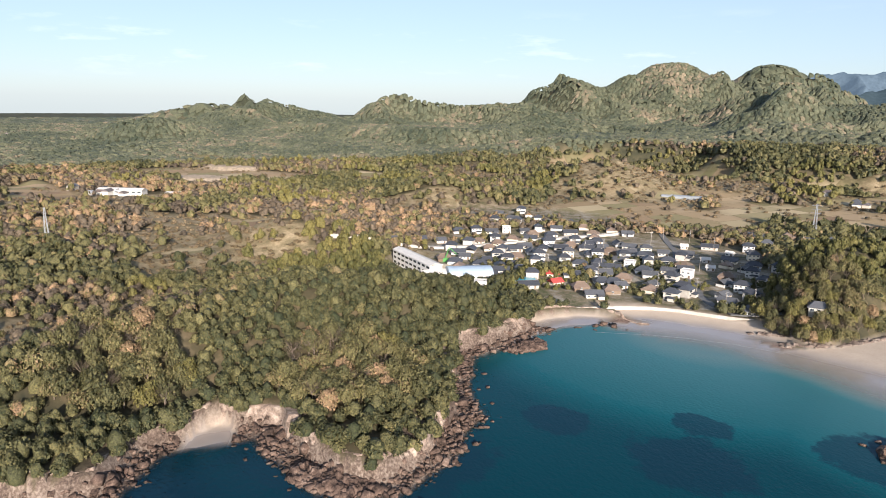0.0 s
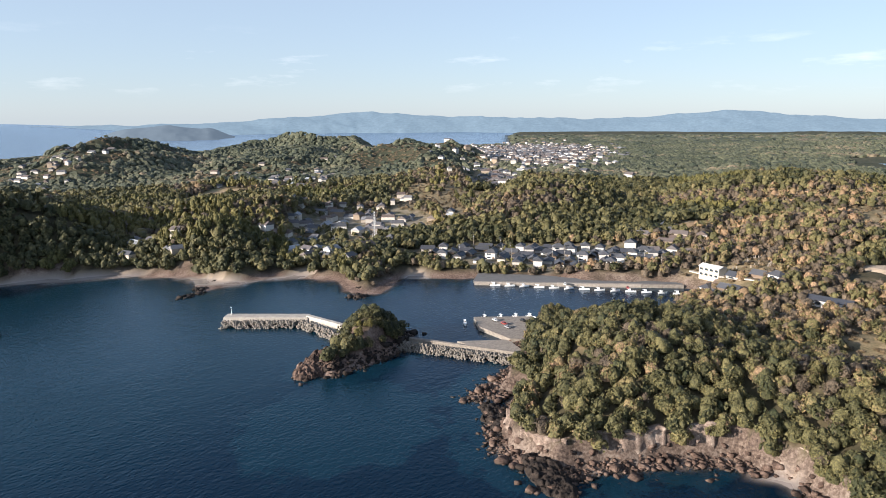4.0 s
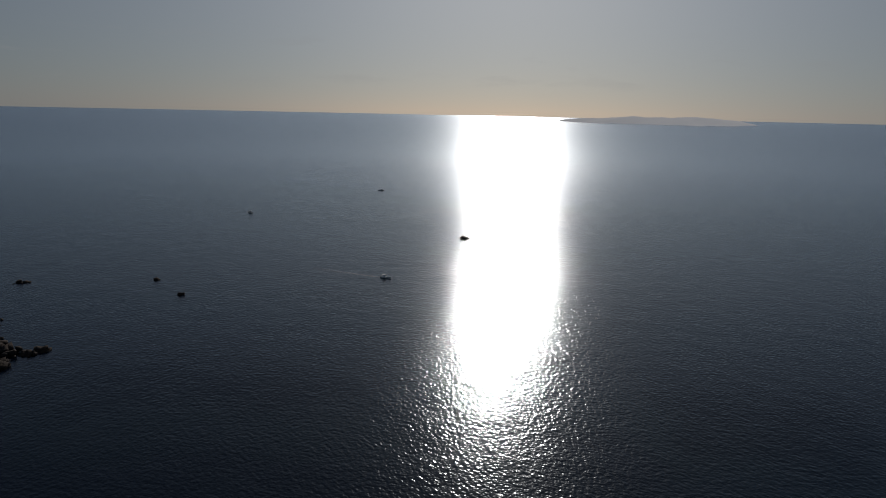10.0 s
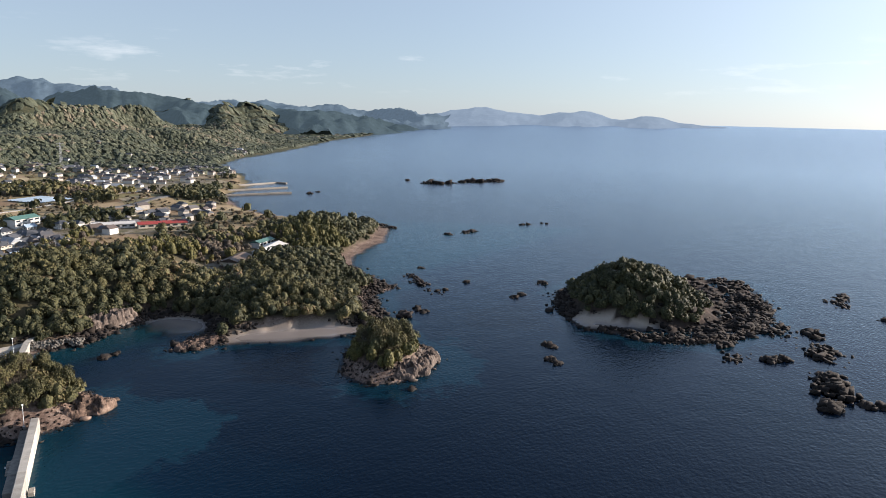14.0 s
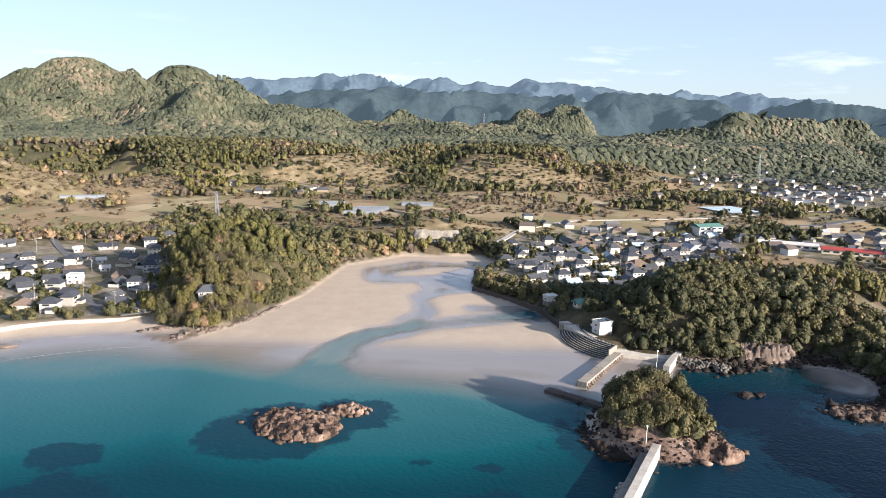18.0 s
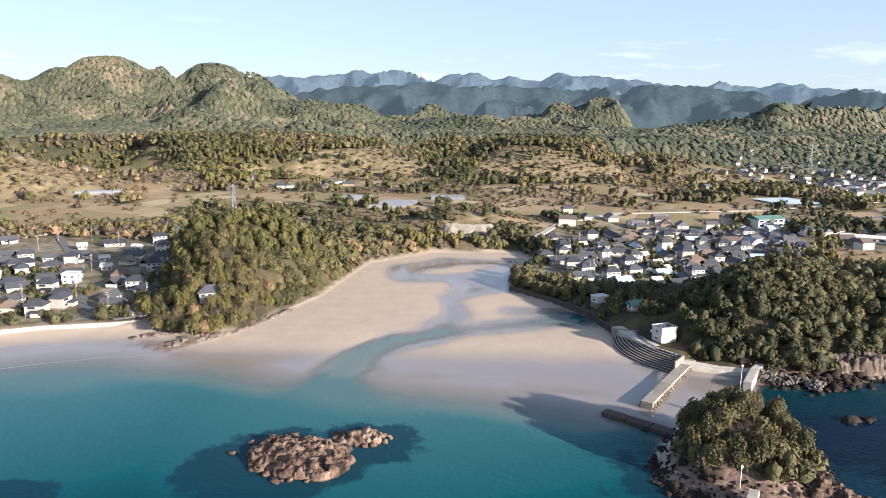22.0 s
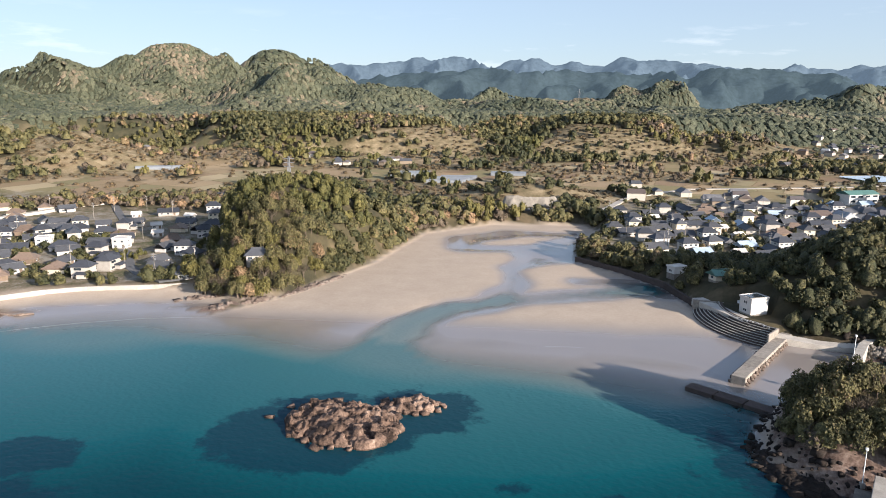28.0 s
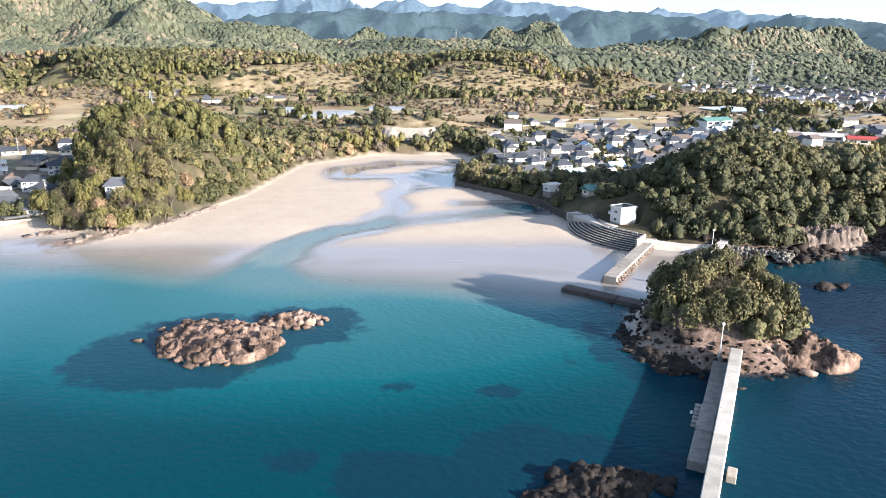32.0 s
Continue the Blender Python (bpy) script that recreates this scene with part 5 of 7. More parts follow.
def fill_village(cx, cy, rx, ry, turn, count, seed, gap=15.0, plans=(0, 0, 1, 2, 3, 3, 4, 5, 6, 8, 9)):
    """Houses in loose rows over an oval, clear of those that stand already."""
    rng = random.Random(seed)
    tries = 0
    while count and tries < 900:
        tries += 1
        u, v = rng.uniform(-1, 1), rng.uniform(-1, 1)
        if u * u + v * v > 1:
            continue
        c, s = math.cos(radians(turn)), math.sin(radians(turn))
        x, y = cx + u * rx * c - v * ry * s, cy + u * rx * s + v * ry * c
        if any((x - a) ** 2 + (y - b) ** 2 < gap * gap for a, b in taken) or zat(x, y) < 2.2:
            continue
        settle_house(rng.choice(plans), x, y, turn + rng.choice((0, 0, 90, 180)) + rng.uniform(-12, 12))
        count -= 1


FAR_PLANS = (11, 12, 13, 14)
fill_village(118, 486, 46, 36, 20, 24, 11, 12.5)
fill_village(140, 555, 84, 46, 15, 46, 12, 13)
fill_village(300, 650, 80, 30, 10, 16, 13, 20)
fill_village(-360, 520, 70, 40, 30, 16, 14, 14, (15, 16, 17))
fill_village(-285, 425, 90, 75, 35, 44, 24, 12.5, (15, 16, 17, 11, 12))
fill_village(-185, 450, 50, 70, 0, 14, 25, 12.5, (15, 16, 17))
fill_village(150, 560, 100, 64, 15, 46, 26, 11.5, (15, 16, 17))
fill_village(-545, -140, 34, 110, 14, 92, 15, 11.0, FAR_PLANS)
fill_village(-160, 620, 60, 20, 10, 8, 17, 18)
fill_village(-475, -10, 40, 24, 60, 8, 22, 14, FAR_PLANS)
for row in ((-640, -400, 150, 90, 20, 70, 16), (480, 1010, 170, 90, 30, 60, 18), (-170, 880, 90, 40, 0, 10, 19), (-900, -720, 220, 110, 20, 46, 20), (640, 1060, 130, 100, 40, 60, 21),
            (-740, -1080, 160, 70, 20, 40, 23), (-620, -70, 60, 40, 0, 18, 27), (-1080, -430, 170, 50, 24, 60, 28), (560, 1240, 160, 120, 40, 46, 29), (-560, 980, 60, 30, 0, 8, 30),
            (-830, 300, 60, 24, 30, 10, 31), (390, 640, 90, 50, 10, 26, 32), (780, 1100, 60, 90, 40, 30, 33), (-560, 960, 60, 24, 0, 12, 34), (-1900, 420, 120, 60, 0, 60, 35), (170, 680, 120, 40, 0, 14, 36),
            (-420, -420, 60, 60, 0, 12, 37), (-470, -300, 40, 50, 0, 16, 38), (230, 600, 70, 40, 10, 18, 39), (1150, 1520, 120, 60, 40, 20, 40)):
    distant_village(*row)
build_far_houses("far_houses", "scattered white and grey village houses far off", far_rows)


# ---- rocks ----
def rock_material(name, dark, mid, pale):
    m, t, b = material(name, 0.9, 0.25)
    f = maths(t, "MULTIPLY_ADD", noise_at(t, 2.2, 5), 0.5, maths(t, "MULTIPLY", noise_at(t, 0.35, 4), 0.3))
    f = maths(t, "ADD", f, maths(t, "MULTIPLY", t.nodes.new("ShaderNodeNewGeometry").outputs["Random Per Island"], 0.06))
    f = maths(t, "ADD", f, maths(t, "MULTIPLY_ADD", noise_at(t, 9.0, 3), 0.35, -0.13))
    col = ramp(t, f, [(0.36, dark), (0.5, mid), (0.64, pale)])
    up = t.nodes.new("ShaderNodeSeparateXYZ")          # weed and wet stone below the tide mark
    t.links.new(t.nodes.new("ShaderNodeNewGeometry").outputs["Position"], up.inputs[0])
    tide = ramp(t, maths(t, "MULTIPLY_ADD", noise_at(t, 3.0, 3), 1.2, up.outputs[2]), [(0.75, (1, 1, 1)), (1.0, (0, 0, 0))])
    t.links.new(mix(t, maths(t, "MULTIPLY", tide, 0.8), col, (0.032, 0.026, 0.020)), b.inputs["Base Color"])
    bump(t, b, noise_at(t, 0.8, 6, 0.7), 0.9, 0.2)
    return m


ROCK_RED = rock_material("red_brown_rock", (0.021, 0.0142, 0.0112), (0.0975, 0.0645, 0.0495), (0.217, 0.158, 0.124))
ROCK_PALE = rock_material("pale_cliff_rock", (0.0525, 0.039, 0.0323), (0.158, 0.121, 0.099), (0.292, 0.251, 0.21))
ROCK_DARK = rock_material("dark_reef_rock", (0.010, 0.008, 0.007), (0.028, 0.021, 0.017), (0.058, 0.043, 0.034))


def rock_points(seed, corners=16):
    """An angular block of about one metre's radius: the hull of a few corners."""
    rng = np.random.default_rng(seed)
    octants = np.array([(i, j, k) for i in (-1, 1) for j in (-1, 1) for k in (-1, 1)], float)
    p = np.concatenate([octants * rng.uniform(0.42, 0.98, (8, 3)), rng.uniform(-0.85, 0.85, (max(1, corners - 13), 3))])
    bm = bmesh.new()
    for q in p:
        bm.verts.new(q)
    bmesh.ops.convex_hull(bm, input=bm.verts)
    loose = [v for v in bm.verts if not v.link_faces]
    bmesh.ops.delete(bm, geom=loose, context="VERTS")
    bmesh.ops.triangulate(bm, faces=bm.faces)
    bm.verts.index_update()
    co = np.array([v.co for v in bm.verts])
    tri = np.array([[v.index for v in f.verts] for f in bm.faces])
    bm.free()
    return co, tri


ROCKS = [rock_points(k) for k in range(9)]
PEBBLES = [rock_points(40 + k, 11) for k in range(9)]


def joined_rocks(name, label, xs, ys, zs, size, mat, seed=1, flat=0.75, kind="stuff", category="rocks", lean=0.35):
    """Boulders joined into one mesh, each turned and stretched."""
    rng = np.random.default_rng(seed)
    cos, tris, base = [], [], 0
    for x, y, z, s in zip(xs, ys, zs, size):
        co, tri = (ROCKS if s > 1.5 else PEBBLES)[rng.integers(0, len(ROCKS))]
        a = rng.uniform(0, 6.283)
        c, sn = math.cos(a), math.sin(a)
        st = np.array([rng.uniform(0.8, 1.45), rng.uniform(0.7, 1.1), flat * rng.uniform(0.7, 1.3)]) * s
        p = co * st
        p[:, 2] += p[:, 0] * rng.uniform(-lean, lean)
        p = np.column_stack([p[:, 0] * c - p[:, 1] * sn + x, p[:, 0] * sn + p[:, 1] * c + y, p[:, 2] + z])
        cos.append(p)
        tris.append(tri + base)
        base += len(p)
    return tagged(new(name, mesh_from(name, np.concatenate(cos), np.concatenate(tris), mat)), label, category, kind=kind)


def shore_scatter(step, outer, low, high, seed, least=-99, most=4.6):
    rng = np.random.default_rng(seed)
    n = int(2 * outer / step)
    x, y = np.meshgrid(np.arange(n) * step - outer, np.arange(n) * step - outer + 60)
    x, y = x.ravel() + rng.uniform(-0.5, 0.5, n * n) * step, y.ravel() + rng.uniform(-0.5, 0.5, n * n) * step
    k = np.hypot(x, y - 60) < outer
    x, y = x[k], y[k]
    h, sand, field, village, shore = ground_height(x, y)
    k = (shore > low) & (shore < high) & (sand < 0.35 + 0.25 * fbm(x, y, 15, 9, 2)) & (h > least) & (h < most) & (village < 0.4)
    k &= (np.abs(signed(FLAT, x, y)) > 5) & ((x < -196) | (x > -90) | (y < 330))
    return x[k], y[k], h[k], shore[k]


# The boulder shore, thick at the waterline and thinning out into the sea.
bx, by, bh, bs = shore_scatter(1.5, 470, -9, 14, 5)
rng = np.random.default_rng(6)
keep = rng.uniform(0, 1, len(bx)) < np.where(bs < 0, np.exp(bs / 3.0) * 0.8, 0.95)
bx, by, bh, bs = bx[keep], by[keep], bh[keep], bs[keep]
bsize = np.clip(rng.lognormal(-0.42, 0.5, len(bx)), 0.3, 2.5)
bsize *= np.where(np.minimum(np.hypot(bx - 94, by - 277), np.hypot(bx - 221, by - 211)) < 40, 0.65, 1.0)
# Red-brown rock on the near western shore, darker rock elsewhere.
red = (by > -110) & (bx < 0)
# The stretch below the near western cliffs is made of boulders that one could pick up one by one.
pick = red & (by > 40) & (by < 200) & (bsize > 0.9)
pick[np.flatnonzero(pick)[260:]] = False
rest = red & ~pick
joined_rocks("shore_rocks", "red-brown angular boulders heaped along the shore", bx[rest], by[rest], np.maximum(bh[rest], -0.6) + bsize[rest] * 0.25, bsize[rest], ROCK_RED, 3)
joined_rocks("dark_shore_rocks", "dark boulders along the eastern and southern shores", bx[~red], by[~red], np.maximum(bh[~red], -0.6) + bsize[~red] * 0.25, bsize[~red], ROCK_DARK, 4)
STONES = [mesh_from("stone", co, tri, ROCK_RED) for co, tri in ROCKS]
for k, i in enumerate(np.flatnonzero(pick)):
    s = bsize[i]
    ob = new("boulder", STONES[k % 9])
    ob.matrix_world = Matrix.Translation((bx[i], by[i], max(bh[i], -0.6) + s * 0.28)) @ pose(0, 0, 0, rng.uniform(-32, 32), rng.uniform(-32, 32), rng.uniform(0, 360)) @ Matrix.Diagonal((s * 1.25, s * 0.9, s * 0.85, 1))
    tagged(ob, "red-brown angular boulder at the foot of the cliffs", "rock", "boulders on the western shore")
def blocky(u, v, cell, seed):
    """Fractured rock: flat-topped, tilted blocks with clefts between them. Returns a height from 0 to 1 and the cleft's depth."""
    gu, gv = np.floor(u / cell), np.floor(v / cell)
    d1, d2, top = np.full(u.shape, 9e9), np.full(u.shape, 9e9), np.zeros(u.shape)
    for i in (-1, 0, 1):
        for j in (-1, 0, 1):
            a, b = gu + i, gv + j
            px, py = (a + 0.15 + 0.7 * lattice(a, b, seed)) * cell, (b + 0.15 + 0.7 * lattice(a, b, seed + 1)) * cell
            du, dv = u - px, v - py
            d = np.hypot(du, dv * 1.25)
            t = lattice(a, b, seed + 2) + (du * (lattice(a, b, seed + 3) - 0.5) + dv * (lattice(a, b, seed + 4) - 0.5)) / cell
            closer = d < d1
            d2 = np.where(closer, d1, np.minimum(d2, d))
            top, d1 = np.where(closer, t, top), np.where(closer, d, d1)
    return top, 1 - smooth(0.0, 0.06 * cell, d2 - d1)


def cliff_face(name, label, line, seed, step=0.7, rows=11):
    """A broken pale cliff along the coast: upright slabs of uneven depth and height, with clefts, where the ground rises behind the boulders."""
    p = []
    for (ax, ay), (bx, by) in zip(line, line[1:]):
        n = max(1, int(math.hypot(bx - ax, by - ay) / step))
        p += [(ax + (bx - ax) * k / n, ay + (by - ay) * k / n) for k in range(n)]
    p = np.array(p)
    for _ in range(3):                                 # round the corners of the plan
        p[4:-4] = (p[:-8] + p[4:-4] + p[8:]) / 3
    d = np.gradient(p, axis=0)
    inland = np.column_stack([d[:, 1], -d[:, 0]]) / np.linalg.norm(d, axis=1)[:, None]
    if np.median(signed(MAINLAND, p[:, 0] + inland[:, 0] * 6, p[:, 1] + inland[:, 1] * 6)) < 0:
        inland = -inland
    reach = np.arange(0, 34, 1.0)
    q = p[:, None] + inland[:, None] * reach[None, :, None]
    h = ground_height(q[..., 0].ravel(), q[..., 1].ravel())[0].reshape(len(p), -1)
    foot = reach[np.argmax(h > 2.6, axis=1)]
    foot = np.convolve(np.pad(foot, 6, mode="edge"), np.ones(13) / 13, "valid")
    s = np.arange(len(p)) * step
    slab, cleft = blocky(s, s * 0 + seed, 5.5, seed)
    fine, crack = blocky(s + 50, s * 0 + seed, 1.7, seed + 7)
    bare = smooth(0.40, 0.50, fbm(s, s * 0 + seed, 30, seed + 3, 2))         # between the bare stretches growth hangs over the rock
    top = np.array([np.interp(f + 4.0, reach, row) for f, row in zip(foot, h)]) + 0.3 + 1.6 * (slab - 0.4)
    low = np.array([np.interp(f, reach, row) for f, row in zip(foot, h)]) - 2.2
    co = []
    for k, v in enumerate(np.linspace(0, 1, rows)):
        z = low + (top - low) * v
        back = foot + 0.4 + 2.6 * (1 - bare) + v * 1.1 - 0.8 - 1.5 * (slab - 0.5) - 0.5 * (fine - 0.5) + cleft * 1.6 * (1 - 0.4 * v) + crack * 0.6
        back = back + (vnoise(s, z, 1.6, seed + 5) - 0.5) * 0.7 + (vnoise(s, z * 2, 5.0, seed + 6) - 0.5) * 1.4
        co.append(np.column_stack([p + inland * back[:, None], z]))
    co.append(np.column_stack([p + inland * (foot + 6.0)[:, None], top - 1.0]))
    ids = np.arange((rows + 1) * len(p)).reshape(rows + 1, len(p))
    quads = np.stack([ids[:-1, :-1], ids[:-1, 1:], ids[1:, 1:], ids[1:, :-1]], -1).reshape(-1, 4)
    return tagged(new(name, mesh_from(name, np.concatenate(co), quads, CLIFF_ROCK)), label, "cliff", kind="structure")


CLIFF_ROCK = rock_material("pale_pink_cliff", (0.055, 0.040, 0.032), (0.21, 0.158, 0.126), (0.40, 0.335, 0.275))
WEST_SHORE = COAST_WEST[-7:] + COAST_MID[:17]
cliff_face("cliff_west", "pale pinkish fissured cliff under the woods", WEST_SHORE, 3)


# Broken dark ledges all over the outer islet, round its wooded dome.
lr = np.random.default_rng(44)
lx, ly = lr.uniform(325, 510, 2600), lr.uniform(76, 212, 2600)
lh = height_at(lx, ly)
ok_ = (signed(OUTER_ISLET, lx, ly) > -4) & (np.hypot(lx - 382, (ly - 160) * 0.85) > 29) & (np.hypot(lx - 345, ly - 152) > 20) & (fbm(lx, ly, 20, 5, 2) > 0.38)
joined_rocks("ledge_rocks", "dark broken ledges round the wooded outer islet", lx[ok_], ly[ok_], np.maximum(lh[ok_], -0.4) + 0.3, np.clip(lr.lognormal(0.15, 0.5, int(ok_.sum())), 0.5, 3.2), ROCK_DARK, 45, 0.55, "stuff", "rocks", 0.4)


def rock_islet(name, label, cx, cy, rx, ry, turn, high, count, seed, meshes, big=(0.8, 1.8), category="rock islet", fine=0.34):
    """A bare rock islet: one fractured mass, and loose stones about its foot, each a part."""
    t = thing(name, cx, cy, -0.4, turn)
    n, m = int(rx * 2.6 / fine), int(ry * 2.6 / fine)
    u, v = np.meshgrid(np.linspace(-1.3 * rx, 1.3 * rx, n), np.linspace(-1.3 * ry, 1.3 * ry, m), indexing="ij")
    q = np.hypot(u / rx, v / ry) + (fbm(u + cx, v + cy, rx * 0.7, seed, 3) - 0.5) * 0.75
    dome = np.clip(1 - q * q, -0.6, 1)
    dome = np.sign(dome) * np.abs(dome) ** 0.42
    t1, c1 = blocky(u + 40, v + 40, max(2.4, ry * 0.26), seed + 5)
    t2, c2 = blocky(u + 90, v + 60, 1.25, seed + 9)
    z = high * (dome * 0.75 + (t1 - 0.5) * 0.42 * (dome > -0.3)) + (t2 - 0.5) * min(0.8, 0.3 + high * 0.1) - c1 * min(1.6, high * 0.34) - c2 * 0.45 + 0.3
    ids = np.arange(n * m).reshape(n, m)
    quads = np.stack([ids[:-1, :-1], ids[1:, :-1], ids[1:, 1:], ids[:-1, 1:]], -1).reshape(-1, 4)
    quads = quads[(z.ravel()[quads] > -0.5).any(axis=1)]
    mass = new("rock_mass", mesh_from("rock_mass", np.column_stack([u.ravel(), v.ravel(), z.ravel()]), quads, meshes[0].materials[0]))
    mass.parent = t
    r = random.Random(seed)
    for k in range(count):
        a, f = r.uniform(0, 6.283), r.uniform(0.85, 1.15)
        s = r.uniform(*big)
        ob = new("stone", meshes[r.randrange(len(meshes))])
        ob.parent = t
        ob.matrix_basis = pose(math.cos(a) * f * rx, math.sin(a) * f * ry, 0.35, r.uniform(-14, 14), r.uniform(-14, 14), r.uniform(0, 360)) @ Matrix.Diagonal((s * 1.25, s * 0.9, s * 0.8, 1))
    return tagged(t, label, category)


DARK_STONES = [mesh_from("stone", co, tri, ROCK_DARK) for co, tri in ROCKS[:5]]
PALE_STONES = [mesh_from("stone", co, tri, ROCK_PALE) for co, tri in ROCKS[:5]]
ISLE_ROCK = rock_material("orange_islet_rock", (0.036, 0.024, 0.018), (0.165, 0.108, 0.079), (0.35, 0.255, 0.195))
ISLE_STONES = [mesh_from("stone", co, tri, ISLE_ROCK) for co, tri in ROCKS]
rock_islet("rock_islet", "low bare islet of weathered orange-brown rock in the bay", -31, 271, 16.5, 11.5, -15, 4.0, 26, 1, ISLE_STONES)
rock_islet("rock_islet", "small bare rock islet beside the larger one", -14, 284, 8, 4.6, 15, 3.0, 12, 2, ISLE_STONES)
rock_islet("rock_islet", "dark wet rocks beside the breakwater", 49, 210, 11.5, 5.5, 10, 2.4, 18, 3, DARK_STONES)
rock_islet("rock_shelf", "pinkish rock shelf at the foot of the wooded islet", 106, 259, 15, 9, -18, 6.5, 16, 4, ISLE_STONES, category="rock shelf")
# Dark stone carries the islet's western shade in its colour.
rock_islet("rock_shelf", "low rocks on the islet's shaded side, shade put into their dark colour", 76, 264, 7, 14, 15, 1.8, 14, 5, DARK_STONES, category="rock shelf")
rock_islet("rock_shelf", "pale fissured rocks below the small wooded point", 226, 196, 19, 10, 25, 6, 16, 6, PALE_STONES, category="rock shelf")
rock_islet("rock_shelf", "dark rock tongue below the wooded western point", -258, -66, 17, 6, 42, 3.0, 14, 15, DARK_STONES, category="rock shelf")
rock_islet("rock_shelf", "pink slabs of rock beside the harbour breakwater", -277, -166, 24, 9, 12, 4.6, 14, 7, STONES, category="rock shelf")
rock_islet("rock_shelf", "long grey slab of rock below the woods", -229, -38, 14, 8, 40, 3.4, 14, 8, DARK_STONES, category="rock shelf")
rock_islet("rock_shelf", "pale bare rocks on the wooded headland by the sand", 170, 352, 18, 6, 8, 9.0, 12, 9, PALE_STONES, category="rock shelf")
rock_islet("rock_shelf", "tilted brown strata at the headland's foot", -97, 372, 17, 3.6, 44, 2.6, 14, 10, PALE_STONES, category="rock shelf")
rock_islet("rock_shelf", "pale folded rocks where the headland meets the beach", -113, 376, 13, 3.2, 28, 2.4, 12, 17, PALE_STONES, category="rock shelf")
rock_islet("rock_shelf", "low pale rocks along the edge of the tidal sand", -78, 399, 21, 2.6, 66, 2.0, 14, 16, PALE_STONES, (0.5, 1.2), category="rock shelf")
rock_islet("rock_shelf", "brown rock point under the western cliffs", -165, 124, 16, 9, 25, 4.0, 16, 11, STONES, category="rock shelf")
rock_islet("rock_shelf", "red rock point beside the beach", -196, 268, 13, 6, 75, 4.0, 12, 12, STONES, category="rock shelf")
rock_islet("rock_shelf", "dark rocks at the foot of a wooded spur", 182, 292, 14, 6, 0, 2.6, 14, 13, STONES, category="rock shelf")
rock_islet("rock_shelf", "bare pink rock at the tip of the long headland", -28, -428, 34, 13, 10, 6.0, 14, 14, STONES, category="rock shelf", fine=0.9)

# Reefs farther out: place, reach, turn, height, stones.
REEFS_EAST = [(322, 38, 26, 12, 20, 4.5, 60), (345, 66, 12, 7, 0, 2.5, 24), (286, 158, 10, 7, 0, 2.2, 22), (458, 28, 9, 3, -70, 2.2, 12), (373, 269, 3, 2.5, 0, 2.6, 4),
              (545, 388, 32, 7, -12, 2.6, 34), (640, 366, 20, 5, -20, 2.2, 20), (980, 690, 88, 12, -20, 4.5, 60), (927, 778, 12, 7, 0, 6, 10), (415, 226, 14, 7, 0, 1.8, 16),
              (360, 222, 12, 5, 0, 1.6, 14), (295, 248, 18, 7, 10, 2.6, 26)]
REEFS_EAST_B = [(272, 150, 9, 8, 0, 2.0, 14), (347, 266, 2, 2, 0, 1.2, 3), (202, 177, 2.4, 2, 0, 1.6, 4), (384, 319, 6, 4, 0, 1.2, 8), (674, 739, 14, 6, 10, 4, 14), (378, 64, 34, 16, 40, 3.2, 70), (350, 92, 30, 14, 30, 2.6, 50), (300, 42, 18, 10, 20, 3.0, 30), (302, 24, 12, 8, 0, 3.0, 24), (430, 150, 40, 24, 60, 3.0, 60), (500, 140, 20, 10, 20, 2.0, 20),
                (440, 110, 30, 20, 30, 3.5, 50), (400, 60, 16, 6, 10, 2.5, 18), (500, 60, 30, 10, 0, 1.6, 12), (350, 290, 30, 10, 60, 1.6, 26), (520, 470, 24, 12, 40, 2.0, 26), (144, 306, 7, 4, 0, 1.8, 10)]
REEFS_WEST = [(484, -311, 12, 3.5, 20, 3.6, 12), (427, -46, 4, 2, 0, 1.6, 3), (386, -53, 3, 2, 0, 1.2, 3), (-100, -584, 15, 5, 0, 2.6, 14), (-56, -520, 6, 2, 0, 1.6, 6), (-150, -640, 9, 4, 0, 2.4, 8),
              (-130, -600, 5, 2, 0, 1.2, 5), (-190, -760, 16, 4, 0, 1.8, 10), (-20, -500, 4, 2, 0, 1.0, 3), (-360, -330, 34, 10, 30, 1.6, 46), (-402, -226, 22, 10, 20, 3.0, 34), (-20, -432, 30, 12, 10, 4.0, 50)]
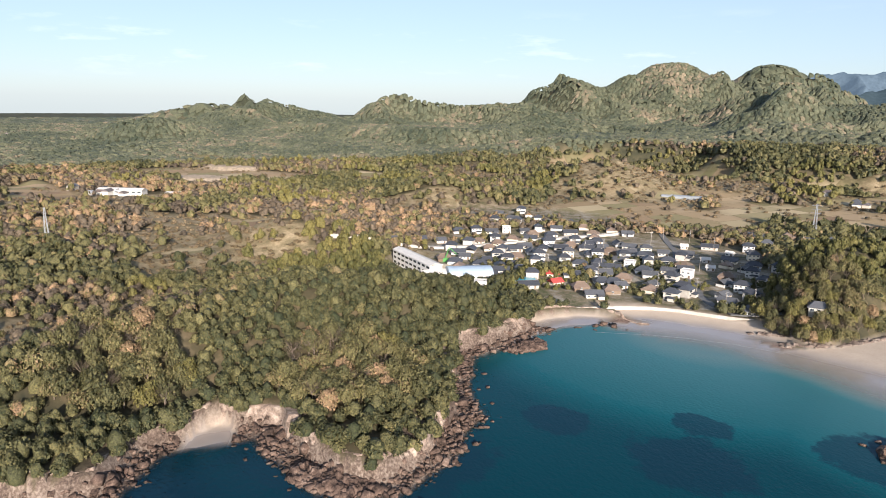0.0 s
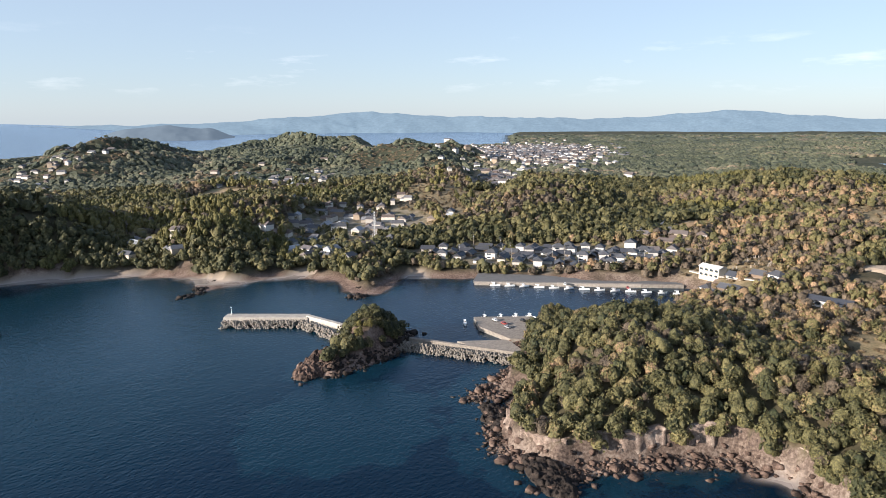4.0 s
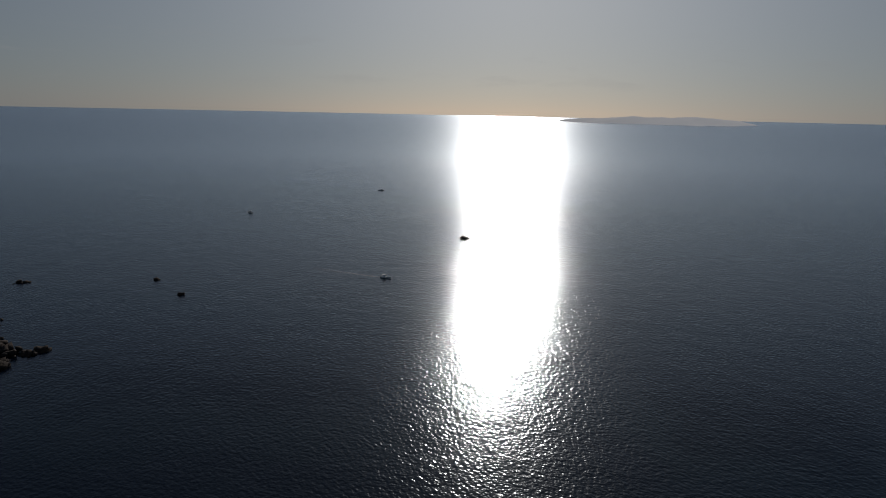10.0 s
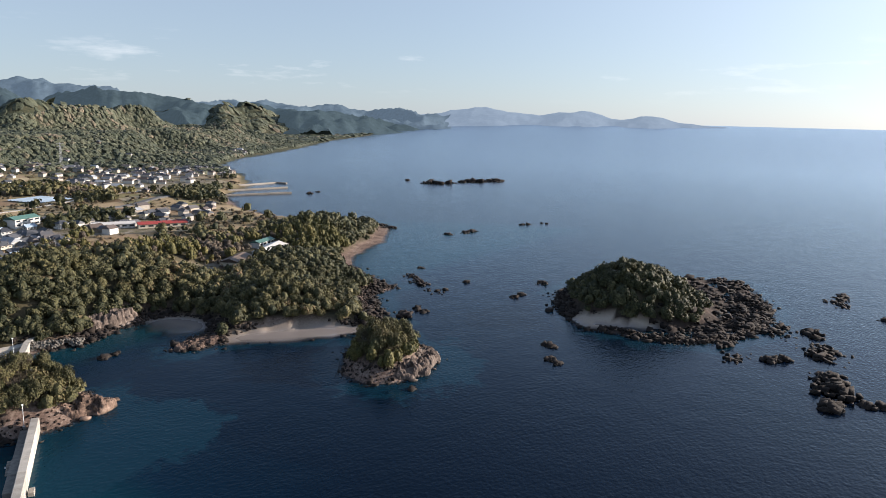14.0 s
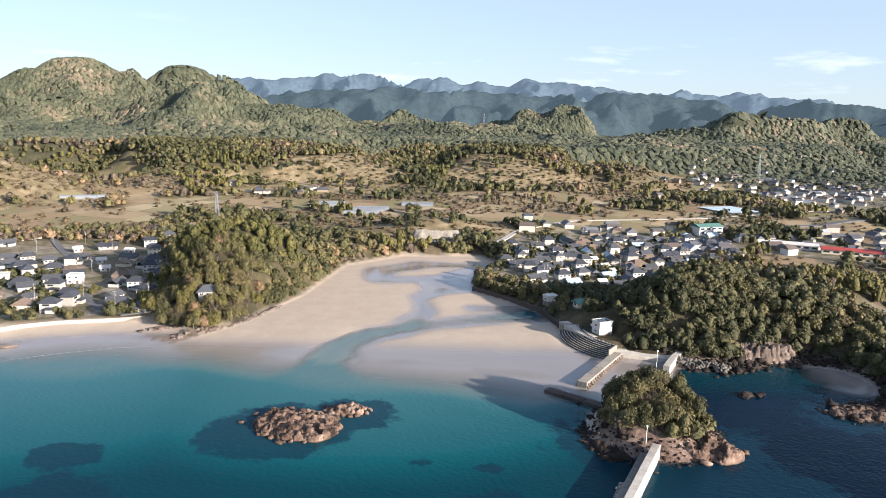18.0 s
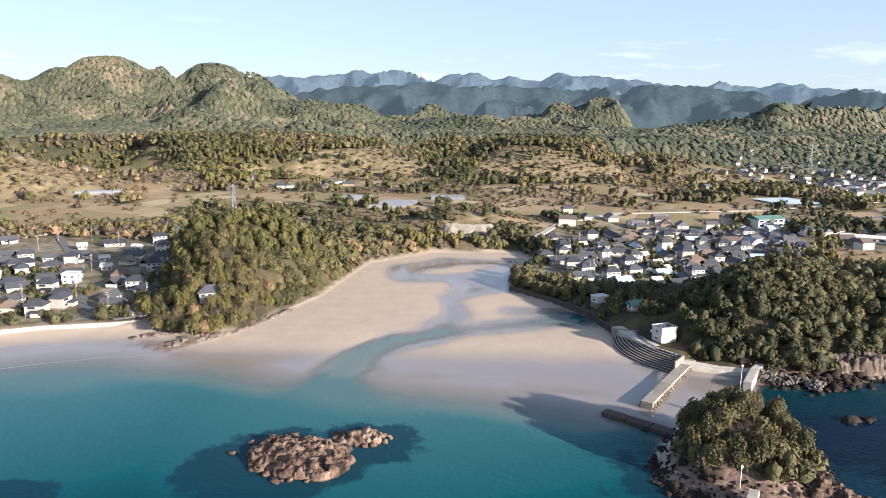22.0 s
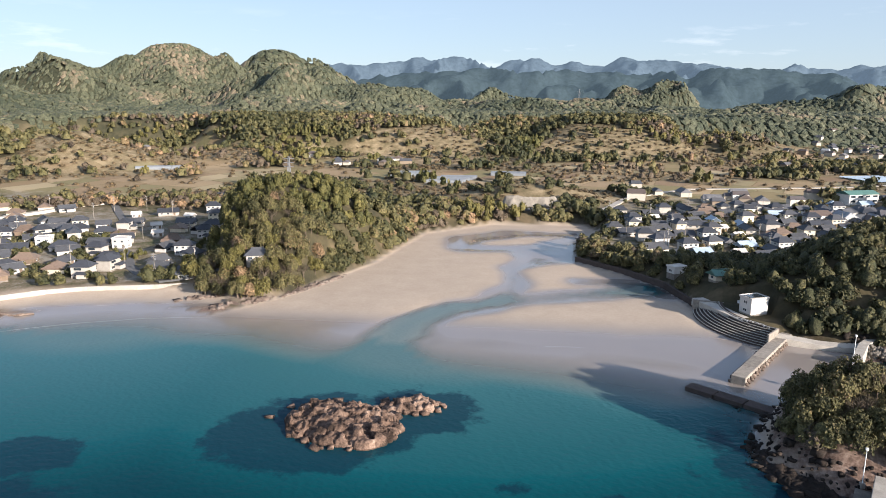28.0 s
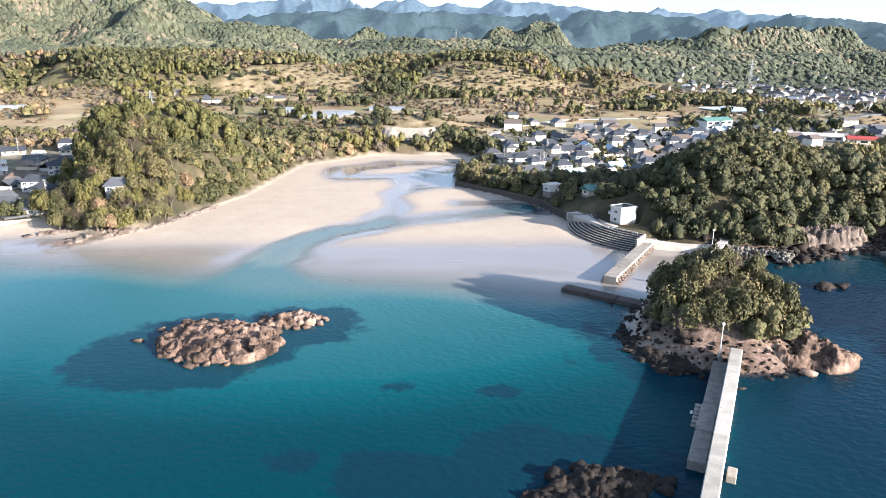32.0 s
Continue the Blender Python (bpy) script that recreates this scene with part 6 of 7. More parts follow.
def reef(x, y, a, b, turn, high, n, seed):
    """A broken reef: heaps of dark blocks strung along its length, with gaps, and stray stones round them."""
    r = np.random.default_rng(seed)
    heaps = max(2, int(a / 5))
    hu, hv, hs = r.uniform(-0.85, 0.85, heaps) * a, r.uniform(-0.6, 0.6, heaps) * b, r.uniform(0.25, 1.0, heaps) ** 1.3
    count = int(10 + a * b * 0.30) if a < 60 else 130
    k = r.integers(0, heaps, count)
    spread = np.minimum(b, a * 0.4) * (0.25 + 0.35 * hs[k])
    u, v = hu[k] + r.normal(0, 1, count) * spread * 1.3, hv[k] + r.normal(0, 1, count) * spread * 0.7
    near = np.exp(-((u - hu[k]) ** 2 + (v - hv[k]) ** 2) / (2 * spread ** 2))
    size = r.uniform(0.5, 1.0, count) * (0.7 + 0.5 * high * 0.4) * (0.5 + near) * (1.0 if a < 60 else 2.6)
    c, s = math.cos(radians(turn)), math.sin(radians(turn))
    px, py, pz, size = x + u * c - v * s, y + u * s + v * c, near * hs[k] * high * 0.55 - 0.3, size * 1.3
    if math.hypot(x, y - 60) > 430 or a > 25:
        far_stones.append(np.column_stack([px, py, pz, size]))
        return
    t = thing("reef", x, y, 0)
    for i in np.argsort(-size)[:22]:
        ob = new("stone", DARK_STONES[i % 5])
        ob.parent = t
        ob.matrix_basis = pose(px[i] - x, py[i] - y, pz[i], r.uniform(-30, 30), r.uniform(-30, 30), r.uniform(0, 360)) @ Matrix.Diagonal((size[i] * 1.5, size[i] * 1.1, size[i] * 0.75, 1))
    tagged(t, "dark broken reef standing out of the water", "reef")


far_stones = []


for k, (x, y, a, b, turn, high, n) in enumerate(REEFS_EAST + REEFS_EAST_B + REEFS_WEST):
    reef(x, y, a, b, turn, high, n, 300 + k)
far_stones = np.concatenate(far_stones)
joined_rocks("far_reefs", "dark broken reefs farther out in the sea", far_stones[:, 0], far_stones[:, 1], far_stones[:, 2], far_stones[:, 3], ROCK_DARK, 77, 0.6, "stuff", "reef", 0.5)


# ---- harbour works, walls and steps ----
def straight(parent, name, a, b, wide, z0, z1, mat, label="", bevel=0.15):
    """A wall or slab from a to b, with its edges worn."""
    d = Vector((b[0] - a[0], b[1] - a[1], 0))
    bm = bmesh.new()
    box(bm, 0, 0, 0, d.length, wide, z1 - z0, 0, bevel)
    ob = part(name, bm, mat, parent, label)
    ob.matrix_world = pose((a[0] + b[0]) / 2, (a[1] + b[1]) / 2, z0, 0, 0, math.degrees(math.atan2(d.y, d.x)))
    return ob


def wall_line(name, label, line, wide, low, high, mat, category="wall", kind=""):
    """A wall along a bent line, one length for each stretch."""
    t = thing(name, 0, 0, 0)
    for a, b in zip(line, line[1:]):
        straight(t, "wall_length", a, b, wide, low, high, mat)
    return tagged(t, label, category, kind=kind)


# The breakwater below the islet: a high parapet in lengths, with a quay at its foot.
pier = thing("breakwater", 0, 0, 0)
ax, ay, ex, ey = 90.5, 253.5, 57.0, 191.0
ux, uy = (ex - ax) / 70.9, (ey - ay) / 70.9
for k in range(7):
    a, b = (ax + ux * k * 10.13, ay + uy * k * 10.13), (ax + ux * (k * 10.13 + 10.08), ay + uy * (k * 10.13 + 10.08))
    straight(pier, "parapet", a, b, 2.6, -3.0, 5.0 + 0.05 * (k % 2), CONCRETE)
sx, sy = uy, -ux            # to the sheltered side
for k in range(4):
    off = 2.9 if k < 2 else 3.1
    a, b = (ax + ux * (2 + k * 11.0) + sx * off, ay + uy * (2 + k * 11.0) + sy * off), (ax + ux * (12.9 + k * 11.0) + sx * off, ay + uy * (12.9 + k * 11.0) + sy * off)
    straight(pier, "quay", a, b, 3.1, -3.0, 2.0 - 0.12 * (k % 2), OLD_CONCRETE)
for k in range(6):
    a, b = (ax + ux * (24 + k * 1.2) + sx * 5.2, ay + uy * (24 + k * 1.2) + sy * 5.2), (ax + ux * (25.1 + k * 1.2) + sx * 5.2, ay + uy * (25.1 + k * 1.2) + sy * 5.2)
    straight(pier, "step", a, b, 1.2, -2.0, 1.7 - 0.28 * k, OLD_CONCRETE)
straight(pier, "buttress", (ax + ux * 44 - sx * 2.6, ay + uy * 44 - sy * 2.6), (ax + ux * 47 - sx * 2.6, ay + uy * 47 - sy * 2.6), 1.6, -3, 1.4, OLD_CONCRETE)
tagged(pier, "pale concrete breakwater with a high parapet and a lower quay", "breakwater")


def light_pole(x, y, z, high, label):
    p = thing("light_pole", x, y, z)
    part("base", boxes((0, 0, -0.5, 0.9, 0.9, 1.1)), CONCRETE, p)
    part("pole", tube(bmesh.new(), (0, 0, 0.5), (0, 0, high), 0.12, 0.08, 8), WHITE_PAINT, p)
    part("lamp", boxes((0, 0, high - 0.05, 0.5, 0.5, 0.45)), WHITE_PAINT, p, "small lamp head")
    return tagged(p, label, "lamp post")


light_pole(87.4, 254.8, 2.0, 8.2, "white light pole at the root of the breakwater")
light_pole(105, 304, 6, 13, "tall white pole behind the wooded islet")

DARK_STEP = plain("dark_stone_steps", (0.085, 0.064, 0.055), 0.9, 0.2, 1.5)
mole = thing("mole", 0, 0, 0)
for k in range(3):
    straight(mole, "mole_length", (63 + 6.6 * k, 307.5 - 5.2 * k), (69.4 + 6.6 * k, 302.4 - 5.2 * k), 4.2, -3, 1.2, DARK_STEP)
tagged(mole, "low dark concrete mole running out from the islet", "mole")

jetty = thing("sand_jetty", 0, 0, 0)
for k in range(5):
    a = (78 + 5.5 * k, 312 + 8.7 * k)
    straight(jetty, "slab", a, (a[0] + 5.45, a[1] + 8.6), 4.2, -1.5, 2.6, OLD_CONCRETE)
    for j in range(8):
        for side in (-1, 1):
            ob = new("stone", PALE_STONES[(j + k) % 5])
            ob.parent = jetty
            f = (j + 0.5) / 8
            ob.matrix_world = Matrix.Translation((a[0] + 5.45 * f + side * 2.2 * 0.85, a[1] + 8.6 * f - side * 2.2 * 0.53, 0.5 + 0.9 * (j % 2))) @ pose(0, 0, 0, 0, 0, 40 * j) @ Matrix.Diagonal((0.75, 0.62, 0.6, 1))
tagged(jetty, "stone-faced concrete jetty across the sand", "jetty")

# Terraced steps in an arc above the sand.
terrace = thing("terraced_steps", 0, 0, 0)
for k in range(9):
    r0, r1, top = 40.0 - 1.15 * k, 38.85 - 1.15 * k, 0.75 + 0.5 * k
    inner, outer = [], []
    for j in range(25):
        a = radians(166 + (234 - 166) * j / 24)
        outer.append((120 + r0 * math.cos(a), 377 + r0 * math.sin(a)))
        inner.append((120 + (r1 - 0.3) * math.cos(a), 377 + (r1 - 0.3) * math.sin(a)))
    part("step", prism(outer + inner[::-1], -0.8, top), DARK_STEP, terrace)
    lip = [(120 + (r0 - 0.34) * (x_ - 120) / r0, 377 + (r0 - 0.34) * (y_ - 377) / r0) for x_, y_ in outer]
    part("nosing", prism(outer + lip[::-1], top + 0.004, top + 0.12), CONCRETE, terrace, "pale concrete edge")
straight(terrace, "end_wall", (96.2, 344.6), (101.8, 352.5), 0.8, -0.5, 5.1, OLD_CONCRETE)
straight(terrace, "end_wall", (81.0, 386.8), (92.0, 384.0), 0.7, -0.5, 4.7, OLD_CONCRETE)
tagged(terrace, "curved concrete viewing steps above the tidal sand", "steps")

wall_line("seawall", "dark stone seawall along the river bank", [(40, 466), (60, 444), (76, 420), (83, 389)], 1.2, -1.0, 3.0, DARK_STEP)
wall_line("seawall", "low concrete seawall behind the beach", [(-237, 304), (-216, 330), (-194, 356), (-182, 367), (-168, 374), (-142, 381), (-127, 387), (-113, 388)], 0.9, 0.5, 3.5, CONCRETE)
wall_line("groyne", "concrete wall and ramp at the end of the sand", [(118, 330), (126, 344), (131, 350)], 3.0, -1.0, 3.6, CONCRETE)

# Western harbour
bar = thing("harbour_breakwater", 0, 0, 0)
straight(bar, "head_slab", (-309, -257), (-330, -214), 8.0, -4, 3.6, CONCRETE, bevel=0.25)
straight(bar, "parapet", (-329, -214), (-322, -180), 3.0, -4, 4.2, CONCRETE)
straight(bar, "parapet", (-322, -144), (-326, -86), 2.0, -4, 3.4, OLD_CONCRETE)
tagged(bar, "concrete harbour breakwater with a broad flat head", "breakwater")
light_pole(-312, -255, 3.6, 4.0, "small beacon at the breakwater head")


def block_line(name, label, a, b, wide, count, seed, mat=CONCRETE):
    """Four-legged concrete armour blocks heaped along a line."""
    r = random.Random(seed)
    bm = bmesh.new()
    for leg in ((0, 0, 1), (0.94, 0, -0.33), (-0.47, 0.82, -0.33), (-0.47, -0.82, -0.33)):
        tube(bm, (0, 0, 0), Vector(leg) * 1.25, 0.5, 0.32, 6)
    bmesh.ops.triangulate(bm, faces=bm.faces)
    bm.verts.index_update()
    co, tri = np.array([v.co for v in bm.verts]), np.array([[v.index for v in f.verts] for f in bm.faces])
    bm.free()
    cos, tris, base = [], [], 0
    d = Vector((b[0] - a[0], b[1] - a[1]))
    side = Vector((-d.y, d.x)).normalized()
    for k in range(count):
        f, q = r.random(), r.uniform(-1, 1)
        m = Euler((r.uniform(0, 6.3), r.uniform(0, 6.3), r.uniform(0, 6.3))).to_matrix()
        p = Vector(a) + d * f + side * q * wide / 2
        cos.append(co @ np.array(m).T * 1.15 + np.array((p.x, p.y, 2.7 * (1 - abs(q)) ** 0.6 - 0.2)))
        tris.append(tri + base)
        base += len(co)
    return tagged(new(name, mesh_from(name, np.concatenate(cos), np.concatenate(tris), mat)), label, "armour blocks", kind="stuff")


WEATHERED = plain("weathered_concrete", (0.165, 0.148, 0.126), 0.95, 0.3, 1.2, relief=0.04)
block_line("armour_blocks", "grey four-legged concrete blocks along the breakwater", (-301, -252), (-322, -212), 9, 190, 1, WEATHERED)
block_line("armour_blocks", "grey four-legged concrete blocks along the breakwater", (-322, -212), (-310, -176), 8, 170, 2, WEATHERED)
block_line("armour_blocks", "grey four-legged concrete blocks between islet and shore", (-315, -146), (-320, -86), 10, 330, 3, WEATHERED)
block_line("armour_blocks", "dark four-legged concrete blocks beside the ramp", (128, 344), (146, 333), 7, 90, 4, WEATHERED)

quay = thing("harbour_quay", 0, 0, 0)
for k in range(10):
    f = k / 10
    a = (-451 - 53 * f, -168 + 129 * f)
    straight(quay, "quay_length", a, (a[0] - 5.25, a[1] + 12.8), 3.0, -3, 2.2, OLD_CONCRETE)
part("apron", prism([(-453, -170), (-506, -40), (-522, -44), (-508, -121), (-480, -178)], 0.4, 2.05), ASPHALT, quay, "grey asphalt apron")
tagged(quay, "long concrete harbour quay with an asphalt apron", "quay")
landing = thing("landing_pier", 0, 0, 0)
part("deck", prism([(-373, -132), (-358, -122), (-346, -99), (-350, -88), (-377, -92), (-389, -103)], -3, 2.3), OLD_CONCRETE, landing)
part("ramp", prism([(-334, -123), (-325, -96), (-336, -88), (-348, -101)], -1, 0.9), OLD_CONCRETE, landing, "sloping boat ramp")
tagged(landing, "concrete landing pier with parked cars", "pier")


north_quay = thing("harbour_moles", 0, 0, 0)
for a, b in (((545, 796), (647, 757)), ((640, 884), (726, 881)), ((590, 838), (690, 815)), ((726, 881), (730, 862))):
    straight(north_quay, "mole_length", a, b, 4.5, -3, 2.2, OLD_CONCRETE, bevel=0.2)
tagged(north_quay, "concrete moles of a small fishing harbour", "mole")


# ---- roads ----
def ribbon(name, label, line, wide, mat, up=0.25, thick=0.8, step=6.0, category="road"):
    """A road that follows the ground."""
    pts = []
    for (ax_, ay_), (bx_, by_) in zip(line, line[1:]):
        n = max(1, int(math.hypot(bx_ - ax_, by_ - ay_) / step))
        pts += [(ax_ + (bx_ - ax_) * k / n, ay_ + (by_ - ay_) * k / n) for k in range(n)]
    pts.append(line[-1])
    p = np.array(pts)
    t = np.gradient(p, axis=0)
    t /= np.linalg.norm(t, axis=1)[:, None]
    nrm = np.column_stack([-t[:, 1], t[:, 0]])
    z = np.maximum.reduce([height_at(p[:, 0] + nrm[:, 0] * s, p[:, 1] + nrm[:, 1] * s) for s in (-wide / 2, 0, wide / 2)])
    z = np.convolve(np.pad(z, 2, mode="edge"), np.ones(5) / 5, "valid") + up
    bm = bmesh.new()
    rows = []
    for k in range(len(p)):
        l, r = p[k] + nrm[k] * wide / 2, p[k] - nrm[k] * wide / 2
        rows.append([bm.verts.new((*q, zz)) for q, zz in ((l, z[k] - thick), (l, z[k]), (r, z[k]), (r, z[k] - thick))])
    for u, v in zip(rows, rows[1:]):
        for k in range(3):
            bm.faces.new((u[k], u[k + 1], v[k + 1], v[k]))
    bmesh.ops.recalc_face_normals(bm, faces=bm.faces)
    ob = part(name, bm, mat)
    return tagged(ob, label, category, kind="structure")


ribbon("road_estuary", "grey road along the head of the tidal flat", [(-160, 470), (-120, 540), (-66, 560), (-20, 582), (20, 590), (62, 594), (120, 604), (200, 640), (262, 680), (347, 720), (470, 760)], 7, ASPHALT, 1.2, 3.0)
ribbon("road_beach", "narrow grey road behind the beach", [(-113, 394), (-142, 388), (-160, 400), (-172, 412), (-186, 434), (-210, 460), (-240, 520), (-300, 600)], 5, ASPHALT)
ribbon("road_steps", "pale path along the foot of the headland", [(84, 392), (90, 372), (100, 352), (114, 348), (126, 346)], 5, CONCRETE, 0.6, 3.0)
ribbon("railway", "pale railway embankment across the village", [(-400, 300), (-391, 344), (-378, 379), (-356, 433), (-340, 480), (-300, 560), (-240, 620), (-140, 660)], 5, CONCRETE, 1.6, 3.0)
ribbon("road_west", "road climbing inland from the harbour", [(-515, -60), (-560, -70), (-642, -112), (-749, -124), (-898, -116)], 7, ASPHALT, 0.6)
ribbon("road_harbour", "pale road rounding the harbour", [(-518, -36), (-500, -10), (-480, 10), (-454, 28), (-430, 60), (-460, 110)], 6, CONCRETE, 0.5)
ribbon("road_plain", "pale farm road across the plain", [(62, 594), (90, 660), (150, 720), (300, 770), (520, 900)], 5, CONCRETE, 0.4)

CUT_EARTH = plain("pale_cut_earth", (0.215, 0.195, 0.165), 0.95, 0.25, 2.0, relief=0.3)
cu, cv = np.meshgrid(np.linspace(-24, 24, 60), np.linspace(0, 1, 16), indexing="ij")
rise_ = 12.5 * smooth(24, 17, np.abs(cu + 2)) * (0.85 + 0.25 * fbm(cu + 300, cu * 0, 9, 2, 3))
cx_, cy_ = 18 + cu + (fbm(cu, cv * 12, 5, 8, 3) - 0.5) * 0.8, 603 + 0.12 * cu + cv * 5.5 + (fbm(cu, cv * 12, 4, 9, 3) - 0.5) * 2.2 + 4 * smooth(14, 24, np.abs(cu))
ids_ = np.arange(960).reshape(60, 16)
cut = new("cut_slope", mesh_from("cut_slope", np.column_stack([cx_.ravel(), cy_.ravel(), (2.0 + cv * rise_).ravel()]), np.stack([ids_[:-1, :-1], ids_[1:, :-1], ids_[1:, 1:], ids_[:-1, 1:]], -1).reshape(-1, 4), CUT_EARTH))
tagged(cut, "pale bare cutting in the hillside above the road", "cutting", kind="structure")


# ---- trees that stand as things ----
def crown_mesh(name, seed, n, mat, tint, size=0.088):
    n *= 2
    c = clump(np.random.default_rng(seed), n, 7, 1.0, size * 0.85)
    me = mesh_from(name, c.reshape(-1, 3), np.arange(n * 3).reshape(-1, 3), mat)
    a = me.attributes.new("tint", "FLOAT", "POINT")
    a.data.foreach_set("value", np.full(n * 3, tint, np.float32))
    return me


def trunk_mesh(seed, limbs=4):
    """A tapered, leaning trunk that forks into limbs; about one metre high before scaling."""
    r = random.Random(seed)
    bm = bmesh.new()
    lean = Vector((r.uniform(-0.12, 0.12), r.uniform(-0.12, 0.12), 0.55))
    tube(bm, (0, 0, -0.15), lean, 0.055, 0.036, 6)
    for k in range(limbs):
        a = k * 6.283 / limbs + r.uniform(-0.5, 0.5)
        tube(bm, lean * r.uniform(0.7, 1.0), lean + Vector((math.cos(a) * 0.42, math.sin(a) * 0.42, r.uniform(0.2, 0.45))), 0.028, 0.010, 5)
    return bm


def tree(label, seed, mat, tint, n=500):
    t = thing("tree", 0, 0, 0)
    part("trunk", trunk_mesh(seed), BARK, t)
    crown = new("crown", crown_mesh("crown", seed, n, mat, tint))
    crown.parent = t
    return tagged(t, label, "tree", "trees by the shore")


def bare_tree(label, seed):
    """A leafless tree: trunk, limbs, and a haze of twigs."""
    t = thing("bare_tree", 0, 0, 0)
    part("trunk", trunk_mesh(seed, 6), BARK, t)
    r = random.Random(seed)
    bm = bmesh.new()
    for k in range(70):
        a, b = r.uniform(0, 6.283), r.uniform(0.1, 1.3)
        p = Vector((math.cos(a) * math.cos(b) * 0.4, math.sin(a) * math.cos(b) * 0.4, 0.55 + math.sin(b) * 0.3))
        tube(bm, p, p * 1.0 + Vector((math.cos(a) * 0.35, math.sin(a) * 0.35, r.uniform(0.1, 0.4))), 0.011, 0.004, 3)
    part("twig_crown", bm, TWIGS, t)
    return tagged(t, label, "tree", "bare trees by the shore")


TREES = [tree("evergreen tree with a dense rounded dark crown", 1, EVERGREEN, 0.15), tree("olive-green shore tree with an uneven crown", 2, EVERGREEN, 0.5),
         tree("bright green evergreen tree on the slope", 3, EVERGREEN, 0.62), tree("dark evergreen tree leaning from the wind", 4, EVERGREEN, 0.3),
         tree("yellow-green tree among darker ones", 5, BAMBOO, 0.5), tree("brownish winter tree with thin leaves", 6, EVERGREEN, 0.98, 420),
         bare_tree("pale leafless tree among the evergreens", 7), bare_tree("grey-brown leafless tree with fine twigs", 8)]
first_used = set()


def plant(k, x, y, s, high):
    m = Matrix.Translation((x, y, zat(x, y) - 0.2)) @ pose(0, 0, 0, 0, 0, (x * 37 + y * 91) % 360)
    if k in first_used:
        o = TREES[k].scale
        copy_thing(TREES[k], m @ Matrix.Diagonal((s / o.x, s / o.y, high / o.z, 1)))
    else:
        first_used.add(k)
        TREES[k].matrix_world = m @ Matrix.Diagonal((s, s, high, 1))


tr = random.Random(9)
spots = []
for cx, cy, reach in OWN_TREES:
    step = 4.4 if reach < 20 else 4.7 if cx > -150 else 6.6
    n = int(reach / step) + 1
    for i in range(-n, n + 1):
        for j in range(-n, n + 1):
            x, y = cx + (i + tr.uniform(-0.4, 0.4)) * step, cy + (j + tr.uniform(-0.4, 0.4)) * step
            if math.hypot(x - cx, y - cy) < reach:
                spots.append((x, y, step))
xs, ys = np.array([p[0] for p in spots]), np.array([p[1] for p in spots])
sh, ssand, sfield, svil, sshore = ground_height(xs, ys)
for (x, y, step), h, sa, vi, so in zip(spots, sh, ssand, svil, sshore):
    if any(math.hypot(x - a, y - b) < r_ for a, b, r_ in CLEAR):
        continue
    low_growth = math.hypot(x + 102, y - 398) < 31 and math.hypot(x + 135, y - 385) > 16       # on the headland trees reach down to the rocks
    if h < (0.9 if low_growth else 1.6) or (not low_growth and (sa > 0.3 or vi > 0.5 or so < 4.0)):
        continue
    k = tr.choice((0, 0, 0, 1, 1, 1, 2, 2, 3, 3, 4, 5, 6, 7)) if step > 5 else tr.choice((0, 0, 1, 1, 2, 3, 3, 4, 6))
    k = tr.choice((0, 1, 1, 2, 2, 4, 4, 5, 6)) if low_growth else k
    s = step * tr.uniform(0.75, 1.05) * (0.68 if x < -280 and y < -100 else 1.0)
    plant(k, x, y, s, s * tr.uniform(1.15, 1.5) if step > 5 else s * tr.uniform(1.3, 1.8))


# ---- buildings of their own ----
def place(ob, x, y, turn, up=0.3):
    ob.matrix_world = pose(x, y, zat(x, y) + up, 0, 0, turn)
    return ob


beach_house = house("white two-storey beach house with solar panels", 7.5, 6, 2, "flat", WHITE_WALL, SHEET_PALE, group="beach buildings")
part("solar_panel", boxes((-1.2, 0, 6.45, 3.2, 4.2, 0.12), (2.0, 0, 6.45, 2.4, 4.2, 0.12)), GLASS, beach_house, "dark glass solar panels")
part("balcony", boxes((0, -3.6, 2.9, 7.5, 1.2, 0.15), (0, -4.15, 3.05, 7.5, 0.08, 0.9)), WHITE_PAINT, beach_house)
place(beach_house, 99, 371, 205)
for k in range(9):
    rail = thing("railing", 92 + 1.7 * k * 0.8, 363 - 1.7 * k, zat(92 + 1.7 * k * 0.8, 363 - 1.7 * k) + 0.4, -52)
    for s in (-1, 1):
        part("post", boxes((s * 0.95, 0, -0.6, 0.1, 0.1, 1.7)), WHITE_PAINT, rail)
    part("rail", boxes((0, 0, 0.98, 2.0, 0.08, 0.08), (0, 0, 0.5, 2.0, 0.06, 0.06)), WHITE_PAINT, rail)
    tagged(rail, "white metal railing beside the viewing steps", "railing", "railings by the steps")
place(house("green-roofed hut beside the seawall", 7, 5, 1, "gable", CREAM_WALL, SHEET_GREEN, group="beach buildings"), 95, 404, 200)
place(house("small white flat-roofed hut by the river bank", 7, 5, 1, "flat", WHITE_WALL, SHEET_PALE, group="beach buildings"), 82, 425, 210)
place(house("square pale house on the wooded headland", 9.5, 7.5, 1, "hip", GREY_WALL, TILE_GREY, group="beach buildings"), -101, 395, 20, 0.5)
place(house("low grey boathouse behind the beach", 10, 8, 1, "gable", WHITE_WALL, TILE_GREY, group="beach buildings"), -131, 393, 10)


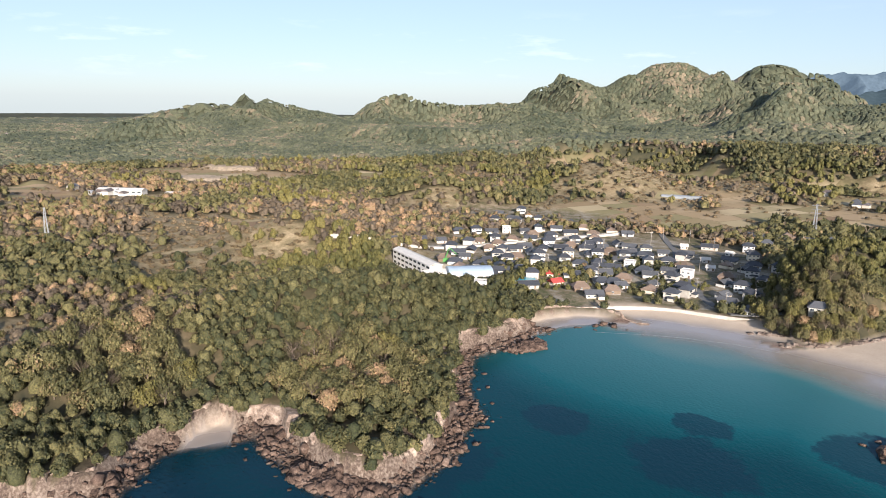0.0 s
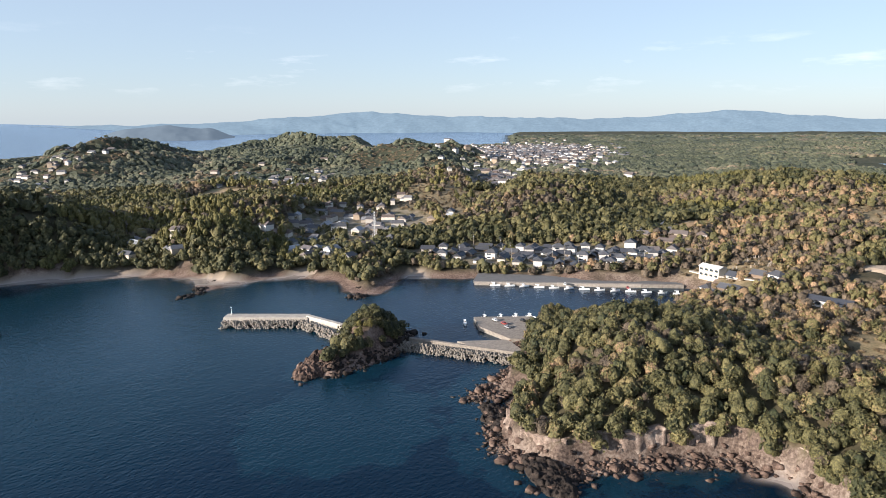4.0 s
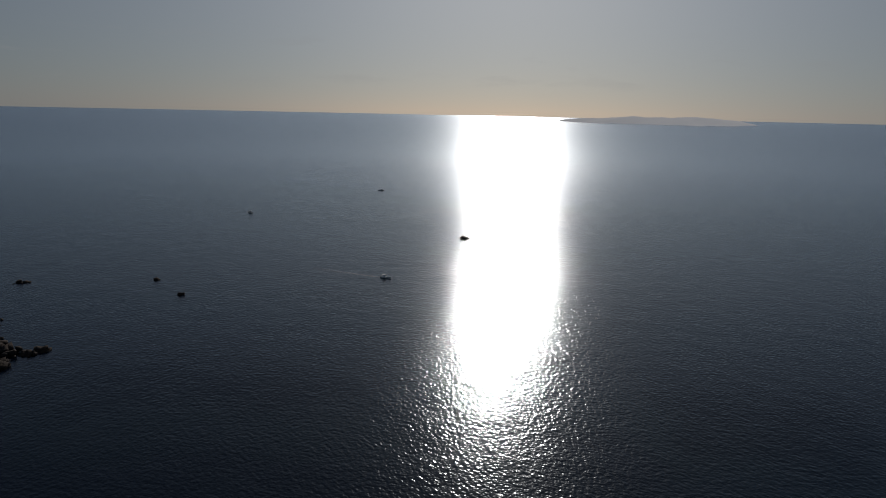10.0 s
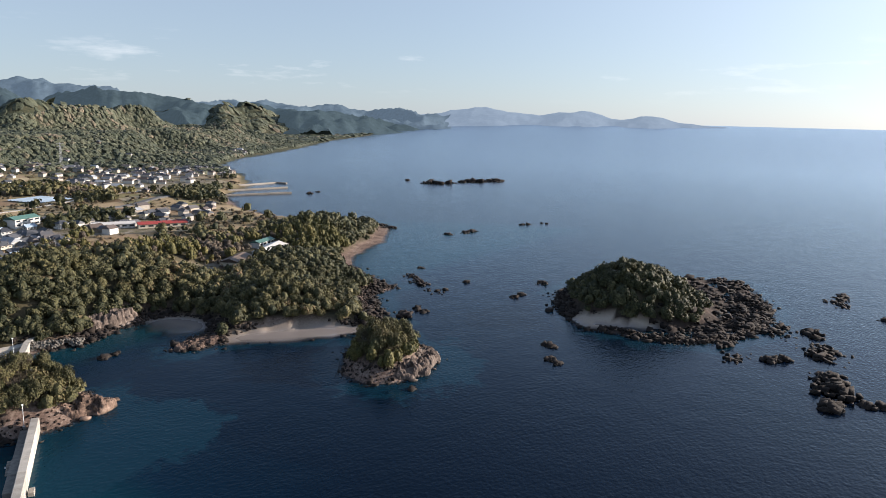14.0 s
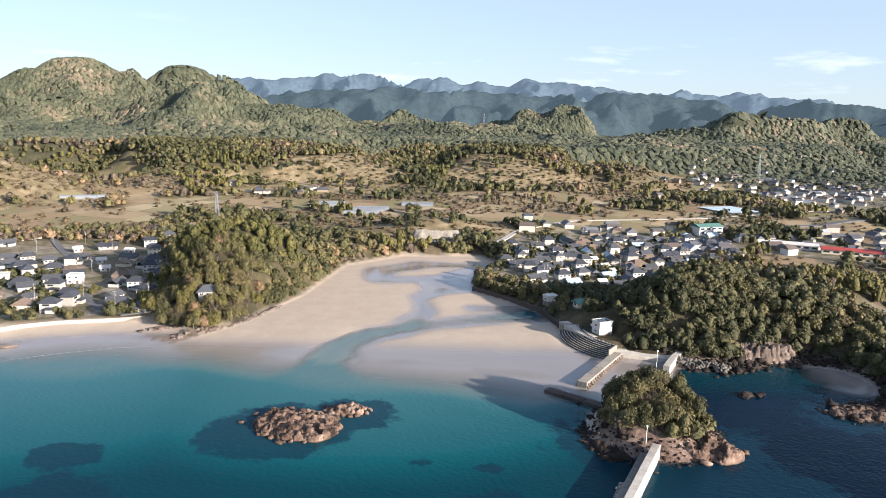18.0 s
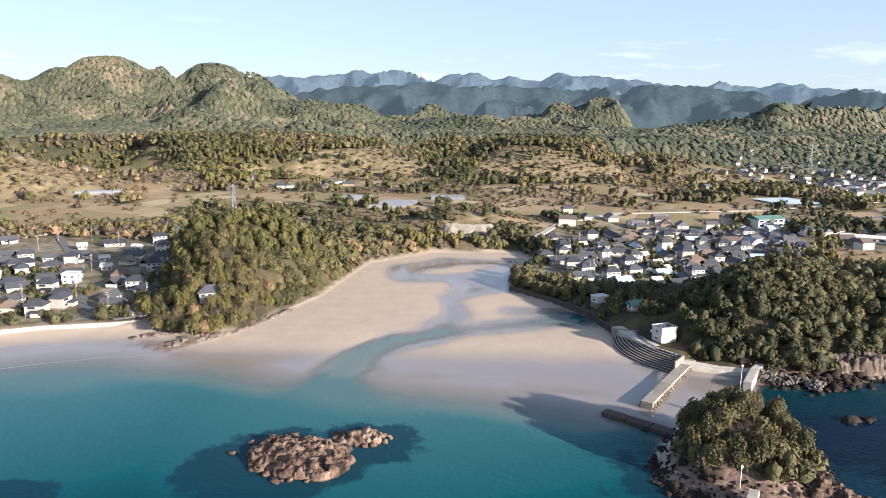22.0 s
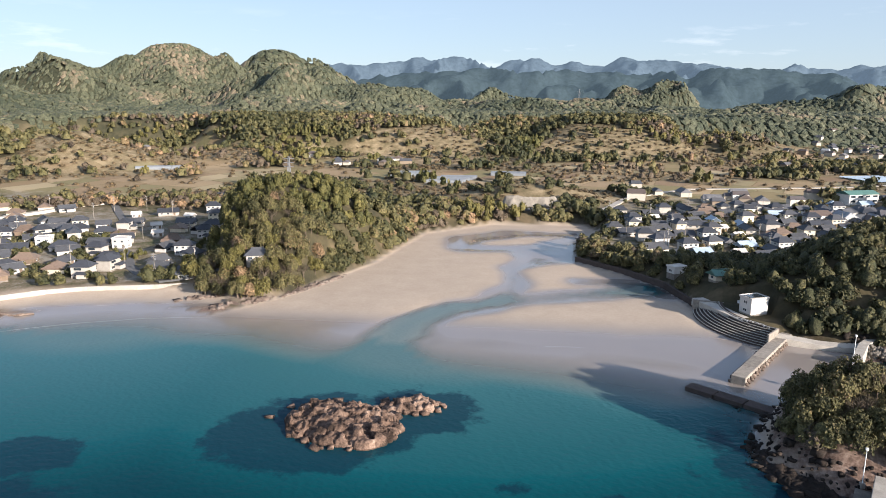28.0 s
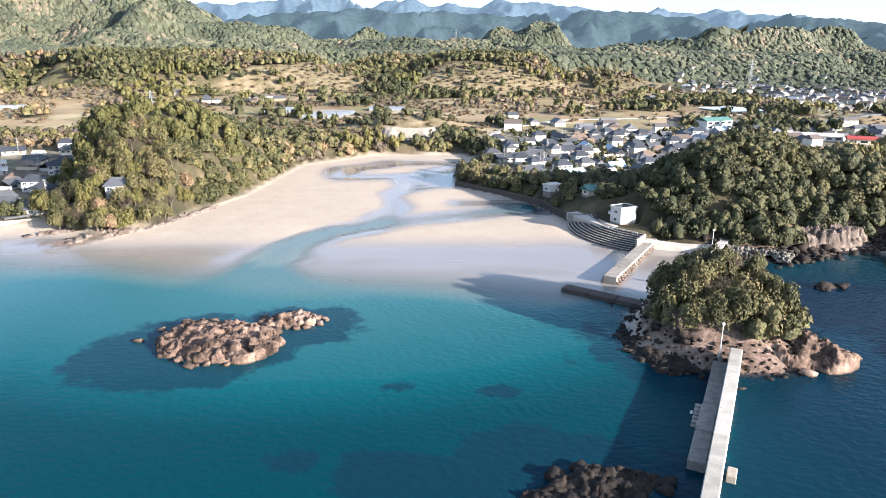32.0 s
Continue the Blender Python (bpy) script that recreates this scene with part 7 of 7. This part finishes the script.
def long_block(name, label, w, d, storeys, wall_mat, roof_mat, bays, barrel=False, category="building"):
    """A long institutional or work building: body, roof, and a row of windows to each storey."""
    t = thing(name, 0, 0, 0)
    high = 3.4 * storeys
    part("body", boxes((0, 0, -2, w, d, high + 2)), wall_mat, t)
    if barrel:
        bm = bmesh.new()
        rows = []
        for k in range(13):
            a = math.pi * k / 12
            y, z = -math.cos(a) * (d / 2 + 0.4), high + math.sin(a) * d * 0.22
            rows.append([bm.verts.new((s * (w / 2 + 0.4), y, z)) for s in (-1, 1)])
        for p, q in zip(rows, rows[1:]):
            bm.faces.new((p[0], p[1], q[1], q[0]))
        for s in (0, 1):
            bm.faces.new([r[s] for r in rows])
        bmesh.ops.recalc_face_normals(bm, faces=bm.faces)
        part("roof", bm, roof_mat, t)
    else:
        roof = part("roof", roof_mesh(w, d, d * 0.16 + 0.2, 0.6, "gable"), roof_mat, t)
        roof.location = (0, 0, high + 0.05)
    for s in range(storeys):
        for side in (-1, 1):
            for k in range(bays):
                x = (k - (bays - 1) / 2) * w / bays
                part("window", boxes((x, side * d / 2, 1.0 + 3.4 * s, w / bays * 0.62, 0.14, 1.5)), GLASS, t)
    return tagged(t, label, category)


place(long_block("school", "long white three-storey school building with a grey roof", 58, 9, 3, WHITE_WALL, SHEET_PALE, 9, category="school"), -336, 326, -18)
place(long_block("gymnasium", "white school gymnasium with a curved blue-grey roof", 28, 17, 2, WHITE_WALL, SHEET_BLUE, 5, True, "gymnasium"), -291, 330, 52)
place(long_block("annex", "white school annex with a pale roof", 22, 8, 2, WHITE_WALL, SHEET_PALE, 4, category="school"), -306, 316, 60)
place(long_block("workshop", "long shed with a bright red roof", 42, 11, 1, CREAM_WALL, TILE_RED, 6, category="shed"), 352, 598, -24)
place(long_block("workshop", "long low white shed beside the road", 36, 10, 1, WHITE_WALL, SHEET_PALE, 6, category="shed"), 318, 622, -24)
place(long_block("depot", "green-roofed depot beside the plain", 26, 13, 2, WHITE_WALL, SHEET_GREEN, 4, category="depot"), 262, 672, 20)
place(long_block("fish_shed", "large grey-roofed shed among the trees", 34, 15, 1, WHITE_WALL, SHEET_PALE, 5, category="shed"), 325, 412, 30)
place(long_block("fish_shed", "pale shed with a brown roof among the trees", 26, 14, 1, CREAM_WALL, TILE_BROWN, 4, category="shed"), 296, 414, 30)
place(long_block("fish_shed", "green-grey shed behind the larger ones", 22, 8, 1, WHITE_WALL, SHEET_GREEN, 4, category="shed"), 345, 446, 20)
place(long_block("factory", "long low white building on the plateau", 52, 14, 1, WHITE_WALL, SHEET_PALE, 8, category="factory"), -810, 318, 42, 2)
place(long_block("factory", "white shed beside the long building on the plateau", 26, 12, 1, WHITE_WALL, SHEET_PALE, 4, category="factory"), -738, 350, 42, 2)
place(long_block("fishery_office", "cream two-storey fishery office at the harbour", 15, 8, 2, CREAM_WALL, SHEET_PALE, 4, category="office"), -508, -22, 60)
place(long_block("guest_house", "low white guest house with a dark roof above the coast road", 22, 9, 1, WHITE_WALL, TILE_DARK, 5, category="guest house"), -433, 44, 70)

yard = part("school_yard", prism([(-346, 342), (-331, 362), (-306, 350), (-316, 330)], 2.0, zat(-325, 346) + 0.3), plain("yard_sand", (0.55, 0.47, 0.36), 0.95, 0.06, 4.0))
tagged(yard, "pale sandy school yard", "yard", kind="structure")
pool = thing("swimming_pool", -266, 350, zat(-266, 350) + 0.3, 45)
part("basin", boxes((0, 0, -1, 25, 12, 1.3)), CONCRETE, pool)
part("water", boxes((0, 0, 0.3, 22, 9, 0.05)), plain("pool_blue", (0.06, 0.28, 0.36), 0.1, 0.08, 3.0), pool)
tagged(pool, "outdoor school swimming pool with blue water", "pool")
hoist = thing("green_crane", -342, 361, zat(-342, 361), 30)
GREEN_PAINT = plain("green_paint", (0.08, 0.26, 0.07), 0.5, 0.1, 1.0)
part("body", boxes((0, 0, 0, 5, 3, 3)), GREEN_PAINT, hoist)
part("mast", tube(bmesh.new(), (0, 0, 3), (3, 0, 11), 0.45, 0.28, 4), GREEN_PAINT, hoist)
part("jib", tube(bmesh.new(), (3, 0, 11), (9, 0, 6), 0.35, 0.2, 4), GREEN_PAINT, hoist)
tagged(hoist, "bright green mobile crane beside the school yard", "crane")

# Far town across the woods, and scattered far buildings.
town = np.random.default_rng(21)
tu, tv = town.normal(0, 1, (2, 1700))
tx, ty = -1850 - tu * 260 + tv * 45, -650 - tu * 105 - tv * 80
tz = height_at(tx, ty) + lift(tx, ty)
block_rows = [(x, y, z + 1, town.uniform(7, 17), town.uniform(7, 11), town.choice((3.0, 4.0, 5.5, 8.0)), town.uniform(0, 90)) for x, y, z in zip(tx, ty, tz)]
build_far_houses("distant_town", "dense pale buildings of a town far off", block_rows, "town")


def greenhouse(label, w, d):
    """A plastic tunnel house: curved skin on hoops, with end walls."""
    t = thing("greenhouse", 0, 0, 0)
    bm = bmesh.new()
    rows = []
    for k in range(11):
        a = math.pi * k / 10
        y, z = -math.cos(a) * d / 2, 0.8 + math.sin(a) * d * 0.36
        rows.append([bm.verts.new((s * w / 2, y, z)) for s in (-1, 1)])
    for p, q in zip(rows, rows[1:]):
        bm.faces.new((p[0], p[1], q[1], q[0]))
    bmesh.ops.recalc_face_normals(bm, faces=bm.faces)
    part("skin", bm, PLASTIC, t)
    part("base", boxes((0, 0, -2, w, d, 2.8)), PLASTIC, t)
    for s in (-1, 1):
        part("end_wall", boxes((s * w / 2, 0, 0, 0.15, d * 0.96, 2.4)), PLASTIC, t)
    for k in range(6):
        x = (k / 5 - 0.5) * w
        part("hoop", boxes((x, 0, 0.8 + d * 0.36, 0.12, d * 0.4, 0.1)), STEEL, t)
    return tagged(t, label, "greenhouse", "greenhouses on the plain")


PLASTIC = plain("milky_plastic_sheet", (0.20, 0.215, 0.23), 0.45, 0.1, 3.0)
GLASSHOUSE = greenhouse("long milky plastic greenhouse in the fields", 34, 7)
spots_ = [(-62 + 9 * k * 0.3, 730 + 8.0 * k, 4) for k in range(5)] + [(-104 + 2 * k, 776 + 8 * k, 8) for k in range(3)] + [(-6, 792 + 8 * k, 0) for k in range(2)]
spots_ += [(-560 + 12 * k, 975 + 8 * k, -30) for k in range(4)] + [(420, 930 + 9 * k, 30) for k in range(3)] + [(-360, 770, 20), (-352, 779, 20)]
for k, (x, y, a) in enumerate(spots_):
    m = pose(x, y, zat(x, y), 0, 0, a)
    if k:
        copy_thing(GLASSHOUSE, m)
    else:
        GLASSHOUSE.matrix_world = m
panels = thing("solar_field", 350, 838, zat(350, 838), 18)
for k in range(9):
    ob = part("solar_panel", boxes((0, 0, 0, 46, 3.4, 0.15)), SHEET_BLUE, panels)
    ob.matrix_basis = pose(0, (k - 4) * 5.2, 1.6, 14, 0, 0)
    part("rack", boxes((-18, (k - 4) * 5.2, -1.5, 0.2, 0.2, 3.2), (0, (k - 4) * 5.2, -1.5, 0.2, 0.2, 3.2), (18, (k - 4) * 5.2, -1.5, 0.2, 0.2, 3.2)), STEEL, panels)
tagged(panels, "rows of pale blue solar panels in the fields", "solar panels")

# Cut earth: terraces on the far plateau, a bare slope above the harbour, and gravestones beside it.
EARTH = plain("bare_pale_earth", (0.38, 0.30, 0.215), 0.95, 0.3, 5.0, relief=0.2)


def heap(name, label, x, y, rx, ry, high, turn, mat, seed):
    """A long bare bank of earth with ledges."""
    n = 22
    u, v = np.meshgrid(np.linspace(-1.25, 1.25, n) * rx, np.linspace(-1.25, 1.25, n) * ry, indexing="ij")
    c, s = math.cos(radians(turn)), math.sin(radians(turn))
    px, py = x + u * c - v * s, y + u * s + v * c
    g = height_at(px.ravel(), py.ravel()).reshape(n, n)
    f = 1 - smooth(0.55, 1.15, np.hypot(u / rx, v / ry) + (fbm(px, py, 12, seed, 3) - 0.5) * 0.5)
    z = g - 0.8 + (np.round(f * 3) / 3 * 0.5 + f * 0.5) * (high + 0.8)
    ids = np.arange(n * n).reshape(n, n)
    quads = np.stack([ids[:-1, :-1], ids[1:, :-1], ids[1:, 1:], ids[:-1, 1:]], -1).reshape(-1, 4)
    return tagged(new(name, mesh_from(name, np.column_stack([px.ravel(), py.ravel(), z.ravel()]), quads, mat)), label, "earth bank", kind="structure")


heap("earth_terrace", "pale cut earth terraces on the plateau", -880, 452, 60, 26, 3, 25, EARTH, 3)
heap("earth_terrace", "pale cut earth terraces on the plateau", -960, 540, 50, 24, 5, 25, EARTH, 4)
heap("earth_terrace", "pale earth track along the hillside", -790, 520, 40, 7, 2, 20, EARTH, 5)
heap("earth_slope", "bare pale slope in the woods above the harbour", -524, 86, 40, 17, 1.6, 35, EARTH, 6)
grave = part("gravestone", boxes((0, 0, -0.3, 1.1, 1.1, 0.7), (0, 0, 0.4, 0.75, 0.75, 0.5), (0, 0, 0.9, 0.42, 0.42, 1.2)), OLD_CONCRETE)
tagged(grave, "pale stone grave marker on the hillside", "gravestone", "gravestones")
gr = random.Random(31)
for k in range(70):
    x, y = (-545 + gr.uniform(-26, 22), 6 + gr.uniform(-18, 16)) if k < 48 else (62 + gr.uniform(-8, 8), 466 + gr.uniform(-9, 9))
    m = pose(x, y, zat(x, y) + 0.3, 0, 0, gr.uniform(0, 30)) @ Matrix.Diagonal((0.9, 0.9, 0.95, 1))
    if k:
        copy_thing(grave, m)
    else:
        grave.matrix_world = m


# ---- boats, cars, poles and other small things ----
def hull(length, beam, high):
    """A boat's hull: flared bow, flat stern, hollow deck."""
    bm = bmesh.new()
    rings_ = []
    for k in range(9):
        f = k / 8
        w = beam / 2 * min(1.0, 1.15 * (1 - f ** 2.6) + 0.02)
        rise = high * (1 + 0.45 * f * f)
        x = (f - 0.5) * length
        rings_.append([bm.verts.new(p) for p in ((x, 0, -0.35 + 0.3 * f * f), (x, w * 0.8, 0.05), (x, w, rise), (x, w * 0.85, rise), (x, w * 0.8, rise - 0.3),
                                                 (x, -w * 0.8, rise - 0.3), (x, -w * 0.85, rise), (x, -w, rise), (x, -w * 0.8, 0.05))])
    for a, b in zip(rings_, rings_[1:]):
        for k in range(9):
            bm.faces.new((a[k], b[k], b[(k + 1) % 9], a[(k + 1) % 9]))
    bm.faces.new(rings_[0][::-1])
    bm.faces.new(rings_[-1])
    bmesh.ops.recalc_face_normals(bm, faces=bm.faces)
    return bm


def boat(label, length=7.0):
    t = thing("fishing_boat", 0, 0, 0)
    part("hull", hull(length, length * 0.28, 0.75), WHITE_PAINT, t)
    part("cabin", boxes((-length * 0.12, 0, 0.4, length * 0.22, length * 0.17, 1.7, 0, 0.08)), WHITE_PAINT, t)
    part("windscreen", boxes((-length * 0.005, 0, 1.35, 0.06, length * 0.15, 0.5)), GLASS, t)
    part("canopy", boxes((-length * 0.2, 0, 2.2, length * 0.36, length * 0.2, 0.08)), WHITE_PAINT, t)
    part("outboard", boxes((-length * 0.53, 0, 0.0, 0.5, 0.5, 1.1, 0, 0.06)), BLACK, t)
    part("mast", tube(bmesh.new(), (-length * 0.2, 0, 2.2), (-length * 0.2, 0, 4.2), 0.05, 0.03, 6), STEEL, t)
    return tagged(t, label, "boat", "fishing boats")


MOORED = boat("small white fishing boat moored at the quay")
MOORED.matrix_world = pose(-364, -133, 0.1, 0, 0, 30)
for k in range(13):
    f = 0.12 + 0.068 * k
    copy_thing(MOORED, pose(-452 - 37 * f + 2, -171 + 141 * f, 0.1, 0, 0, 105 + 14 * (k % 3)))
for x, y, a in ((-379, -127, 60), (-384, -119, 65), (-389, -112, 60), (-393, -105, 70)):
    copy_thing(MOORED, pose(x, y, 0.1, 0, 0, a))
runner = boat("white motor boat under way across the bay", 8.0)
runner.matrix_world = pose(-94, -334, 0.15, 0, -3, -15)
far_boat = boat("small fishing boat far out on the open sea", 8.0)
far_boat.matrix_world = pose(372, -184, 0.1, 0, 0, 215)
for x, y, a in ((707, -177, 20), (856, -401, 80)):
    copy_thing(far_boat, pose(x, y, 0.1, 0, 0, a))


def wake(name, label, x, y, turn, length, spread):
    """Foam behind a boat: a narrow churned strip and two thin arms."""
    t = thing(name, x, y, 0.0, turn)
    m, tree_, b = material("foam", 0.9, 0.2)
    f = maths(tree_, "MULTIPLY_ADD", noise_at(tree_, 3.0, 5, 0.7), 1.6, -0.35)
    out = tree_.nodes["Material Output"]
    b.inputs["Base Color"].default_value = (0.75, 0.78, 0.8, 1)
    clear, blend = tree_.nodes.new("ShaderNodeBsdfTransparent"), tree_.nodes.new("ShaderNodeMixShader")
    tree_.links.new(maths(tree_, "MULTIPLY", f, attr(tree_, "froth")), blend.inputs[0])
    tree_.links.new(clear.outputs[0], blend.inputs[1])
    tree_.links.new(b.outputs[0], blend.inputs[2])
    tree_.links.new(blend.outputs[0], out.inputs[0])
    for side, wide0, wide1, strong in ((0, 1.2, 7.0, 1.0), (1, 0.6, 1.6, 0.5), (-1, 0.6, 1.6, 0.5)):
        n = 30
        k = np.linspace(0, 1, n)
        mid = side * spread * k
        w = wide0 + (wide1 - wide0) * k
        u = -length * k
        co = np.concatenate([np.column_stack([u, mid - w / 2, np.full(n, 0.06)]), np.column_stack([u, mid + w / 2, np.full(n, 0.06)])])
        quads = np.array([[i, i + 1, n + i + 1, n + i] for i in range(n - 1)])
        me = mesh_from("foam_strip", co, quads, m)
        a = me.attributes.new("froth", "FLOAT", "POINT")
        a.data.foreach_set("value", np.tile(strong * (1 - k) ** 0.8, 2).astype(np.float32))
        ob = new("foam_strip", me)
        ob.parent = t
    return tagged(t, label, "wake")


wake("wake", "white foaming wake behind the motor boat", -97.5, -333, -195 + 180, 105, 16)
def foam_line(label, line, wide):
    """A thin breaking wave along the beach."""
    p = np.array(line, float)
    t = np.linspace(0, len(p) - 1, 60)
    q = np.column_stack([np.interp(t, np.arange(len(p)), p[:, k]) for k in (0, 1)])
    q += (fbm(q[:, 0], q[:, 1], 14, 5, 2) - 0.5)[:, None] * 2.0
    d = np.gradient(q, axis=0)
    nrm = np.column_stack([-d[:, 1], d[:, 0]]) / np.linalg.norm(d, axis=1)[:, None]
    w = wide * (0.3 + vnoise(q[:, 0], q[:, 1], 9, 3))[:, None]
    co = np.concatenate([np.column_stack([q - nrm * w / 2, np.full(60, 0.05)]), np.column_stack([q + nrm * w / 2, np.full(60, 0.07)])])
    me = mesh_from("foam_line", co, np.array([[i, i + 1, 61 + i, 60 + i] for i in range(59)]), plain("sea_foam", (0.24, 0.25, 0.25), 0.9, 0.3, 0.6))
    return tagged(new("foam_line", me), label, "foam")


foam_line("thin white wave breaking along the beach", [(-186, 312), (-163, 329), (-145, 339), (-125, 347), (-102, 352)], 0.3)
foam_line("short white ripple at the edge of the sand", [(22, 336), (30, 337), (36, 337)], 0.35)
wake("wake", "thin wake behind a far fishing boat", 375, -182, 215, 60, 16)

buoy = thing("buoy", -236, -347, 0)
part("float", tube(bmesh.new(), (0, 0, -0.3), (0, 0, 0.9), 1.0, 0.8, 10), BLACK, buoy)
part("tower", tube(bmesh.new(), (0, 0, 0.9), (0, 0, 3.6), 0.35, 0.12, 6), BLACK, buoy)
tagged(buoy, "dark navigation buoy in the bay", "buoy")
for x, y in ((73, 234), (78, 236)):
    ob = part("float_marker", tube(bmesh.new(), (0, 0, -0.1), (0, 0, 0.45), 0.35, 0.25, 8), WHITE_PAINT)
    ob.location = (x, y, 0)
    tagged(ob, "small white mooring float", "float")


def car(label, mat):
    t = thing("car", 0, 0, 0)
    bm = boxes((0, 0, 0.35, 4.1, 1.65, 0.6, 0, 0.12))
    part("body", bm, mat, t)
    part("cab", boxes((-0.2, 0, 0.95, 2.3, 1.5, 0.6, 0, 0.18)), GLASS, t)
    part("roof", boxes((-0.2, 0, 1.5, 1.7, 1.35, 0.07)), mat, t)
    for sx_ in (-1.25, 1.25):
        for sy_ in (-0.75, 0.75):
            part("wheel", tube(bmesh.new(), (sx_, sy_ - 0.1, 0.32), (sx_, sy_ + 0.1, 0.32), 0.32, 0.32, 10), BLACK, t)
    return tagged(t, label, "car", "parked cars")


CARS = [car("small white car parked on concrete", WHITE_PAINT), car("small red car parked on concrete", TILE_RED), car("small black car parked on concrete", BLACK), car("small silver car parked on concrete", STEEL)]
LOTS = [(-371, -118, 2.3, 60), (-367, -111, 2.3, 60), (-377, -104, 2.3, 60), (-362, -107, 2.3, 60), (-470, -110, 2.05, 15), (-478, -70, 2.05, 15)]
for k, (x, y, z, a) in enumerate(LOTS):
    if k < 4:
        CARS[k].matrix_world = pose(x, y, z, 0, 0, a)
    else:
        copy_thing(CARS[k % 4], pose(x, y, z, 0, 0, a))


def utility_pole():
    t = thing("utility_pole", 0, 0, 0)
    part("pole", tube(bmesh.new(), (0, 0, -1), (0, 0, 11), 0.2, 0.12, 6), OLD_CONCRETE, t)
    part("crossarm", boxes((0, 0, 10.2, 2.0, 0.12, 0.14), (0, 0, 9.2, 1.6, 0.12, 0.14)), STEEL, t)
    part("transformer", tube(bmesh.new(), (0.45, 0, 7.6), (0.45, 0, 8.6), 0.28, 0.28, 8), STEEL, t)
    return tagged(t, "grey concrete utility pole", "utility pole", "utility poles")


POLE = utility_pole()
pr = random.Random(4)
POLE.matrix_world = pose(-150, 396, zat(-150, 396), 0, 0, 20)
for k in range(46):
    x, y = (pr.uniform(-320, -140), pr.uniform(380, 560)) if k % 3 == 0 else (pr.uniform(60, 230), pr.uniform(470, 640)) if k % 3 == 1 else (pr.uniform(-560, -510), pr.uniform(-230, -20))
    z = zat(x, y)
    if z > 2:
        copy_thing(POLE, pose(x, y, z, 0, 0, pr.uniform(0, 180)))


def pylon(x, y, z, high, label):
    """A lattice mast: four legs, cross bracing and arms."""
    t = thing("pylon", x, y, z)
    for a in (45, 135, 225, 315):
        c, s = math.cos(radians(a)), math.sin(radians(a))
        part("leg", tube(bmesh.new(), (c * high * 0.1, s * high * 0.1, -8), (c * 0.5, s * 0.5, high), 0.35, 0.2, 4), STEEL, t)
    for k in range(1, 6):
        f, w = k / 6, high * 0.07 * (1 - k / 6.5)
        part("brace", tube(bmesh.new(), (-w, -w, high * f), (w, w, high * (f + 0.1)), 0.15, 0.15, 4), STEEL, t)
    for f in (0.7, 0.82, 0.94):
        part("arm", tube(bmesh.new(), (-high * 0.15, 0, high * f), (high * 0.15, 0, high * f), 0.25, 0.25, 4), STEEL, t)
    return tagged(t, label, "pylon", "pylons")


for x, y, h in ((-180, 660, 26), (-560, 163, 22), (-560, -320, 22), (-960, 120, 24), (590, 1300, 40), (-330, 2300, 40), (140, 2100, 42)):
    pylon(x, y, zat(x, y) + float(lift(np.array([x * 1.0]), np.array([y * 1.0]))[0]), h + 2, "grey lattice mast rising above the trees")


def palm(x, y):
    t = thing("palm", x, y, zat(x, y))
    part("trunk", tube(bmesh.new(), (0, 0, -0.5), (0.3, 0, 8.5), 0.28, 0.18, 7), BARK, t)
    bm = bmesh.new()
    for k in range(18):
        a, droop = k * 2.4, 0.6 + (k % 3) * 0.5
        pts = [Vector((0.3 + math.cos(a) * 2.6 * f, math.sin(a) * 2.6 * f, 8.5 + 1.6 * f - droop * 1.6 * f * f)) for f in (0, 0.4, 0.75, 1.0)]
        side = Vector((-math.sin(a), math.cos(a), 0)) * 0.32
        rows = [(bm.verts.new(p - side * w), bm.verts.new(p + side * w)) for p, w in zip(pts, (0.3, 1, 0.9, 0.1))]
        for p, q in zip(rows, rows[1:]):
            bm.faces.new((p[0], p[1], q[1], q[0]))
    part("fronds", bm, BAMBOO, t)
    return tagged(t, "tall palm with a tuft of drooping fronds", "palm", "palms by the water")


for x, y in ((-424, -53), (-431, -48), (-438, -42), (-445, -36), (-453, -31), (-461, -25), (-388, -446), (-396, -440), (-380, -452)):
    palm(x, y)


lake = part("reservoir", prism([(-1560, 185), (-1530, 180), (-1505, 160), (-1510, 135), (-1550, 125), (-1590, 140), (-1590, 170)], 0, zat(-1528, 158) + float(lift(np.array([-1528.0]), np.array([158.0]))[0]) + 0.8), plain("lake_water", (0.03, 0.07, 0.12), 0.15, 0.1, 20.0))
tagged(lake, "small blue reservoir among the far woods", "reservoir", kind="structure")
